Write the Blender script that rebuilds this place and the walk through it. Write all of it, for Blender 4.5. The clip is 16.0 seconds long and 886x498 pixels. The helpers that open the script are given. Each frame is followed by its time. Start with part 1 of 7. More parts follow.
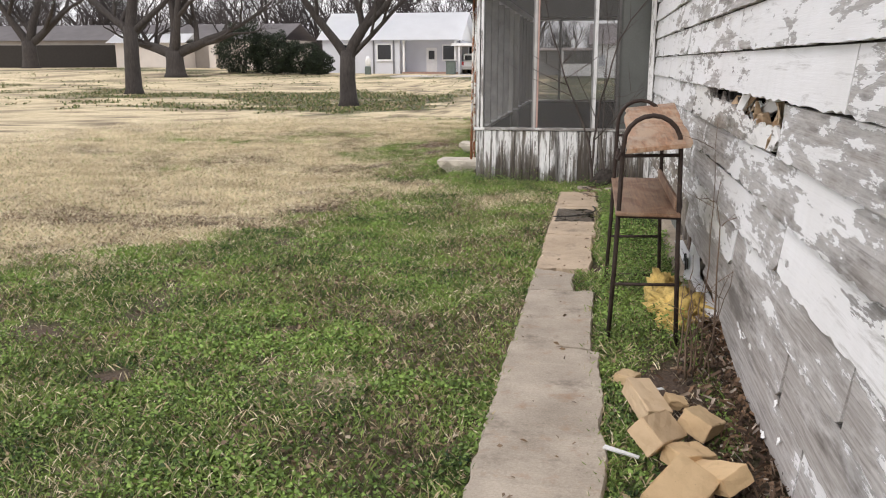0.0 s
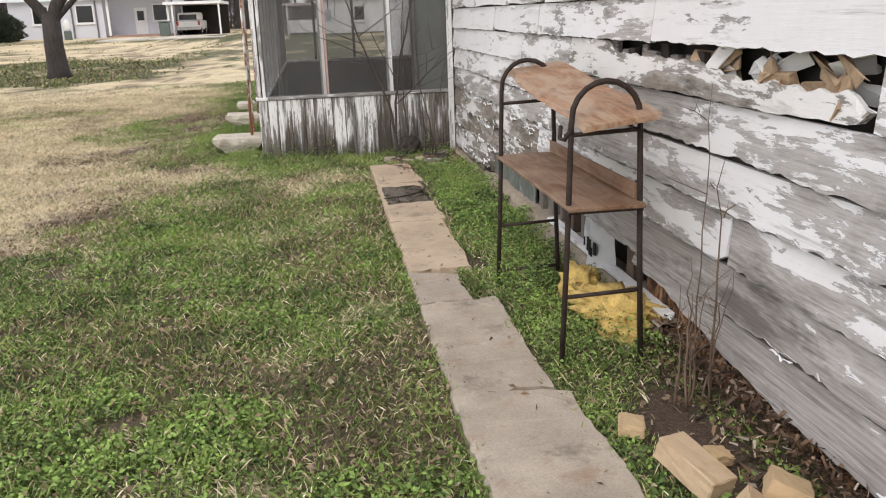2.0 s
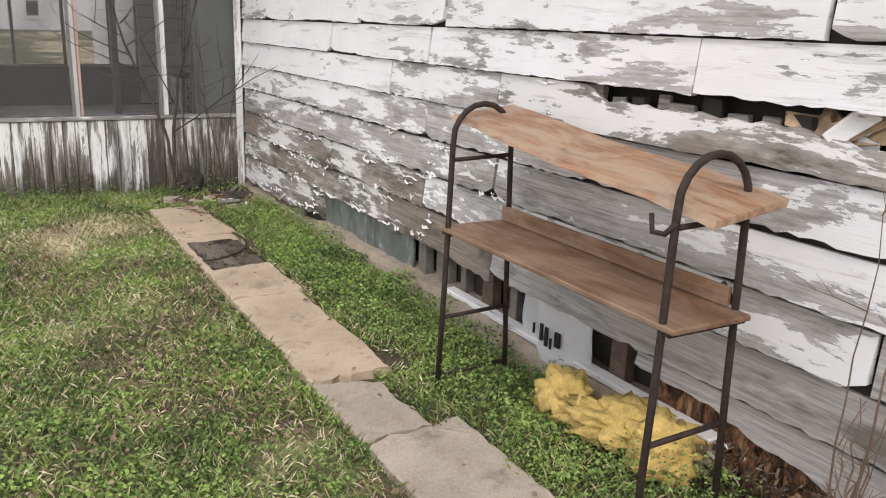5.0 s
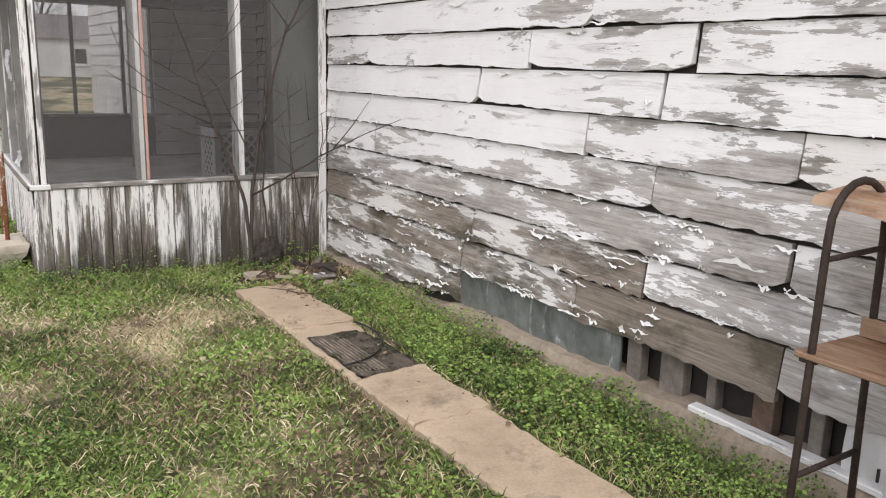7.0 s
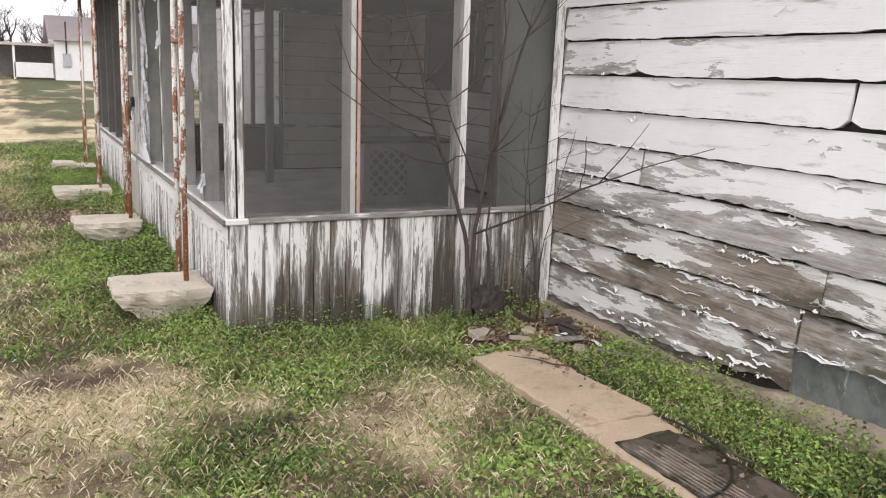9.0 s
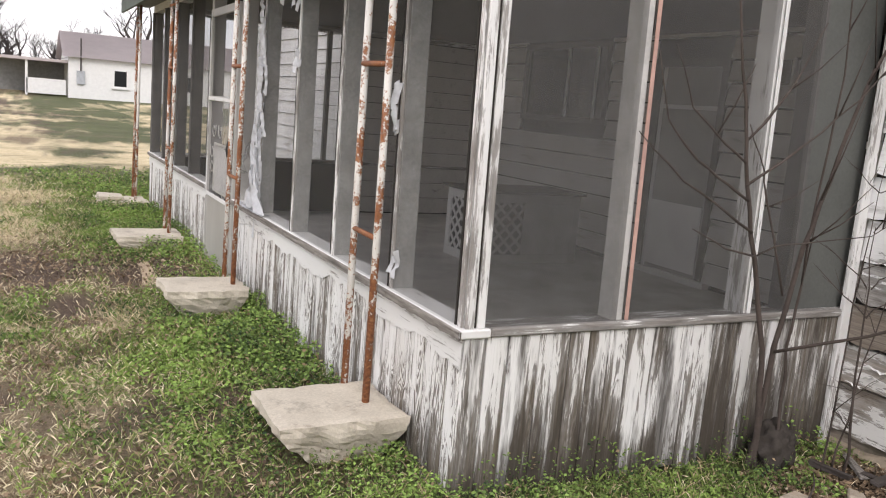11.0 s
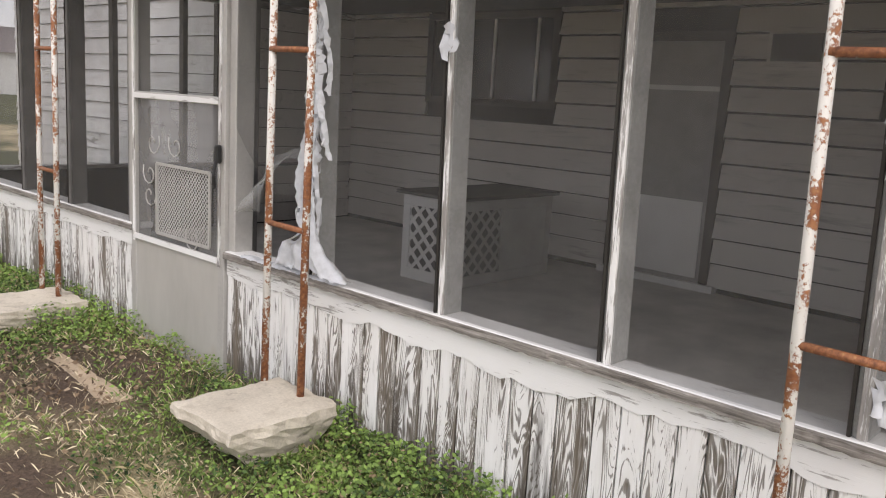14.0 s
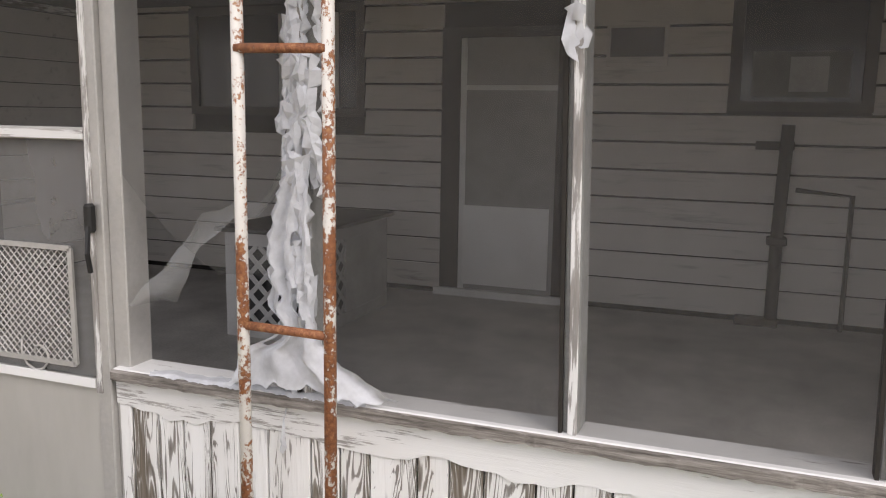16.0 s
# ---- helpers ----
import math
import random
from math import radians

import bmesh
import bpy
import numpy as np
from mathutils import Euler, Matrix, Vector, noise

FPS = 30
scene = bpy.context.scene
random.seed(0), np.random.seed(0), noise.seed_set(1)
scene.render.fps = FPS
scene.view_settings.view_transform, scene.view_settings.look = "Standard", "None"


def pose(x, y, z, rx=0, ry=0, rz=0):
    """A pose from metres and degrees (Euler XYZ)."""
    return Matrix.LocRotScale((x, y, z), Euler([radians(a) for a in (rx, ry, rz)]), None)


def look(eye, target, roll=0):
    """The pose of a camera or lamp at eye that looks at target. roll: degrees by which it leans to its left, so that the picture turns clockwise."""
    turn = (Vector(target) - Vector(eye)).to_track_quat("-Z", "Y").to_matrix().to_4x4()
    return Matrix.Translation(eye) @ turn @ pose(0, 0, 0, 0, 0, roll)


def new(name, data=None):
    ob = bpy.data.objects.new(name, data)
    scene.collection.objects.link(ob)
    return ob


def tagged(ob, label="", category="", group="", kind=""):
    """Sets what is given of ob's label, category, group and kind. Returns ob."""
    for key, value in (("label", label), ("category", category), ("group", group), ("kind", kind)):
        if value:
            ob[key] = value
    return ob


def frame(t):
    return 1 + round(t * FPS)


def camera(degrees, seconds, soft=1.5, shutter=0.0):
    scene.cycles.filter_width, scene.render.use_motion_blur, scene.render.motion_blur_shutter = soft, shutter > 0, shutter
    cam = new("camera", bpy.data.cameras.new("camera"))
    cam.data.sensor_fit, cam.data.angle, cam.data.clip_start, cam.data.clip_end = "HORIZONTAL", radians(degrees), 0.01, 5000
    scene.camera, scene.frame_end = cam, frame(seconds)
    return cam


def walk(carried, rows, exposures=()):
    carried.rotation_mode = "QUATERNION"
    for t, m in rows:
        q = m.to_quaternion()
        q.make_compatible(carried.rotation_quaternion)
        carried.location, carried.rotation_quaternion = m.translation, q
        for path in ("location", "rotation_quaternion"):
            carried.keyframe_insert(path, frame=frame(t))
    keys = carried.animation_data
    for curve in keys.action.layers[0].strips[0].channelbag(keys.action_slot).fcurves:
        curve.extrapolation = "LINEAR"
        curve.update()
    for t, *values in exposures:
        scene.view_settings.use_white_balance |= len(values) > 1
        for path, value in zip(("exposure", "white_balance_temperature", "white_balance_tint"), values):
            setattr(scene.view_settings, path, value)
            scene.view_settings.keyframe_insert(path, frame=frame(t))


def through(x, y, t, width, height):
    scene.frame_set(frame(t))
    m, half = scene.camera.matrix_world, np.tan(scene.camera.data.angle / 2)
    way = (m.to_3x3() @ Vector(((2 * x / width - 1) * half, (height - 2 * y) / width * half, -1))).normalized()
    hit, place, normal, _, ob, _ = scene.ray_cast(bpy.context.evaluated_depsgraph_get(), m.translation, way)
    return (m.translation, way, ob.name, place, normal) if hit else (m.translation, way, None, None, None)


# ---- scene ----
cam = camera(56.4, 16.0, soft=1.1)
EXPO = 0.80
METRES, EYE, TILT, LEAN, TURN = 13.2, 1.5, -0.95, 1.5, 10.0
ROWS = [
    (0.0, 0.0, 0.0, 0.0, 0.3, -11.83, -1.45),
    (0.5, -0.0069, 0.0255, 0.0006, -4.62, -10.35, -2.03),
    (1.0, -0.019, 0.0512, -0.0031, -11.08, -12.68, -0.34),
    (1.5, -0.039, 0.0739, 0.0008, -16.57, -14.44, 1.04),
    (2.0, -0.048, 0.1, 0.0015, -18.78, -14.61, 0.84),
    (2.5, -0.0538, 0.1189, 0.0045, -24.29, -14.01, -0.51),
    (3.0, -0.0573, 0.137, 0.0019, -33.48, -15.43, -1.56),
    (5.5, -0.0864, 0.251, 0.0073, -40.13, -12.2, -2.44),
    (6.0, -0.0884, 0.2802, 0.0079, -39.6, -9.2, -3.45),
    (6.5, -0.0928, 0.3149, 0.0076, -42.71, -9.26, -3.0),
    (7.0, -0.0985, 0.3448, 0.0063, -41.9, -10.63, -2.04),
    (7.5, -0.1021, 0.3793, 0.0091, -37.61, -10.11, -0.75),
    (8.0, -0.1073, 0.4105, 0.0058, -36.94, -10.59, -1.3),
    (10.5, -0.1099, 0.5848, 0.0069, -37.5, -9.06, -5.69),
    (11.0, -0.1179, 0.6259, 0.0062, -37.3, -7.9, -5.42),
    (11.5, -0.1307, 0.6644, 0.01, -39.59, -7.12, -3.32),
    (12.0, -0.1392, 0.7025, 0.0118, -45.14, -7.12, -1.38),
    (12.5, -0.1471, 0.7308, 0.0096, -48.01, -7.87, -2.31),
    (13.0, -0.151, 0.7668, 0.0102, -51.64, -8.77, -2.2),
    (13.5, -0.1421, 0.8017, 0.0112, -53.37, -8.97, -2.64),
    (14.0, -0.1375, 0.8371, 0.0093, -56.63, -8.43, -3.36),
    (14.5, -0.1336, 0.8715, 0.0103, -63.07, -8.17, -2.42),
    (15.0, -0.115, 0.9051, 0.0111, -69.75, -8.07, -1.6),
    (15.5, -0.1065, 0.9341, 0.0106, -76.8, -7.54, -2.15),
    (16.0, -0.0994, 0.9588, 0.0131, -79.39, -7.64, -0.23),
]
walk(cam, [(t, pose(0, 0, EYE, TILT, LEAN, TURN) @ pose(METRES * x, METRES * y, METRES * z, 90 + pitch, roll, yaw)) for t, x, y, z, yaw, pitch, roll in ROWS],
     exposures=[(0.0, EXPO, 6600, 14), (0.6, EXPO - 0.07, 6600, 14), (1.6, EXPO, 6600, 14), (3.0, EXPO + 0.04, 6600, 14), (5.5, EXPO + 0.15, 6620, 14), (8.0, EXPO + 0.12, 6640, 15), (12.5, EXPO + 0.10, 6700, 15), (16.0, EXPO + 0.12, 6750, 16)])

# ---- world and sun: a bright overcast day ----
world = bpy.data.worlds.new("world")
scene.world = world
world.use_nodes = True
wn, wl = world.node_tree.nodes, world.node_tree.links
wn.clear()
sky = wn.new("ShaderNodeTexSky")
sky.sky_type, sky.sun_disc = "NISHITA", False
sky.sun_elevation, sky.sun_rotation = radians(48), radians(215)
cloud = wn.new("ShaderNodeTexNoise")
cloud.inputs["Scale"].default_value, cloud.inputs["Detail"].default_value = 3.0, 6.0
cloud_ramp = wn.new("ShaderNodeValToRGB")
cloud_ramp.color_ramp.elements[0].position, cloud_ramp.color_ramp.elements[0].color = 0.35, (6.2, 6.4, 6.9, 1)
cloud_ramp.color_ramp.elements[1].position, cloud_ramp.color_ramp.elements[1].color = 0.65, (9.2, 9.2, 9.3, 1)
sky_mix = wn.new("ShaderNodeMix")
sky_mix.data_type = "RGBA"
sky_mix.inputs[0].default_value = 0.88
coords = wn.new("ShaderNodeTexCoord")
backg, wout = wn.new("ShaderNodeBackground"), wn.new("ShaderNodeOutputWorld")
backg.inputs["Strength"].default_value = 0.1
wl.new(coords.outputs["Generated"], cloud.inputs["Vector"])
wl.new(cloud.outputs[0], cloud_ramp.inputs[0])
wl.new(sky.outputs[0], sky_mix.inputs[6])
wl.new(cloud_ramp.outputs[0], sky_mix.inputs[7])
wl.new(sky_mix.outputs[2], backg.inputs[0])
wl.new(backg.outputs[0], wout.inputs[0])
sun = new("sun", bpy.data.lights.new("sun", "SUN"))
sun.data.energy, sun.data.angle, sun.data.color = 0.8, radians(25), (1.0, 0.97, 0.92)
sun.matrix_world = look((-8, -9, 14), (0, 6, 0))

# ---- node helpers ----


class Mat:
    """A small builder for a procedural material."""

    def __init__(self, name, rough=0.8, metal=0.0):
        self.m = bpy.data.materials.new(name)
        self.m.use_nodes = True
        self.n, self.l = self.m.node_tree.nodes, self.m.node_tree.links
        self.b = self.n["Principled BSDF"]
        self.b.inputs["Roughness"].default_value, self.b.inputs["Metallic"].default_value = rough, metal
        geo = self.n.new("ShaderNodeNewGeometry")
        self.pos, self.island = geo.outputs["Position"], geo.outputs["Random Per Island"]
        info = self.n.new("ShaderNodeObjectInfo")
        self.rand = info.outputs["Random"]

    def put(self, socket, value):
        if isinstance(value, (int, float)):
            socket.default_value = value
        elif isinstance(value, tuple):
            socket.default_value = (*value, 1)[:4] if len(socket.default_value) == 4 else value
        else:
            self.l.new(value, socket)

    def math(self, op, a, b=0.0, c=0.0, clamp=False):
        node = self.n.new("ShaderNodeMath")
        node.operation, node.use_clamp = op, clamp
        for s, v in zip(node.inputs, (a, b, c)):
            self.put(s, v)
        return node.outputs[0]

    def scaled(self, v, x, y, z, shift=None):
        node = self.n.new("ShaderNodeMapping")
        self.l.new(v, node.inputs["Vector"])
        node.inputs["Scale"].default_value = (x, y, z)
        if shift is not None:
            comb = self.n.new("ShaderNodeCombineXYZ")
            big = self.math("MULTIPLY", shift, 37.0)
            for s in comb.inputs:
                self.l.new(big, s)
            self.l.new(comb.outputs[0], node.inputs["Location"])
        return node.outputs[0]

    def noise(self, v, scale=5.0, detail=4.0, rough=0.55, warp=0.0):
        node = self.n.new("ShaderNodeTexNoise")
        self.l.new(v, node.inputs["Vector"])
        node.inputs["Scale"].default_value, node.inputs["Detail"].default_value = scale, detail
        node.inputs["Roughness"].default_value, node.inputs["Distortion"].default_value = rough, warp
        return node.outputs[0]

    def cells(self, v, scale=5.0, feature="F1"):
        node = self.n.new("ShaderNodeTexVoronoi")
        node.feature = feature
        self.l.new(v, node.inputs["Vector"])
        node.inputs["Scale"].default_value = scale
        return node.outputs[0]

    def ramp(self, fac, *stops):
        node = self.n.new("ShaderNodeValToRGB")
        self.put(node.inputs[0], fac)
        e = node.color_ramp.elements
        while len(e) < len(stops):
            e.new(0.5)
        for el, (p, c) in zip(e, stops):
            el.position = p
            el.color = (c, c, c, 1) if isinstance(c, (int, float)) else (*c, 1)
        return node.outputs[0]

    def mix(self, fac, a, b, kind="MIX"):
        node = self.n.new("ShaderNodeMix")
        node.data_type, node.blend_type = "RGBA", kind
        self.put(node.inputs[0], fac)
        self.put(node.inputs[6], a)
        self.put(node.inputs[7], b)
        return node.outputs[2]

    def split(self, v):
        node = self.n.new("ShaderNodeSeparateXYZ")
        self.l.new(v, node.inputs[0])
        return node.outputs

    def attr(self, name):
        node = self.n.new("ShaderNodeAttribute")
        node.attribute_name = name
        return node.outputs["Fac"]

    def done(self, color, bump=None, strength=0.4, depth=0.01, rough=None):
        self.put(self.b.inputs["Base Color"], color)
        if rough is not None:
            self.put(self.b.inputs["Roughness"], rough)
        if bump is not None:
            node = self.n.new("ShaderNodeBump")
            node.inputs["Strength"].default_value, node.inputs["Distance"].default_value = strength, depth
            self.l.new(bump, node.inputs["Height"])
            self.l.new(node.outputs[0], self.b.inputs["Normal"])
        return self.m


def siding_paint(name, along, wear, white=(0.86, 0.86, 0.87), reach=1.0, tone=(1.0, 1.0, 1.0), damp=0.0):
    """Old white paint that flakes off grey weathered boards. along: the axis of the grain; wear: how much paint is gone."""
    k = Mat(name, 0.75)
    sc = {"x": (0.16, 1, 1), "y": (1, 0.16, 1), "z": (1, 1, 0.1)}[along]
    wide = k.scaled(k.pos, *[0.42 if v < 1 else 1 for v in sc], shift=k.rand)
    p = k.scaled(k.pos, *[0.20 if v < 1 else 1 for v in sc], shift=k.rand)
    grain = k.noise(k.scaled(k.pos, *[0.03 if v < 1 else 1 for v in sc], shift=k.rand), 90, 5, 0.65, 0.6)
    streak = k.noise(k.scaled(k.pos, *[0.02 if v < 1 else 1 for v in sc], shift=k.rand), 22, 4, 0.6)
    big, mid, fine = k.noise(wide, 2.0, 3, 0.5), k.noise(p, 9.0, 6, 0.62, 0.5), k.noise(p, 38.0, 5, 0.7)
    xyz = k.split(k.pos)
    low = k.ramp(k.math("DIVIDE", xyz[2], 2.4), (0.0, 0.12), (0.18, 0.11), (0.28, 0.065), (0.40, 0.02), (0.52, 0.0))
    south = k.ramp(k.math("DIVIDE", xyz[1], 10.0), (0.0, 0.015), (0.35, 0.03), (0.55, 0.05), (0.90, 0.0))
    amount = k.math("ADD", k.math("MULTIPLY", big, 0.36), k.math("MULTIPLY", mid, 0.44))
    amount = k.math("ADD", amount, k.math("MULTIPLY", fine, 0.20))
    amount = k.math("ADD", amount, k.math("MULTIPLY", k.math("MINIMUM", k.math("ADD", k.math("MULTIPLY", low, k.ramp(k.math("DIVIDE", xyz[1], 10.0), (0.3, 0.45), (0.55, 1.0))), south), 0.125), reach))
    amount = k.math("ADD", amount, k.math("MULTIPLY", k.math("SUBTRACT", k.rand, 0.5), 0.09))
    edge = 0.560 - wear
    bare = k.ramp(amount, (edge, 0.0), (edge + 0.008, 0.74), (edge + 0.040, 0.86), (edge + 0.065, 1.0))
    wood = k.ramp(grain, (0.25, (0.11, 0.102, 0.096)), (0.45, (0.33, 0.31, 0.295)), (0.75, (0.58, 0.555, 0.53)))
    wood = k.mix(k.ramp(streak, (0.35, 0.0), (0.75, 0.55)), wood, (0.27, 0.24, 0.21))
    mould = k.ramp(k.noise(p, 4.1, 5, 0.72), (0.53, 0.0), (0.64, 0.72))
    wood = k.mix(mould, wood, (0.085, 0.074, 0.062))
    wood = k.mix(1.0, wood, tone, 'MULTIPLY')
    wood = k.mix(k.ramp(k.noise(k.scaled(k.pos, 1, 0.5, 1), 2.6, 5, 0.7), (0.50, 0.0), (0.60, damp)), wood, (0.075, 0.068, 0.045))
    dirt = k.ramp(k.noise(k.pos, 1.7, 5, 0.65), (0.35, 0.0), (0.8, 0.35))
    paint = k.mix(dirt, white, (0.56, 0.54, 0.50))
    paint = k.mix(k.ramp(fine, (0.55, 0.0), (0.75, 0.3)), paint, (0.62, 0.61, 0.59))
    grime = k.noise(k.scaled(k.pos, *[0.10 if v < 1 else 1 for v in sc], shift=k.rand), 16, 6, 0.72, 0.6)
    paint = k.mix(k.ramp(grime, (0.56, 0.0), (0.66, 0.45), (0.74, 0.8)), paint, (0.27, 0.25, 0.225))
    col = k.mix(bare, paint, wood)
    # thin dark rim: the flake edge's shadow, with some dirt, painted in
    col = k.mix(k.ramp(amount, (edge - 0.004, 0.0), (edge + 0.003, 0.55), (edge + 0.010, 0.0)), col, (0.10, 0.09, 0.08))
    height = k.math("ADD", k.math("MULTIPLY", k.ramp(amount, (edge - 0.01, 1.0), (edge + 0.01, 0.0)), 0.7), k.math("MULTIPLY", grain, 0.5))
    return k.done(col, height, 0.55, 0.006, k.ramp(bare, (0, 0.55), (1, 0.9)))


def trim_paint(name, along, wear):
    """White paint on narrow trim, worn to grey in fine streaks along the grain."""
    k = Mat(name, 0.7)
    thin, long = [[v if a == along else 1 for a in "xyz"] for v in (0.04, 0.18)]
    g, f = k.noise(k.scaled(k.pos, *thin, shift=k.rand), 110, 5, 0.7), k.noise(k.scaled(k.pos, *long, shift=k.rand), 24, 5, 0.68)
    b = k.noise(k.scaled(k.pos, *long, shift=k.rand), 4, 3, 0.5)
    amt = k.math("ADD", k.math("MULTIPLY", g, 0.35), k.math("ADD", k.math("MULTIPLY", f, 0.40), k.math("MULTIPLY", b, 0.25)))
    bare = k.ramp(amt, (0.555 - wear, 0.0), (0.585 - wear, 0.8), (0.66 - wear, 1.0))
    wood = k.ramp(g, (0.3, (0.07, 0.062, 0.055)), (0.7, (0.36, 0.335, 0.31)))
    paint = k.mix(k.ramp(b, (0.4, 0.0), (0.7, 0.5)), (0.80, 0.80, 0.79), (0.60, 0.59, 0.57))
    return k.done(k.mix(bare, paint, wood), k.math("SUBTRACT", g, bare), 0.4, 0.003)


def grooved_paint(name, rings_share, wear, damp_share):
    """Vertical plywood boards with raised grain, streaked with what is left of white paint."""
    k = Mat(name, 0.85)
    p = k.scaled(k.pos, 1, 1, 0.13, shift=k.rand)
    rings = k.noise(k.scaled(k.pos, 1, 1, 0.11, shift=k.rand), 15, 2.0, 0.4, 1.0)
    lines = k.math("ABSOLUTE", k.math("SUBTRACT", k.math("FRACT", k.math("MULTIPLY", rings, 17.0)), 0.5))
    fine = k.noise(k.scaled(k.pos, 1, 1, 0.03, shift=k.rand), 120, 4, 0.7)
    streak = k.noise(k.scaled(k.pos, 1, 1, 0.06, shift=k.rand), 34, 5, 0.65)
    blot = k.noise(p, 6.5, 5, 0.65)
    z = k.split(k.pos)[2]
    low = k.ramp(z, (0.0, 0.14), (0.22, 0.05), (0.45, 0.0), (0.66, 0.0))
    amt = k.math("ADD", k.math("MULTIPLY", lines, rings_share), k.math("ADD", k.math("MULTIPLY", blot, 0.85), k.math("MULTIPLY", fine, 0.20)))
    amt = k.math("ADD", amt, k.math("MULTIPLY", streak, 0.75 - rings_share))
    amt = k.math("ADD", k.math("ADD", amt, low), k.math("MULTIPLY", k.math("SUBTRACT", k.rand, 0.5), 0.09))
    mean = 0.525 + rings_share * 0.25 + (0.75 - rings_share) * 0.5
    bare = k.ramp(amt, (mean + 0.03 - wear, 0.0), (mean + 0.06 - wear, 0.75), (mean + 0.17 - wear, 1.0))
    wood = k.ramp(fine, (0.25, (0.035, 0.029, 0.024)), (0.55, (0.15, 0.13, 0.108)), (0.8, (0.30, 0.27, 0.235)))
    wood = k.mix(k.ramp(blot, (0.5, 0.0), (0.72, 0.6)), wood, (0.17, 0.135, 0.095))
    paint = k.mix(k.ramp(blot, (0.36, 0.0), (0.62, 0.5)), (0.83, 0.83, 0.82), (0.60, 0.575, 0.53))
    run = k.noise(k.scaled(k.pos, 1, 1, 0.10), 8, 5, 0.7)
    damp = k.math("ADD", run, k.ramp(z, (0.0, 0.16), (0.25, 0.06), (0.5, 0.0)))
    col = k.mix(k.ramp(damp, (0.60 - damp_share, 0.0), (0.72 - damp_share, 0.85)), k.mix(bare, paint, wood), (0.055, 0.045, 0.035))
    return k.done(col, k.math("SUBTRACT", fine, k.math("MULTIPLY", bare, 0.6)), 0.5, 0.006)


def plain(name, c, rough=0.7, metal=0.0, var=0.25, scale=6.0, bump=0.2, fine=60.0):
    k = Mat(name, rough, metal)
    n, f = k.noise(k.pos, scale, 5, 0.6), k.noise(k.pos, fine, 4, 0.6)
    dark = tuple(v * (1 - var) for v in c)
    light = tuple(min(1, v * (1 + var)) for v in c)
    col = k.ramp(k.math("ADD", k.math("MULTIPLY", n, 0.65), k.math("MULTIPLY", f, 0.35)), (0.3, dark), (0.7, light))
    return k.done(col, f, bump, 0.004)


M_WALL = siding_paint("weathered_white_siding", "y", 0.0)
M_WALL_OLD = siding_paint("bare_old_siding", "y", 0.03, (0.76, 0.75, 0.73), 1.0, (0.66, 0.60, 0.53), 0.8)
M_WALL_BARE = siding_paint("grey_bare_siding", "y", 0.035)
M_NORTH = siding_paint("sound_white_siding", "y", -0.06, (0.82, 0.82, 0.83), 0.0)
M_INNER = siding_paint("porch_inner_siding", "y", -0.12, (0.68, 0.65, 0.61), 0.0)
M_TRIM = trim_paint("weathered_white_trim_upright", "z", 0.045)
M_BATTEN = trim_paint("worn_white_batten", "z", 0.09)
M_TRIM_Y = trim_paint("weathered_white_trim_level", "y", -0.01)
M_APRON = trim_paint("peeling_white_apron", "y", 0.01)
M_TRIM_X = trim_paint("weathered_white_trim_cross", "x", 0.11)
M_SKIRT_END = grooved_paint("streaked_skirt_end", 0.12, 0.045, 0.09)
M_SKIRT = grooved_paint("streaked_skirt_front", 0.36, 0.0, -0.01)
k = Mat("bare_grey_wood", 0.9)
gw = k.noise(k.scaled(k.pos, 1, 0.04, 1), 80, 5, 0.7)
M_GREYWOOD = k.done(k.ramp(gw, (0.3, (0.06, 0.053, 0.046)), (0.5, (0.22, 0.20, 0.18)), (0.72, (0.42, 0.39, 0.36))), gw, 0.6, 0.005)
M_CONCRETE = plain("old_concrete", (0.40, 0.36, 0.31), 0.9, 0, 0.3, 3.0, 0.35)
M_FLOOR = plain("porch_floor_paint", (0.58, 0.56, 0.53), 0.7, 0, 0.3, 2.0)
# near black stands for the shade in gaps and hollow walls
M_DARK = plain("cavity_shade", (0.03, 0.026, 0.022), 0.95)
# shade put into the ceiling's colour: near black, to darken the walls' tops
M_CEIL = plain("porch_ceiling_shade", (0.07, 0.066, 0.06), 0.85)
M_ROOF = plain("roof_shingle_grey", (0.09, 0.09, 0.09), 0.95, 0, 0.4, 9)
M_FASCIA = plain("dark_green_fascia", (0.10, 0.125, 0.11), 0.7)
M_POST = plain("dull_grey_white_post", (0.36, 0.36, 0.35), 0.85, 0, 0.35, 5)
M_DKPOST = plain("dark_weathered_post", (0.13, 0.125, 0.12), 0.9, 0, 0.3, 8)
M_ALU = plain("dull_aluminium", (0.46, 0.45, 0.43), 0.5, 0.3, 0.15, 3.0)
M_PANEL = plain("grey_green_panel", (0.115, 0.12, 0.112), 0.85, 0, 0.22, 2.2)


def screen_material(name, keep, c):
    """Insect screen: fine dark threads, mostly open."""
    k = Mat(name, 0.8)
    k.put(k.b.inputs["Base Color"], c)
    clear, blend = k.n.new("ShaderNodeBsdfTransparent"), k.n.new("ShaderNodeMixShader")
    dusty = k.ramp(k.noise(k.scaled(k.pos, 1, 1, 0.5), 2.2, 4, 0.6), (0.3, keep - 0.08), (0.7, keep + 0.10))
    k.l.new(dusty, blend.inputs[0])
    k.l.new(clear.outputs[0], blend.inputs[1])
    k.l.new(k.b.outputs[0], blend.inputs[2])
    k.l.new(blend.outputs[0], k.n["Material Output"].inputs["Surface"])
    return k.m


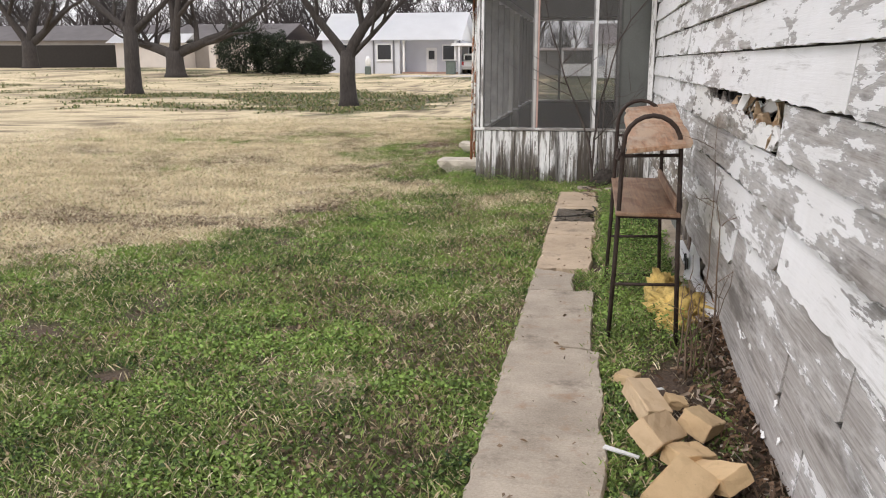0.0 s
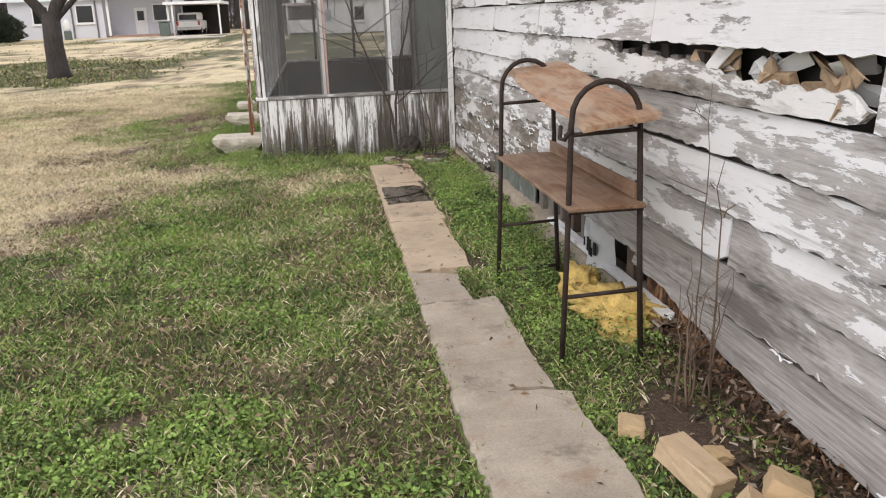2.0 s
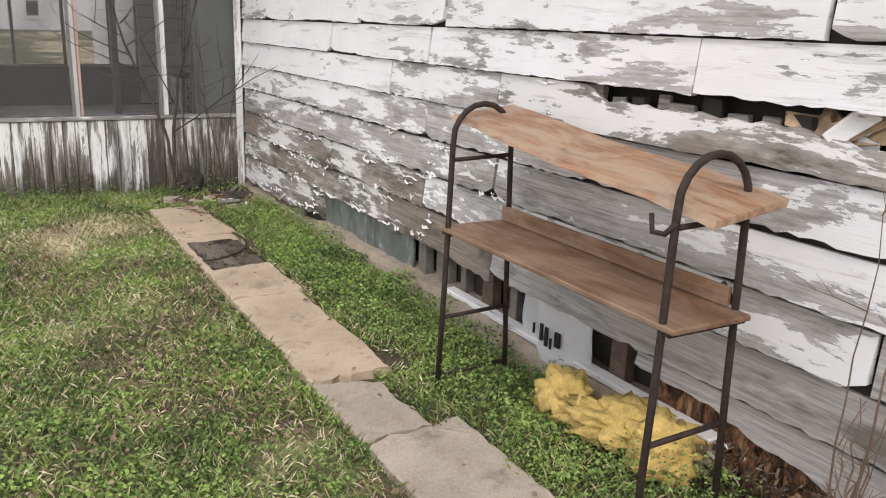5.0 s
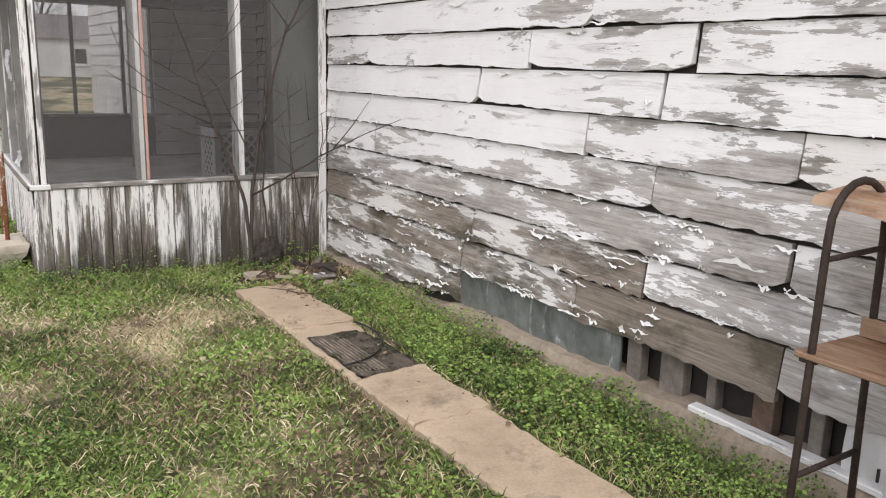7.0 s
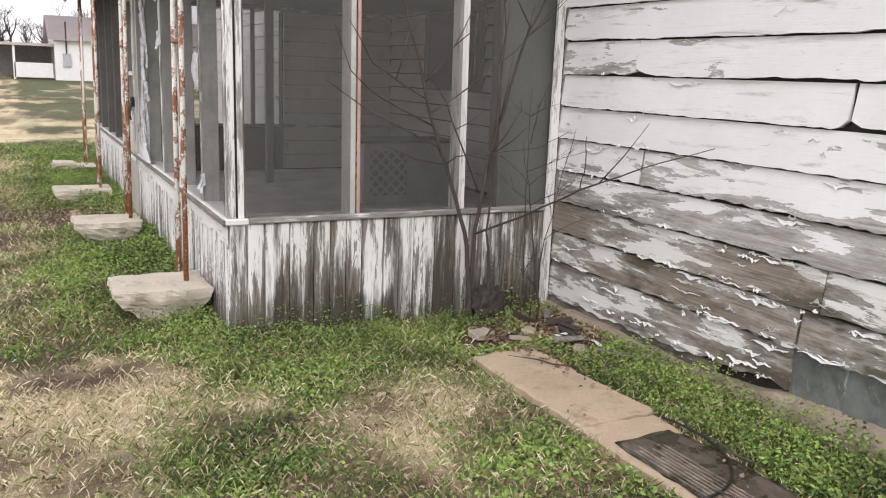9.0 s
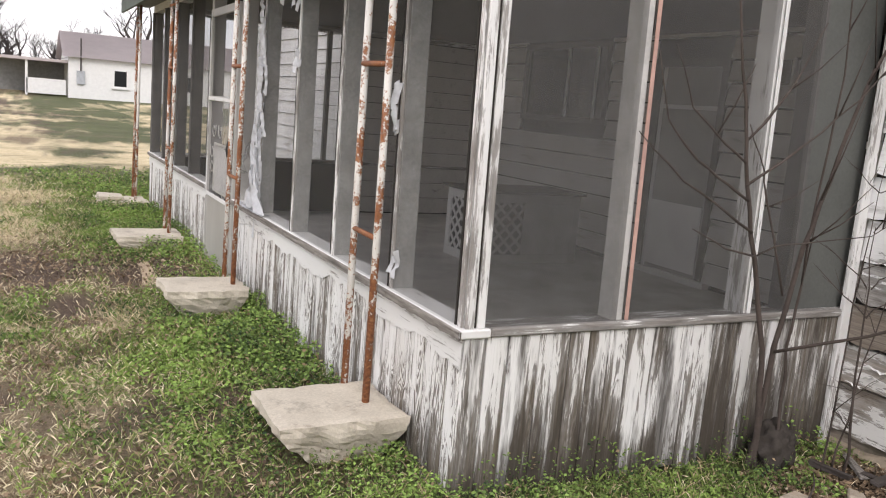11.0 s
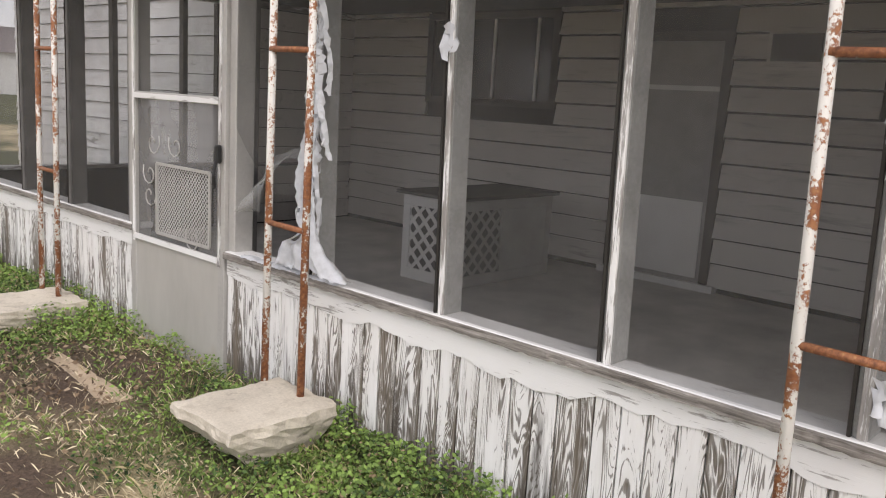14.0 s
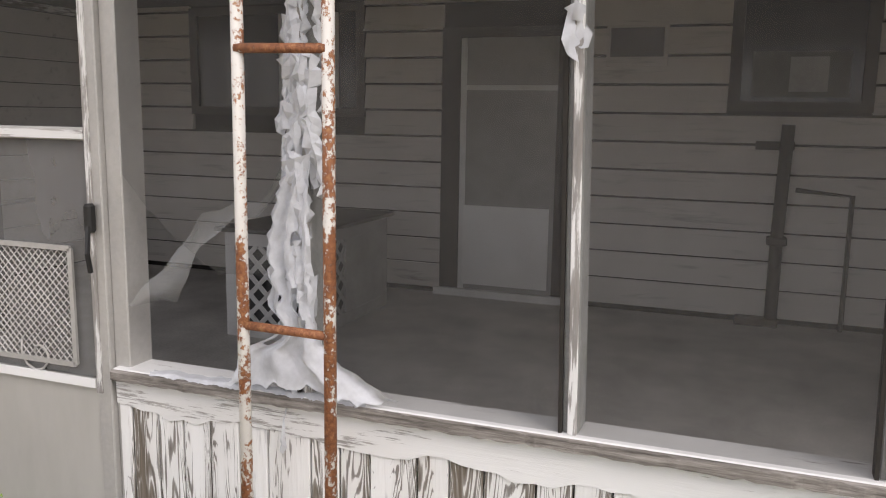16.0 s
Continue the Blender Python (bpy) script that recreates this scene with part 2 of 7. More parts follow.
M_SCREEN = screen_material("insect_screen", 0.28, (0.110, 0.106, 0.100))
# denser end copy: dust, and the haze of a slanting view painted in
M_SCREEN_END = screen_material("dusty_hazy_screen", 0.53, (0.108, 0.105, 0.101))
# darker copy for the far bays: their dimness put into the screen
M_SCREEN_FAR = screen_material("dimmed_far_screen", 0.42, (0.075, 0.072, 0.068))
M_SCREEN_DOOR = screen_material("pale_door_screen", 0.52, (0.24, 0.235, 0.23))

# ---- mesh helpers ----


def finish(name, bm, mat, smooth=False):
    me = bpy.data.meshes.new(name)
    bm.normal_update()
    bm.to_mesh(me)
    bm.free()
    me.materials.append(mat)
    if smooth:
        for f in me.polygons:
            f.use_smooth = True
    return me


def part(name, bm, mat, parent=None, label="", smooth=False):
    """A bmesh, or a finished mesh, as one object under its thing."""
    if isinstance(bm, bpy.types.Mesh):
        bm.materials.clear()
        bm.materials.append(mat)
        ob = new(name, bm)
    else:
        ob = new(name, finish(name, bm, mat, smooth))
    ob.parent = parent
    if label:
        ob["label"] = label
    return ob


def thing(name, label, category, group="", kind=""):
    return tagged(new(name), label, category, group, kind)


def box(bm, x0, x1, y0, y1, z0, z1, bevel=0.0, jitter=0.0):
    r = bmesh.ops.create_cube(bm, size=1)
    for v in r["verts"]:
        v.co = Vector(((x0 + x1) / 2 + v.co.x * (x1 - x0), (y0 + y1) / 2 + v.co.y * (y1 - y0), (z0 + z1) / 2 + v.co.z * (z1 - z0)))
        if jitter:
            v.co += Vector([random.uniform(-jitter, jitter) for _ in range(3)])
    if bevel:
        edges = list({e for v in r["verts"] for e in v.link_edges})
        bmesh.ops.bevel(bm, geom=edges, offset=bevel, segments=1, affect="EDGES")
    return bm


def boxed(*a, **k):
    return box(bmesh.new(), *a, **k)


def tube(bm, pts, radii, seg=8, cap=True):
    """A tapered tube along points."""
    pts = [Vector(p) for p in pts]
    if isinstance(radii, (int, float)):
        radii = [radii] * len(pts)
    rings, side = [], None
    for i, p in enumerate(pts):
        d = (pts[min(i + 1, len(pts) - 1)] - pts[max(i - 1, 0)]).normalized()
        if side is None:
            side = d.orthogonal().normalized()
        side = (side - d * side.dot(d)).normalized()
        up = d.cross(side)
        rings.append([bm.verts.new(p + (side * math.cos(a) + up * math.sin(a)) * radii[i]) for a in [2 * math.pi * j / seg for j in range(seg)]])
    for a, b in zip(rings, rings[1:]):
        for j in range(seg):
            bm.faces.new((a[j], a[(j + 1) % seg], b[(j + 1) % seg], b[j]))
    if cap:
        bm.faces.new(rings[0][::-1])
        bm.faces.new(rings[-1])
    return bm


def quad(bm, *pts):
    return bm.faces.new([bm.verts.new(p) for p in pts])


def quads_mesh(verts, corners=4):
    n = len(verts) // corners
    me = bpy.data.meshes.new("leaves")
    me.vertices.add(len(verts))
    me.vertices.foreach_set("co", verts.astype(np.float32).ravel())
    me.loops.add(n * corners)
    me.loops.foreach_set("vertex_index", np.arange(n * corners, dtype=np.int32))
    me.polygons.add(n)
    me.polygons.foreach_set("loop_start", np.arange(0, n * corners, corners, dtype=np.int32))
    me.update(calc_edges=True)
    return me


def leaf_mesh(c, size, rng, tilt):
    """A bmesh-free mesh of small four-cornered leaves round the centres c."""
    n = len(c)
    u = rng.normal(size=(n, 3))
    u[:, 2] *= tilt * 0.5
    u /= np.linalg.norm(u, axis=1)[:, None]
    w = rng.normal(size=(n, 3))
    w[:, 2] *= tilt
    w -= (w * u).sum(1)[:, None] * u
    w /= np.linalg.norm(w, axis=1)[:, None]
    s = size * rng.uniform(0.6, 1.35, n)[:, None]
    up = np.cross(u, w)
    up *= np.sign(up[:, 2:3] + 1e-9)
    verts = np.stack([c - u * s, c - w * s * 0.62 + up * s * 0.18, c + u * s, c + w * s * 0.62 + up * s * 0.18], 1).reshape(-1, 3)
    return quads_mesh(verts)


def hash01(a, b, seed):
    v = np.sin(a * 127.1 + b * 311.7 + seed * 74.7) * 43758.5453
    return v - np.floor(v)


def vnoise(x, y, size, seed):
    """Smooth value noise on numpy arrays, 0 to 1."""
    x, y = np.asarray(x) / size + 1000.0, np.asarray(y) / size + 1000.0
    ix, iy = np.floor(x), np.floor(y)
    fx, fy = x - ix, y - iy
    fx, fy = fx * fx * (3 - 2 * fx), fy * fy * (3 - 2 * fy)
    a, b = hash01(ix, iy, seed), hash01(ix + 1, iy, seed)
    c, d = hash01(ix, iy + 1, seed), hash01(ix + 1, iy + 1, seed)
    return (a * (1 - fx) + b * fx) * (1 - fy) + (c * (1 - fx) + d * fx) * fy


def step01(v, a, b):
    t = np.clip((np.asarray(v, dtype=float) - a) / (b - a), 0, 1)
    return t * t * (3 - 2 * t)


# ---- the plan ----
WALL_X, END_Y, FRONT_X, BACK_X, FAR_Y = 0.70, 10.46, -1.47, 2.95, 18.45
SILL_Z, BEAM_Z = 0.69, 2.36
ROW0, ROW = 0.12, 0.205


def ground_height(x, y):
    x, y = np.asarray(x, dtype=float), np.asarray(y, dtype=float)
    z = 0.5 * step01(y, 24, 62) + 0.5 * step01(-x, 18, 42) * step01(y, 24, 62)
    z += 0.05 * (vnoise(x, y, 1.3, 3) - 0.5) * step01(np.abs(x + 0.15), 0.3, 1.2) * step01(FRONT_X - x + step01(END_Y - y, -0.2, 0.4) * 3, 0.2, 1)
    z += 0.055 * (x < FRONT_X - 0.01) * step01(x, -3.4, -2.2) * step01(y, 10.3, 11.2) * (1 - step01(y, 20, 24))
    z += 0.25 * (vnoise(x, y, 9.0, 4) - 0.5) * step01(np.hypot(x, y - 8), 14, 30)
    return z - 0.015


def greenness(x, y):
    """How green the lawn is, 0 dry or bare, 1 lush."""
    x, y = np.asarray(x, dtype=float), np.asarray(y, dtype=float)
    n = 0.5 * vnoise(x, y, 1.9, 11) + 0.3 * vnoise(x, y, 0.6, 12) + 0.2 * vnoise(x, y, 0.22, 13)
    bias = 0.66 - 0.62 * step01(-x, 2.5, 4.4) * step01(y, 5.4, 7.6) * (1 - step01(y, 19, 24)) - 0.42 * step01(y, 19, 24)
    bias += 0.62 * step01(y, 25, 27) * (1 - step01(y, 35, 39)) * step01(vnoise(x, y, 7.0, 19), 0.15, 0.5) * step01(-x, 4.5, 7) + 0.35 * step01(y, 52, 56) * (1 - step01(y, 66, 70)) * vnoise(x, y, 9.0, 23) + 0.10 * step01(x, -8, -3) * step01(y, 24, 30) * (1 - step01(y, 50, 55))
    bias += 0.5 * step01(x, 0.05, 0.15) * (1 - step01(y, 9.3, 9.9))
    bias += 0.45 * step01(y, 9.5, 9.9) * (1 - step01(y, 10.5, 10.7)) * step01(x, -2.0, -1.5)
    bias += 0.30 * step01(x, -2.6, -1.9) * step01(y, 10.6, 11.2)
    bias += 0.18 * np.exp(-((x + 2.6) ** 2 / 1.2 + (y - 5.4) ** 2 / 2.2))
    bias += 0.30 * np.exp(-((x + 1.9) ** 2 / 1.5 + (y - 3.1) ** 2 / 1.2))
    bias += 0.16 * (1 - step01(-x, 3.2, 4.5)) * (1 - step01(y, 6.0, 8.0))
    bias -= 0.12 * step01(-x, 1.2, 2.6) * step01(y, 5.0, 6.8) * (1 - step01(y, 8.6, 9.6)) + 0.13 * step01(y, 4.8, 6.5) * (1 - step01(y, 9.9, 10.6)) * step01(-x, 0.5, 0.9)
    bias -= 0.55 * np.exp(-((x + 2.3) ** 2 / 0.35 + (y - 10.1) ** 2 / 0.12))
    bias -= 0.65 * np.exp(-((x + 2.2) ** 2 / 0.12 + (y - 14.5) ** 2 / 0.5))
    bias -= 0.30 * np.exp(-((x + 2.9) ** 2 / 0.25 + (y - 15.5) ** 2 / 6.0))
    return np.clip(bias + 1.65 * (n - 0.5), 0, 1)


def brownness(x, y):
    """Where last year's leaves lie in the lawn, 0 to 1."""
    x, y = np.asarray(x, dtype=float), np.asarray(y, dtype=float)
    field = 0.45 * vnoise(x, y, 0.9, 51) + 0.35 * vnoise(x, y, 0.33, 52) + 0.20 * vnoise(x, y, 0.12, 53)
    heap = 0
    for sx, sy, rx, ry, k in ((-1.6, 2.85, 0.45, 0.30, 0.20), (-0.9, 2.8, 0.40, 0.40, 0.22), (-0.7, 4.2, 0.28, 1.5, 0.20), (-0.8, 6.8, 0.40, 1.1, 0.14), (-4.2, 7.2, 1.6, 0.35, 0.30), (-2.85, 7.2, 0.6, 0.30, 0.16),
                              (-1.27, 5.8, 0.25, 0.25, 0.14), (-2.6, 14.6, 0.6, 1.3, 0.22), (-1.95, 4.3, 0.5, 0.5, -0.25), (-2.5, 3.6, 0.5, 0.3, -0.15)):
        heap = heap + k * np.exp(-(((x - sx) / rx) ** 2 + ((y - sy) / ry) ** 2))
    near = (1 - step01(x, -0.02, 0.05)) * (1 - 0.5 * step01(x, -2.6, -1.9) * step01(y, 10.6, 11.2)) * (1 - step01(y, 9.5, 9.8) * (1 - step01(y, 10.5, 10.7)))
    return step01(field + heap, 0.53, 0.72) * near


def bareness(x, y):
    """Bare soil: 1 where nothing grows."""
    spots = 0
    for sx, sy, rx, ry in ((-3.12, 4.05, 0.22, 0.13), (-1.72, 4.28, 0.12, 0.10), (-2.25, 3.4, 0.10, 0.07), (-2.25, 10.1, 0.4, 0.18), (-2.05, 14.6, 0.55, 0.75), (-2.9, 14.9, 0.45, 0.9), (-2.6, 13.6, 0.22, 0.4), (-3.1, 11.9, 0.3, 0.35),
                           (0.42, 3.7, 0.22, 0.55), (0.5, 2.9, 0.25, 0.5), (0.45, 9.9, 0.35, 0.45), (0.0, 6.05, 0.14, 0.16), (-0.02, 9.9, 0.4, 0.18), (-3.6, 7.6, 0.5, 0.16), (-2.9, 8.1, 0.5, 0.12), (-2.3, 3.5, 0.15, 0.1)):
        spots = np.maximum(spots, np.exp(-(((x - sx) / rx) ** 2 + ((y - sy) / ry) ** 2)))
    scuffs = step01(0.6 * vnoise(x, y, 0.55, 41) + 0.4 * vnoise(x, y, 0.17, 42), 0.66, 0.80) * (0.8 - 0.5 * step01(x, -2.2, -1.0))
    return np.clip(np.maximum(spots * 1.3 * (0.5 + vnoise(x, y, 0.15, 31)), scuffs * step01(-x, 0.5, 1.0)), 0, 1)


# ---- the ground, one sheet to the horizon ----
def spaced(stops):
    out = [stops[0][0]]
    for (a, _), (b, stp) in zip(stops, stops[1:]):
        n = max(1, round((b - a) / stp))
        out += [a + (b - a) * (i + 1) / n for i in range(n)]
    return np.array(out)


def build_ground():
    k = Mat("lawn_soil", 0.95)
    g, bare = k.attr("green"), k.attr("bare")
    fine, mid = k.noise(k.pos, 55, 4, 0.7), k.noise(k.pos, 7, 5, 0.65)
    far = k.noise(k.scaled(k.pos, 0.5, 1, 1), 0.9, 5, 0.65)
    straw = k.ramp(k.math("ADD", k.math("MULTIPLY", fine, 0.5), k.math("MULTIPLY", mid, 0.5)), (0.3, (0.36, 0.285, 0.165)), (0.5, (0.68, 0.565, 0.355)), (0.7, (0.80, 0.70, 0.49)))
    straw = k.mix(k.ramp(far, (0.46, 0.0), (0.70, 0.6)), straw, (0.34, 0.265, 0.155))
    straw = k.mix(k.ramp(k.noise(k.scaled(k.pos, 0.35, 1, 1), 3.5, 5, 0.7), (0.56, 0.0), (0.66, 0.6)), straw, (0.16, 0.12, 0.07))
    # the dark end paints the shade between the leaves into the ground
    grass = k.ramp(k.math("ADD", k.math("MULTIPLY", fine, 0.6), k.math("MULTIPLY", far, 0.4)), (0.3, (0.022, 0.026, 0.011)), (0.7, (0.15, 0.165, 0.06)))
    soil = k.ramp(fine, (0.3, (0.055, 0.036, 0.025)), (0.7, (0.17, 0.115, 0.08)))
    cover = k.mix(k.ramp(k.math("ADD", g, k.math("MULTIPLY", k.math("SUBTRACT", mid, 0.5), 0.7)), (0.40, 0.0), (0.68, 1.0)), straw, grass)
    cover = k.mix(k.math("MULTIPLY", k.attr("brown"), 0.8), cover, k.ramp(fine, (0.3, (0.05, 0.036, 0.024)), (0.7, (0.24, 0.175, 0.11))))
    col = k.mix(bare, cover, soil)
    mat = k.done(col, k.math("ADD", fine, mid), 0.9, 0.03)
    xs = spaced([(-400, 0), (-120, 40), (-40, 8), (-12, 1.0), (-5, 0.25), (1.0, 0.09), (3.5, 0.3), (12, 1.5), (60, 8), (400, 50)])
    ys = spaced([(-300, 0), (-40, 40), (-4, 4), (1.5, 0.4), (12, 0.09), (20, 0.2), (45, 0.7), (110, 4), (600, 60)])
    gx, gy = np.meshgrid(xs, ys)
    verts = np.stack([gx.ravel(), gy.ravel(), ground_height(gx, gy).ravel()], 1)
    w, h = len(xs), len(ys)
    i = (np.arange(h - 1)[:, None] * w + np.arange(w - 1)[None, :]).ravel()
    faces = np.stack([i, i + 1, i + w + 1, i + w], 1)
    me = bpy.data.meshes.new("ground")
    me.from_pydata(verts.tolist(), [], faces.tolist())
    me.materials.append(mat)
    for f in me.polygons:
        f.use_smooth = True
    for name, values in (("green", greenness(gx, gy)), ("bare", bareness(gx, gy)), ("brown", brownness(gx, gy))):
        me.attributes.new(name, "FLOAT", "POINT").data.foreach_set("value", values.ravel().astype(np.float32))
    tagged(new("ground", me), "patchy winter lawn of green weeds and straw", "ground", kind="structure")


build_ground()

# ---- the house wall of lapped boards ----
# joints of each row of boards, from the lowest up
JOINTS = [
    (-4.0, -0.5, 2.6, 5.06),
    (-4.0, 0.6, 2.9, 6.14, 7.36, 8.42, 10.44),
    (-4.0, -1.2, 2.2, 4.07, 6.89, 8.31, 10.44),
    (-4.0, 0.3, 3.1, 6.16, 10.44),
    (-4.0, 1.4, 5.47, 6.88, 9.6, 10.44),
    (-4.0, -0.8, 3.32, 6.16, 7.35, 10.44),
    (-4.0, 0.9, 2.46, 4.9, 6.87, 8.30, 10.44),
    (-4.0, 1.8, 4.4, 6.71, 7.84, 9.72, 10.44),
    (-4.0, 0.2, 5.2, 7.35, 10.44),
    (-4.0, 2.9, 6.1, 9.0, 10.44),
    (-4.0, 1.0, 4.6, 8.2, 10.44),
    (-4.0, 3.0, 7.0, 10.44),
    (-4.0, 1.5, 5.6, 9.1, 10.44),
]


def lap_board(y0, y1, z0, z1, x, low=None, high=None, ragged=0.004, lean=0.026, lap=0.008):
    """One lapped board on a wall that faces -x. low, high: functions of y that move its lower and upper edge."""
    bm = bmesh.new()
    n = max(3, int((y1 - y0) / 0.045))
    rows = []
    for i in range(n + 1):
        y = y0 + (y1 - y0) * i / n
        end = random.uniform(-0.010, 0.010) if i in (0, n) else 0
        zl = z0 + random.uniform(-ragged, ragged) * 0.7 + (low(y) if low else 0)
        zh = z1 - lap + (high(y) if high else 0)
        bow = 0.003 * math.sin(y * 2.1 + z0 * 9)
        xl, xh = x - lean - bow, x - 0.004 - bow * 0.3
        rows.append([bm.verts.new(p) for p in ((xl, y + end, zl), (xl + (xh - xl) * 0.97, y + end * 0.5, zh), (x + 0.012, y + end, zh), (x + 0.004, y + end, zl))])
    for a, b in zip(rows, rows[1:]):
        for j in range(4):
            bm.faces.new((a[j], b[j], b[(j + 1) % 4], a[(j + 1) % 4]))
    bm.faces.new(rows[0][::-1])
    bm.faces.new(rows[-1])
    bmesh.ops.recalc_face_normals(bm, faces=bm.faces)
    return bm


def tooth(y, s):
    return 0.5 + 0.5 * math.sin(y * 31 + s) * math.sin(y * 13.7 + 2 * s)


def worn_edge(y0, y1, seed, deep, near, far):
    """How a board's lower edge has split away: long shallow splits, and chips at its two ends."""
    def rise(y):
        split = deep * float(step01(noise.noise(Vector((y * 1.3, seed, 0))), 0.05, 0.45)) * (0.5 + 0.5 * tooth(y, seed))
        chip = near * max(0.0, 1 - (y - y0) / 0.10) ** 2 + far * max(0.0, 1 - (y1 - y) / 0.12) ** 2
        return split + chip * (0.6 + 0.4 * tooth(y * 2.3, seed))
    return rise


def build_house_wall():
    wall = thing("wall_west", "house wall of lapped boards with peeling white paint", "wall", kind="structure")
    sheath = bmesh.new()
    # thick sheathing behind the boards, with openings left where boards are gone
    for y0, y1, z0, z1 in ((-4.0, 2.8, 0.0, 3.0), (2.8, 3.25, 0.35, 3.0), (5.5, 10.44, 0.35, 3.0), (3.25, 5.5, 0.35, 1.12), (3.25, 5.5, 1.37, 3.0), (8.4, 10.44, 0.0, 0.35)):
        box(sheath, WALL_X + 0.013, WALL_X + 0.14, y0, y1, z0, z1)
    # coloured near black: the shade of the open laps and joints
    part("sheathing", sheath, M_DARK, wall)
    random.seed(5)
    for r, joints in enumerate(JOINTS):
        z0 = ROW0 + ROW * r
        for a, b in zip(joints, joints[1:]):
            low = high = None
            if r == 0 and b > 4.9:
                low = lambda y: 0.05 * tooth(y, 3) * step01(y, 4.6, 5.9)
            if r == 0 and a == 2.6:
                low = lambda y: -0.015 + 0.035 * step01(y, 3.55, 3.95) + 0.05 * step01(y, 3.9, 4.4) + 0.06 * step01(y, 4.3, 4.8) + 0.012 * tooth(y, 5)
            if r == 1 and a == 6.14:
                low = lambda y: -0.03 + 0.02 * math.sin(y * 3)
            if r == 5 and a == 3.32:
                high = lambda y: -(0.095 + 0.03 * tooth(y, 1)) * (1 - 0.40 * step01(y, 4.1, 4.5) - 0.15 * tooth(y, 8)) * (1 - step01(y, 5.38, 5.5)) - 0.05 * (1 - step01(y, 3.33, 3.40))
            if r == 6 and a == 2.46:
                low = lambda y: 0.012 * tooth(y, 6)
            gap = 0.006 + (0.016 if random.random() < 0.35 else 0)
            if low is None and random.random() < 0.7 and r > 0:
                low = worn_edge(a, b, random.uniform(0, 9), random.uniform(0.006, 0.015), random.choice((0, 0.03, 0.05)), random.choice((0, 0.03, 0.05)))
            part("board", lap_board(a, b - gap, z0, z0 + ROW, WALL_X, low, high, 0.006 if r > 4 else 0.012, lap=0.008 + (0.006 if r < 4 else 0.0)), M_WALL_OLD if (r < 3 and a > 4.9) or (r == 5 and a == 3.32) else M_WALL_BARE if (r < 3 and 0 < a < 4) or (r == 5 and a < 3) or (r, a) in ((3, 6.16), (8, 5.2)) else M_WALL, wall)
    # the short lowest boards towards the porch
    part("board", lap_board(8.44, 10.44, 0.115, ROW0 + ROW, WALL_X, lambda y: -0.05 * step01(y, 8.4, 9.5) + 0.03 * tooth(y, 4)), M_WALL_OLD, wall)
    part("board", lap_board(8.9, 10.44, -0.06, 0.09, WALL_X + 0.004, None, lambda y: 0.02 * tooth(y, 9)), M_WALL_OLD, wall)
    return wall


house_wall = build_house_wall()



def build_shell():
    """The plain walls and roofs that close the house."""
    south = thing("wall_south", "plain painted house wall", "wall", kind="structure")
    part("siding", boxed(WALL_X, 9.0, -4.14, -4.0, 0, 3.0), M_INNER, south)
    part("siding", boxed(9.0, 9.14, -4.14, 20.0, 0, 3.0), M_INNER, south)
    found = thing("foundation", "crumbling tan concrete foundation strip", "foundation", kind="structure")
    bm = bmesh.new()
    n = 60
    prev = None
    random.seed(8)
    for i in range(n + 1):
        y = 4.55 + (10.44 - 4.55) * i / n
        top = 0.11 + random.uniform(-0.012, 0.012) - 0.08 * float(step01(y, 8.2, 9.0))
        out = 0.08 + random.uniform(-0.012, 0.012)
        ring = [bm.verts.new(p) for p in ((WALL_X - out - 0.04, y, -0.05), (WALL_X - out, y, top - 0.04), (WALL_X - out + 0.03, y, top), (WALL_X + 0.12, y, top + 0.01), (WALL_X + 0.12, y, -0.05))]
        if prev:
            for j in range(5):
                bm.faces.new((prev[j], ring[j], ring[(j + 1) % 5], prev[(j + 1) % 5]))
        prev = ring
    bmesh.ops.recalc_face_normals(bm, faces=bm.faces)
    part("strip", bm, plain("foundation_concrete", (0.30, 0.25, 0.19), 0.95, 0, 0.35, 5.0, 0.6, 40), found)
    roof = thing("roof_house", "grey shingled house roof with deep eaves", "roof", kind="structure")
    bm = bmesh.new()
    for pts in (((0.2, -4.6, 2.95), (0.2, 10.3, 2.95), (4.9, 10.3, 4.4), (4.9, -4.6, 4.4)), ((4.9, -4.6, 4.4), (4.9, 10.3, 4.4), (9.6, 10.3, 2.95), (9.6, -4.6, 2.95)),
                ((2.6, 10.3, 3.6), (2.6, 20.4, 3.6), (6.0, 20.4, 4.4), (6.0, 10.3, 4.4)), ((6.0, 10.3, 4.4), (6.0, 20.4, 4.4), (9.6, 20.4, 2.95), (9.6, 10.3, 2.95))):
        quad(bm, *pts)
    bmesh.ops.solidify(bm, geom=bm.faces[:], thickness=0.12)
    part("slope", bm, M_ROOF, roof)


build_shell()

# ---- the screened porch ----


